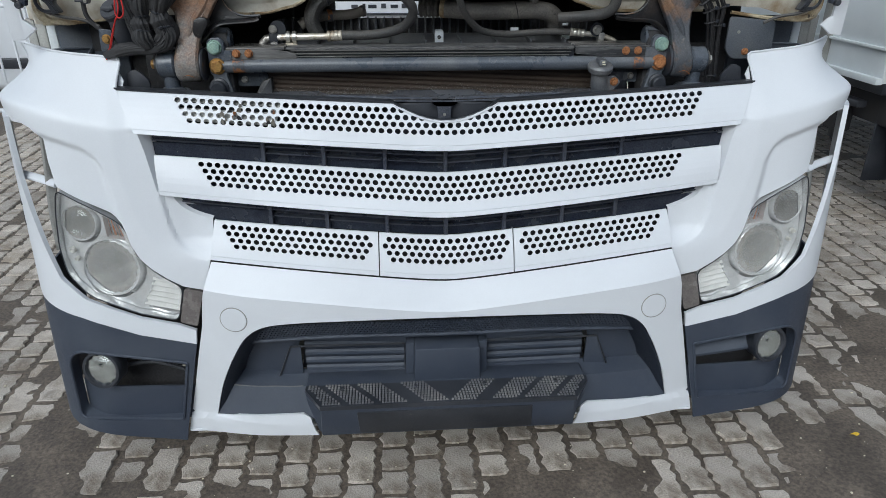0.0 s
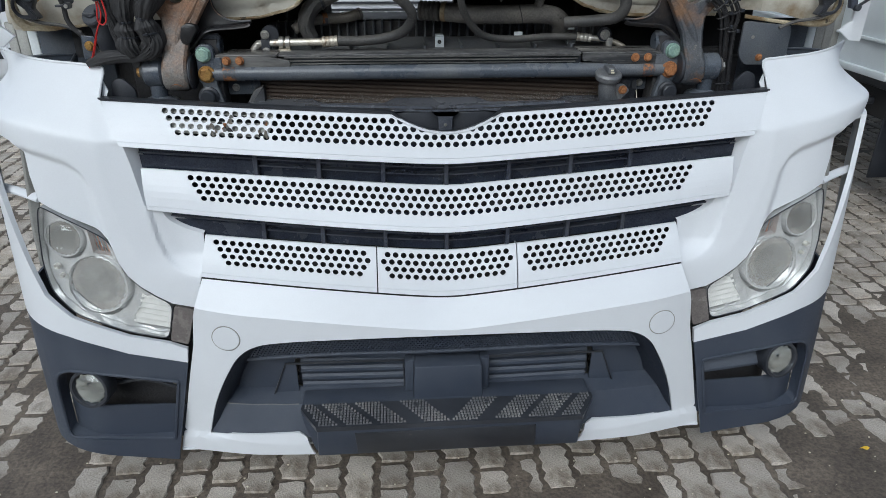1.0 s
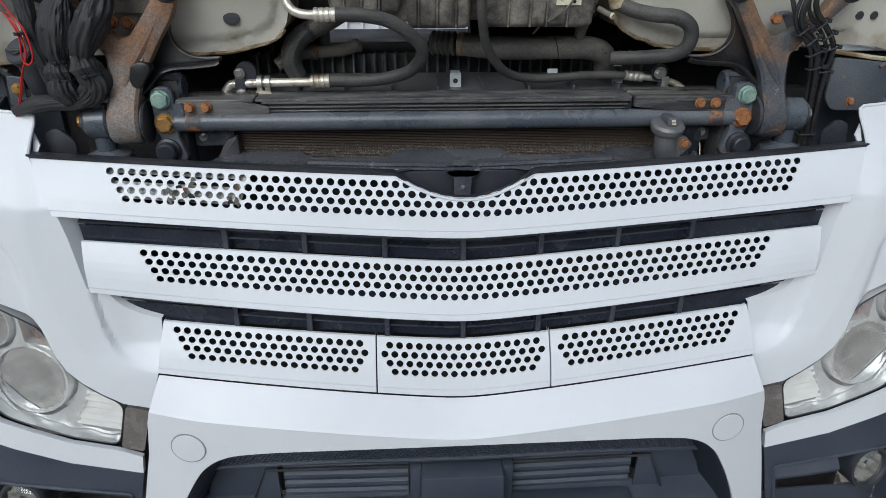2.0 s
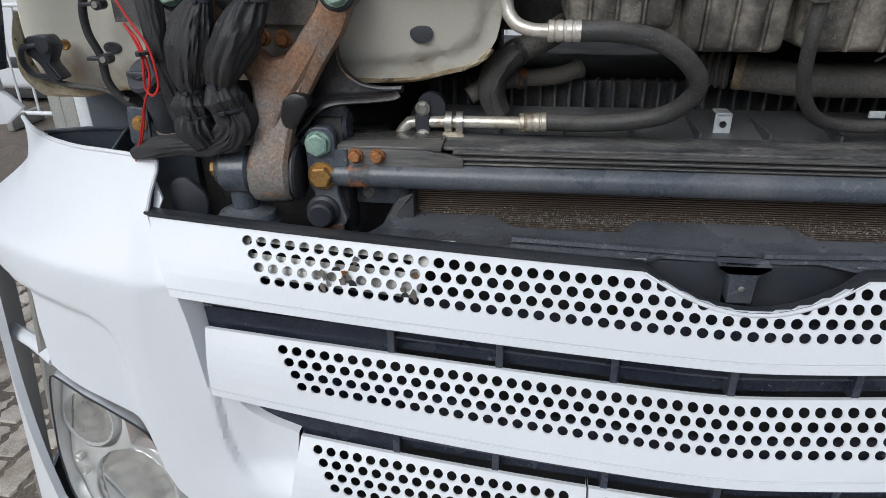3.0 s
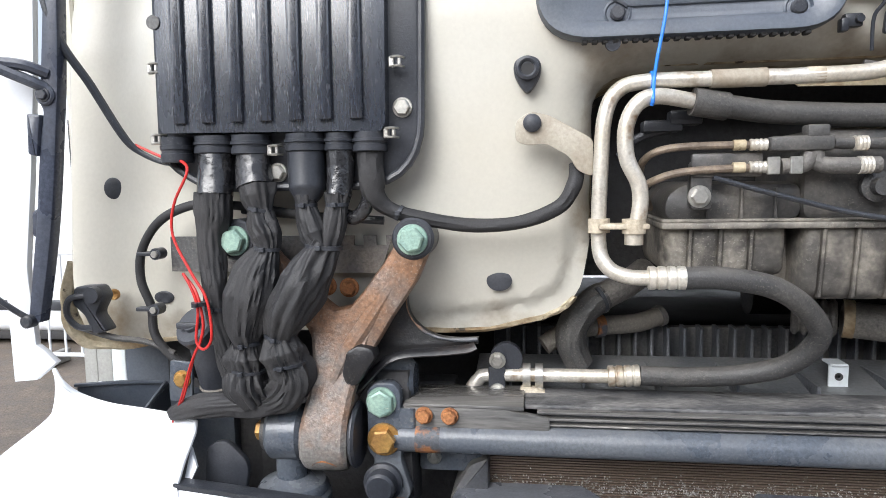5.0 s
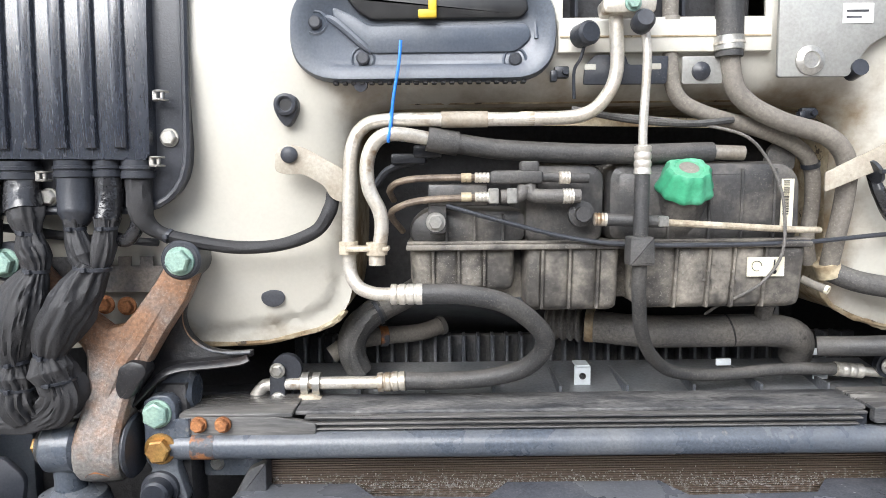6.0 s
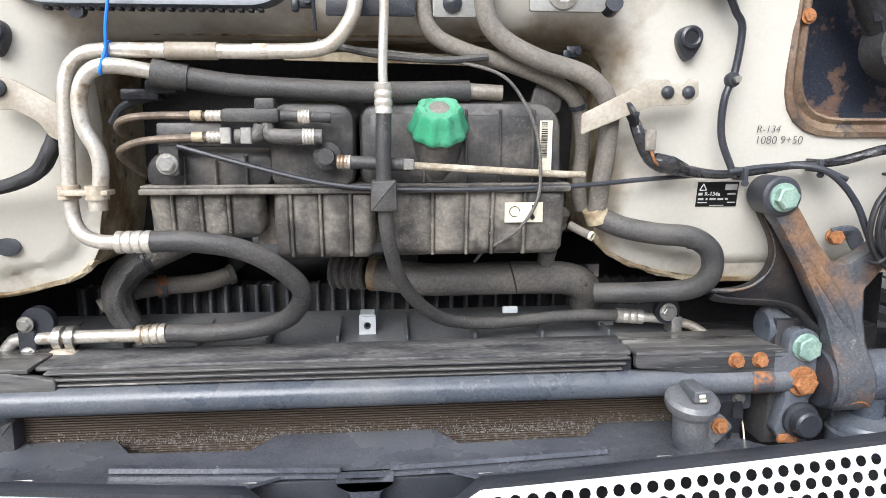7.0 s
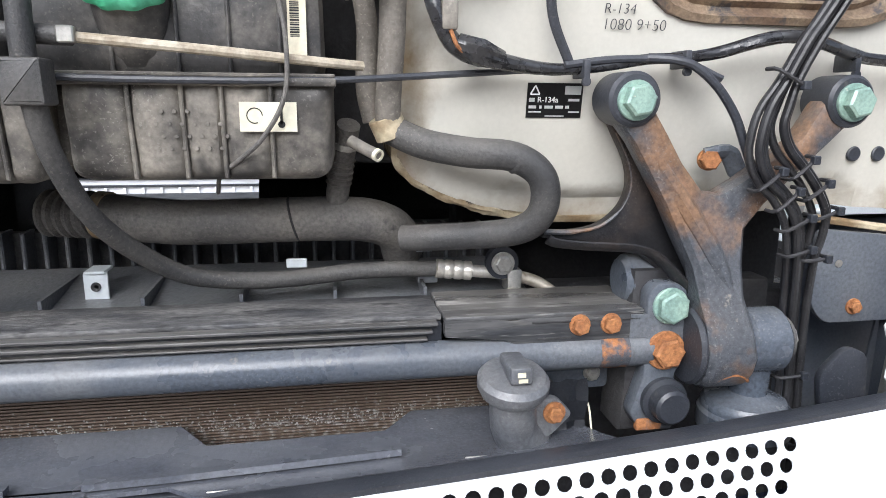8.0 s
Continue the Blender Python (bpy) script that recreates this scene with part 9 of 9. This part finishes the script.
# ---- side edges of the cab and dark parts behind ----
for s in (-1, 1):
    t = thing("cab_edge", "white cab edge with a black rubber seal", "cab edge", "cab edges")
    edge = [(s * x, z) for x, z in ((0.952, 1.86), (0.972, 1.60), (0.986, 1.48), (1.000, 1.38), (0.996, 1.284), (0.986, 1.277), (0.970, 1.262), (1.000, 1.239), (1.030, 1.236), (1.036, 1.86))]
    part("white_edge", prism(edge, 0.062, 0.072, 0.002), WHITE, t)
    blade = [tuple(q) for q in spline([(0.920, 1.70), (0.924, 1.64), (0.928, 1.59), (0.934, 1.541), (0.944, 1.463), (0.957, 1.389), (0.973, 1.316)], 4)] + [tuple(q) for q in spline([(0.990, 1.312), (0.980, 1.37), (0.968, 1.44), (0.957, 1.52), (0.949, 1.562), (0.952, 1.576), (0.946, 1.629), (0.938, 1.70)], 4)]
    part("seal", prism([(s * x, z) for x, z in blade], 0.044, 0.062, 0.003), NAVYSLAT, t, "blue-black rubber edge seal")
    part("seal_lug", prism([(s * x, z) for x, z in rounded([(0.950, 1.560), (0.967, 1.562), (0.969, 1.515), (0.957, 1.512)], 0.003)], 0.040, 0.060, 0.003), NAVYSLAT, t, "square black lug")
    part("seal_tab", prism([(s * x, z) for x, z in rounded([(0.962, 1.455), (0.976, 1.448), (0.978, 1.420), (0.970, 1.416)], 0.004)], 0.048, 0.058, 0.002), NAVYSLAT, t)
    part("stay", join(tube([(s * 0.940, 0.046, 1.606), (s * 0.952, 0.036, 1.612), (s * 0.968, 0.03, 1.616), (s * 1.02, 0.02, 1.622)], 0.0065, 8), tube([(s * 0.942, 0.045, 1.590), (s * 0.956, 0.034, 1.598), (s * 0.985, 0.025, 1.612), (s * 1.02, 0.02, 1.632)], 0.0065, 8), rod((s * 0.943, 0.040, 1.582), (s * 0.943, 0.052, 1.582), 0.012, 18, chamfer=0.002)), NAVYSLAT, t, "black hinge stay")
    part("bolt", hex_bolt((s * 0.943, 0.040, 1.582), (0, -1, 0), 0.006, 0.005), BLACK, t)
    part("gas_strut_end", join(tube([(s * 0.985, 0.040, 1.322), (s * 0.998, 0.030, 1.336), (s * 1.03, 0.01, 1.372)], 0.0035, 8), rod((s * 0.985, 0.050, 1.318), (s * 0.985, 0.034, 1.318), 0.008, 14, chamfer=0.002)), BLACK, t, "black strut end")
    part("rusty_corner", tube([(s * 0.955, 0.080, 1.385), (s * 0.968, 0.088, 1.345), (s * 0.974, 0.10, 1.305), (s * 0.966, 0.115, 1.278), (s * 0.93, 0.125, 1.270), (s * 0.88, 0.13, 1.272)], [0.003, 0.008, 0.011, 0.010, 0.007, 0.003], 16, 8, fold=0.2, seed=3), GRIMY, t, "rusty crumpled corner")
    t = thing("step_panel", "grey and white ribbed step panel below the cab", "step panel", "step panels")
    for k, (a, b, m) in enumerate(((1.088, 1.112, GREYPLATE), (1.058, 1.085, GREYPLATE), (1.030, 1.055, PALEBLUE), (0.85, 1.027, PADBLUE))):
        part("panel", box(s * a, s * b, 0.30 - 0.006 * k, 0.31, 0.80, 1.262, 0.004), m, t)
    # Added near-black panels stand for the shade beside the radiator and hide the ground.
    ch = thing("dark_side_fill", "near-black panels and a tyre filling the dark beside the radiator", "chassis", "chassis sides")
    part("rail", box(s * 0.50, s * 0.80, 0.26, 0.30, 0.62, 1.19, 0.006), BLACKSHADE, ch)
    part("rail", box(s * 0.78, s * 0.99, 0.30, 0.34, 0.60, 1.16, 0.006), BLACKSHADE, ch)
    part("bulkhead", box(s * 0.42, s * 0.95, 0.45, 0.50, 0.60, 1.34, 0.006), BLACKSHADE, ch)
    part("wheel_arch", rod((s * 0.80, 0.75, 0.52), (s * 1.08, 0.75, 0.52), 0.48, 32, chamfer=0.02), TYRE, ch, "black front tyre")
t = thing("side_plate", "dark steel plate with a rusty bolt beside the cables", "steel plate")
part("plate", prism(rounded([(0.770, 1.275), (0.90, 1.262), (0.90, 1.165), (0.79, 1.165), (0.770, 1.19)], 0.012), 0.150, 0.158, 0.002), BEAM, t)
part("bolt", hex_bolt((0.826, 0.150, 1.184), (0, -1, 0), 0.007, 0.008), RUST, t, "small rusty bolt")
part("hole", rod((0.80, 0.1495, 1.235), (0.80, 0.149, 1.235), 0.0045, 12), STEEL, t)
part("liner", prism(rounded([(0.84, 1.165), (0.90, 1.20), (0.90, 1.02), (0.83, 1.02)], 0.02), 0.10, 0.11, 0.003), GREYPLATE, t)
# Unseen near-black blocks that paint in the dark depth behind the radiator.
eng = thing("engine", "near-black blocks standing in for the unseen engine", "engine")
part("block", box(-0.42, 0.42, 0.42, 1.5, 0.0, 1.02, 0.02), BLACKSHADE, eng)
part("cover", box(-0.55, 0.55, 0.90, 1.25, 1.0, 1.145, 0.02), BLACKSHADE, eng)
# Two blocks and a rod added only to cut off the bright background.
part("intake_duct", box(-0.78, -0.35, 0.90, 1.20, 1.0, 1.262, 0.02), BLACKSHADE, eng)
part("gearbox", box(-0.70, 0.70, 1.45, 2.25, 0.50, 1.053, 0.02), BLACKSHADE, eng)
part("air_pipe", rod((0.10, 0.95, 1.205), (0.62, 0.95, 1.205), 0.05, 20), BLACKSHADE, eng, "near-black rod added to narrow the bright gap")

# ---- what stands round the truck ----
nb = thing("flatbed_truck", "parked flatbed truck with pale side boards and black chassis", "truck")
for k, (za, zb) in enumerate(((0.76, 0.93), (0.935, 1.25), (1.255, 1.70))):
    part("side_board", box(2.45, 2.50, 1.75, 9.0, za, zb, 0.006), PALEBLUE, nb, "pale aluminium side board")
part("board_rail", join(box(2.42, 2.46, 1.75, 9.0, 0.755, 0.79, 0.004), box(2.43, 2.46, 1.75, 9.0, 0.93, 0.945, 0.003)), PALEBLUE, nb)
for y in (2.25, 4.0, 6.0):
    part("board_post", box(2.41, 2.46, y, y + 0.07, 0.74, 1.70, 0.006), GREYPLATE, nb)
part("bed", box(2.47, 4.6, 1.75, 9.0, 0.70, 0.77, 0.01), BLACK, nb)
part("headboard", box(2.5, 4.6, 1.73, 1.77, 0.75, 1.70, 0.01), PALEBLUE, nb)
part("chassis_rail", box(2.60, 2.78, 1.5, 9.0, 0.50, 0.70, 0.02), BLACKSHADE, nb)
part("chassis_rail", box(3.5, 3.7, 1.5, 9.0, 0.50, 0.70, 0.02), BLACKSHADE, nb)
part("valve_block", join(box(2.52, 2.62, 2.12, 2.26, 0.40, 0.56, 0.02), rod((2.57, 2.19, 0.42), (2.57, 2.19, 0.36), 0.035, 14), tube([(2.55, 2.16, 0.42), (2.54, 2.14, 0.36), (2.56, 2.18, 0.34), (2.58, 2.24, 0.38)], 0.012, 8)), BLACKSHADE, nb, "near-black valve block")
part("light_bar", box(2.46, 2.52, 1.9, 2.4, 0.60, 0.64, 0.008), BLACK, nb)
part("tail_lamp", box(2.44, 2.465, 2.10, 2.20, 0.60, 0.635, 0.004), RED, nb, "small red side lamp")
for y in (1.35, 5.2):
    part("wheel", lathe([(0.26, -0.14), (0.44, -0.13), (0.47, -0.09), (0.47, 0.09), (0.44, 0.13), (0.26, 0.14)], (2.80, y, 0.47), (1, 0, 0), 40), TYRE, nb, "black tyre")
part("mudguard", tube([(2.76, 1.35 + 0.56 * math.cos(radians(a)), 0.47 + 0.56 * math.sin(radians(a))) for a in (10, 40, 70, 95, 120, 150)], 0.16, 8, 4, flat=0.10), BLACK, nb, "black mudguard")
part("mud_flap", box(2.60, 2.92, 1.89, 1.905, 0.17, 0.58, 0.006), BLACK, nb, "black rubber mud flap")
lt = thing("white_van", "white van with a thin black rubbing strip parked further off", "van")
part("body", box(-7.4, -3.3, 5.0, 10.0, 0.12, 2.4, 0.08, 3), WHITE, lt)
part("band", box(-7.42, -3.28, 4.985, 10.0, 0.33, 0.43, 0.015), BLACK, lt, "thin black rubbing strip")
part("skirt", box(-7.3, -3.36, 5.04, 9.9, 0.04, 0.13, 0.01), BLACKSHADE, lt)
part("panel_seam", box(-4.62, -4.605, 4.993, 5.01, 0.45, 2.1, 0.001, 1), BLACKSHADE, lt)
for y in (6.0, 9.0):
    part("wheel", lathe([(0.2, -0.1), (0.33, -0.1), (0.36, -0.06), (0.36, 0.06), (0.33, 0.1), (0.2, 0.1)], (-3.40, y, 0.36), (1, 0, 0), 32), TYRE, lt)
fn_ = thing("barrier", "white tubular steel barrier in front of the van", "barrier")
for z in (0.10, 0.95):
    part("barrier_rail", rod((-4.6, 4.3, z), (-2.6, 4.3, z), 0.018, 10), WHITE, fn_)
for k in range(14):
    x = -4.55 + k * 0.145
    part("barrier_rod", rod((x, 4.3, 0.10), (x, 4.3, 0.95), 0.010, 8), WHITE, fn_)
for x in (-4.4, -2.8):
    part("barrier_foot", box(x - 0.03, x + 0.03, 4.1, 4.5, 0.0, 0.11, 0.01), GREYPLATE, fn_)
tr = thing("trailer", "white trailer with a grey lattice front across the yard", "trailer")
part("body", box(-4.2, 2.2, 6.0, 9.0, 0.28, 3.4, 0.04), WHITE, tr)
for k in range(26):
    x = -2.4 + k * 0.16
    part("lattice_bar", box(x - 0.012, x + 0.012, 5.97, 6.0, 0.30, 0.62, 0.003, 1), WHITE, tr)
for z in (0.38, 0.50, 0.635, 0.705):
    part("lattice_rail", box(-2.5, 1.7, 5.965, 6.0, z - 0.010, z + 0.010, 0.003, 1), BLACK, tr)
for k, (x, w) in enumerate(((-0.56, 0.07), (-0.44, 0.03), (-0.38, 0.09), (-0.24, 0.05), (-0.14, 0.08), (-0.02, 0.06))):
    part("lettering_bar", box(x, x + w, 5.992, 6.0, 0.765, 0.80 + 0.01 * (k % 2), 0.001, 1), BLACK, tr, "plain dark bar of lettering")
part("dark_strip", box(-4.2, 2.2, 5.985, 6.0, 0.28, 0.34, 0.003, 1), BLACK, tr)
part("orange_lamp", box(0.73, 0.80, 5.95, 5.99, 0.655, 0.70, 0.006), RUST, tr, "small orange side lamp")
for x in (-3.6, -2.4, 0.9, 1.8):
    part("wheel", rod((x, 6.1, 0.42), (x, 6.4, 0.42), 0.42, 24, chamfer=0.03), TYRE, tr)


# Unseen wall added behind the camera to darken glossy reflections and low sky.
unseen_wall = part("wall_south", box(-30, 30, -16.4, -16.0, -0.05, 6.5, 0.05, 1), UNSEENWALL)
tagged(unseen_wall, "unseen plain wall added behind the camera to darken reflections", "wall", kind="structure")


# ---- ground ----
def heap(x, y, cx, cy, rx, ry):
    return math.exp(-((x - cx) / rx) ** 2 - ((y - cy) / ry) ** 2)


def ground_z(x, y):
    """Height of the dirt between and over the stones: low in the joints, heaped in places."""
    n = noise.noise((x * 1.3 + 3, y * 1.3, 0.3)) * 0.006 + noise.noise((x * 5, y * 5, 1.7)) * 0.006 + noise.noise((x * 17, y * 17, 4.0)) * 0.003
    mud = 0.019 * heap(x, y, 1.24, -0.16, 0.22, 0.26) + 0.012 * heap(x, y, 0.46, -0.17, 0.14, 0.09) + 0.012 * heap(x, y, 1.95, 0.35, 0.30, 0.40)
    mud += 0.016 * heap(x, y, -1.22, -0.05, 0.22, 0.30) + 0.012 * heap(x, y, -1.30, 0.55, 0.20, 0.35) + 0.010 * heap(x, y, -0.10, 0.12, 0.25, 0.06) + 0.009 * heap(x, y, -0.75, -0.20, 0.22, 0.10) + 0.0045 * heap(x, y, 0.15, -0.34, 0.85, 0.16)
    return -0.0065 + n * 1.15 + mud


gx = [-3.4 + 0.035 * i for i in range(220)]
gy = [-1.0 + 0.035 * i for i in range(190)]
gx = [-400, -60, -12] + gx + [12, 60, 400]
gy = [-400, -60, -8] + gy + [12, 60, 400]
gverts = [(x, y, ground_z(x, y) if -3.5 < x < 4.4 and -1.1 < y < 5.8 else -0.006) for y in gy for x in gx]
gn = len(gx)
gfaces = [(j * gn + i, j * gn + i + 1, (j + 1) * gn + i + 1, (j + 1) * gn + i) for j in range(len(gy) - 1) for i in range(gn - 1)]
gme = bpy.data.meshes.new("ground")
gme.from_pydata(gverts, [], gfaces)
gme.materials.append(DIRT)
gme.polygons.foreach_set("use_smooth", [True] * len(gme.polygons))
ground = tagged(new("ground", gme), "wet brown dirt and grit between grey paving stones", "ground", kind="structure")
pavement = tagged(new("pavement"), "worn grey zigzag concrete paving stones in running bond", "pavement", kind="structure")


def paver_outline(rng, hy):
    """A stone 0.1 m wide with jagged long sides, worn at the corners."""
    hx = 0.0415
    n = 5 if hy < 0.06 else 9
    def side(sign):
        out = []
        for i in range(n):
            f = -1 + 2 * i / (n - 1)
            d = 0.0045 * (1 if i % 2 else -1) + rng.uniform(-0.0040, 0.0030)
            if i in (0, n - 1):
                d = -0.004 * sign + rng.uniform(-0.003, 0.001) * sign
            out.append((sign * hx + d, (hy - 0.0085) * f + rng.uniform(-0.002, 0.002)))
        return out
    top = [(0.018, hy - 0.007 + rng.uniform(-0.006, 0.003)), (-0.018, hy - 0.007 + rng.uniform(-0.006, 0.003))]
    low = [(-0.018, -hy + 0.007 + rng.uniform(-0.002, 0.003)), (0.018, -hy + 0.007 + rng.uniform(-0.002, 0.003))]
    return side(1) + top + side(-1)[::-1] + low


def paver(rng, hy):
    o = paver_outline(rng, hy)
    n = len(o)
    tilt = (rng.uniform(-0.03, 0.03), rng.uniform(-0.03, 0.03))
    v, f = [], []
    for inset, z in ((1.0, -0.03), (1.0, -0.005), (0.92, 0.0)):
        v += [(x * inset, y * (1 - (1 - inset) * 0.09 / (hy + 0.04)), z + x * tilt[0] + y * tilt[1]) for x, y in o]
    for a in (0, 1):
        f += [(a * n + i, a * n + (i + 1) % n, (a + 1) * n + (i + 1) % n, (a + 1) * n + i) for i in range(n)]
    f.append(tuple(2 * n + i for i in range(n)))
    return v, f


prng = random.Random(11)
kinds = [paver(prng, 0.05) for _ in range(12)] + [paver(prng, 0.10) for _ in range(8)]
stone_meshes = []
for v, f in kinds:
    me = bpy.data.meshes.new("stone")
    me.from_pydata(v, [], f)
    me.materials.append(STONE)
    stone_meshes.append(me)
rest_v, rest_f = [], []
for i in range(-33, 44):
    y = -1.0 + (0.05 if i % 2 else 0.0)
    while y < 5.6:
        long = prng.random() < 0.42
        size = 0.2 if long else 0.1
        x, yc = i * 0.1 + 0.042, y + size / 2
        y += size
        k = 12 + prng.randrange(8) if long else prng.randrange(12)
        dz = prng.uniform(-0.004, 0.003)
        turn = prng.uniform(-0.03, 0.03)
        if -1.45 < x < 1.75 and -0.50 < yc < 0.34:
            st = new("stone", stone_meshes[k])
            st.parent = pavement
            st.matrix_basis = pose(x, yc, dz, 0, 0, math.degrees(turn))
        else:
            b = len(rest_v)
            ct, sn = math.cos(turn), math.sin(turn)
            rest_v += [(x + a * ct - c * sn, yc + a * sn + c * ct, z + dz) for a, c, z in kinds[k][0]]
            rest_f += [tuple(b + q for q in fc) for fc in kinds[k][1]]
brng = random.Random(23)
for i in range(-33, 44):
    y = -1.0 + (0.05 if i % 2 else 0.0)
    while y > -3.6:
        long = brng.random() < 0.42
        size = 0.2 if long else 0.1
        k = 12 + brng.randrange(8) if long else brng.randrange(12)
        x, yc, dz = i * 0.1 + 0.042, y - size / 2, brng.uniform(-0.004, 0.003)
        y -= size
        b = len(rest_v)
        rest_v += [(x + a, yc + c, z + dz) for a, c, z in kinds[k][0]]
        rest_f += [tuple(b + q for q in fc) for fc in kinds[k][1]]
rme = bpy.data.meshes.new("far_stones")
rme.from_pydata(rest_v, [], rest_f)
rme.materials.append(STONE)
far = tagged(new("far_stones", rme), "worn grey paving stones further off", kind="stuff")
far.parent = pavement

leaf = bmesh.new()
lv = [leaf.verts.new((1.327 + 0.015 * math.cos(a) * (1 + 0.25 * math.cos(3 * a)), -0.055 + 0.006 * math.sin(a), ground_z(1.327, -0.055) + 0.006 + 0.004 * math.sin(2 * a))) for a in [i * math.pi / 6 for i in range(12)]]
mid = leaf.verts.new((1.327, -0.055, ground_z(1.327, -0.055) + 0.004))
for i in range(12):
    leaf.faces.new((lv[i], lv[(i + 1) % 12], mid))
lone("fallen_leaf", leaf, YELLOW, "small curled yellow leaf lying on the dirt", "leaf")
pebbles = bmesh.new()
for _ in range(260):
    x, y = prng.uniform(-1.6, 2.0), prng.uniform(-0.5, 0.5)
    r = prng.uniform(0.0015, 0.0045)
    m = Matrix.Translation((x, y, max(ground_z(x, y), 0.0) + r * 0.3)) @ Matrix.Diagonal((r, r * prng.uniform(0.6, 1), r * 0.7, 1))
    bmesh.ops.create_icosphere(pebbles, subdivisions=1, radius=1, matrix=m)
tagged(part("pebbles", pebbles, PAPER), "tiny pale pebbles strewn over the paving", "pebbles", kind="stuff")
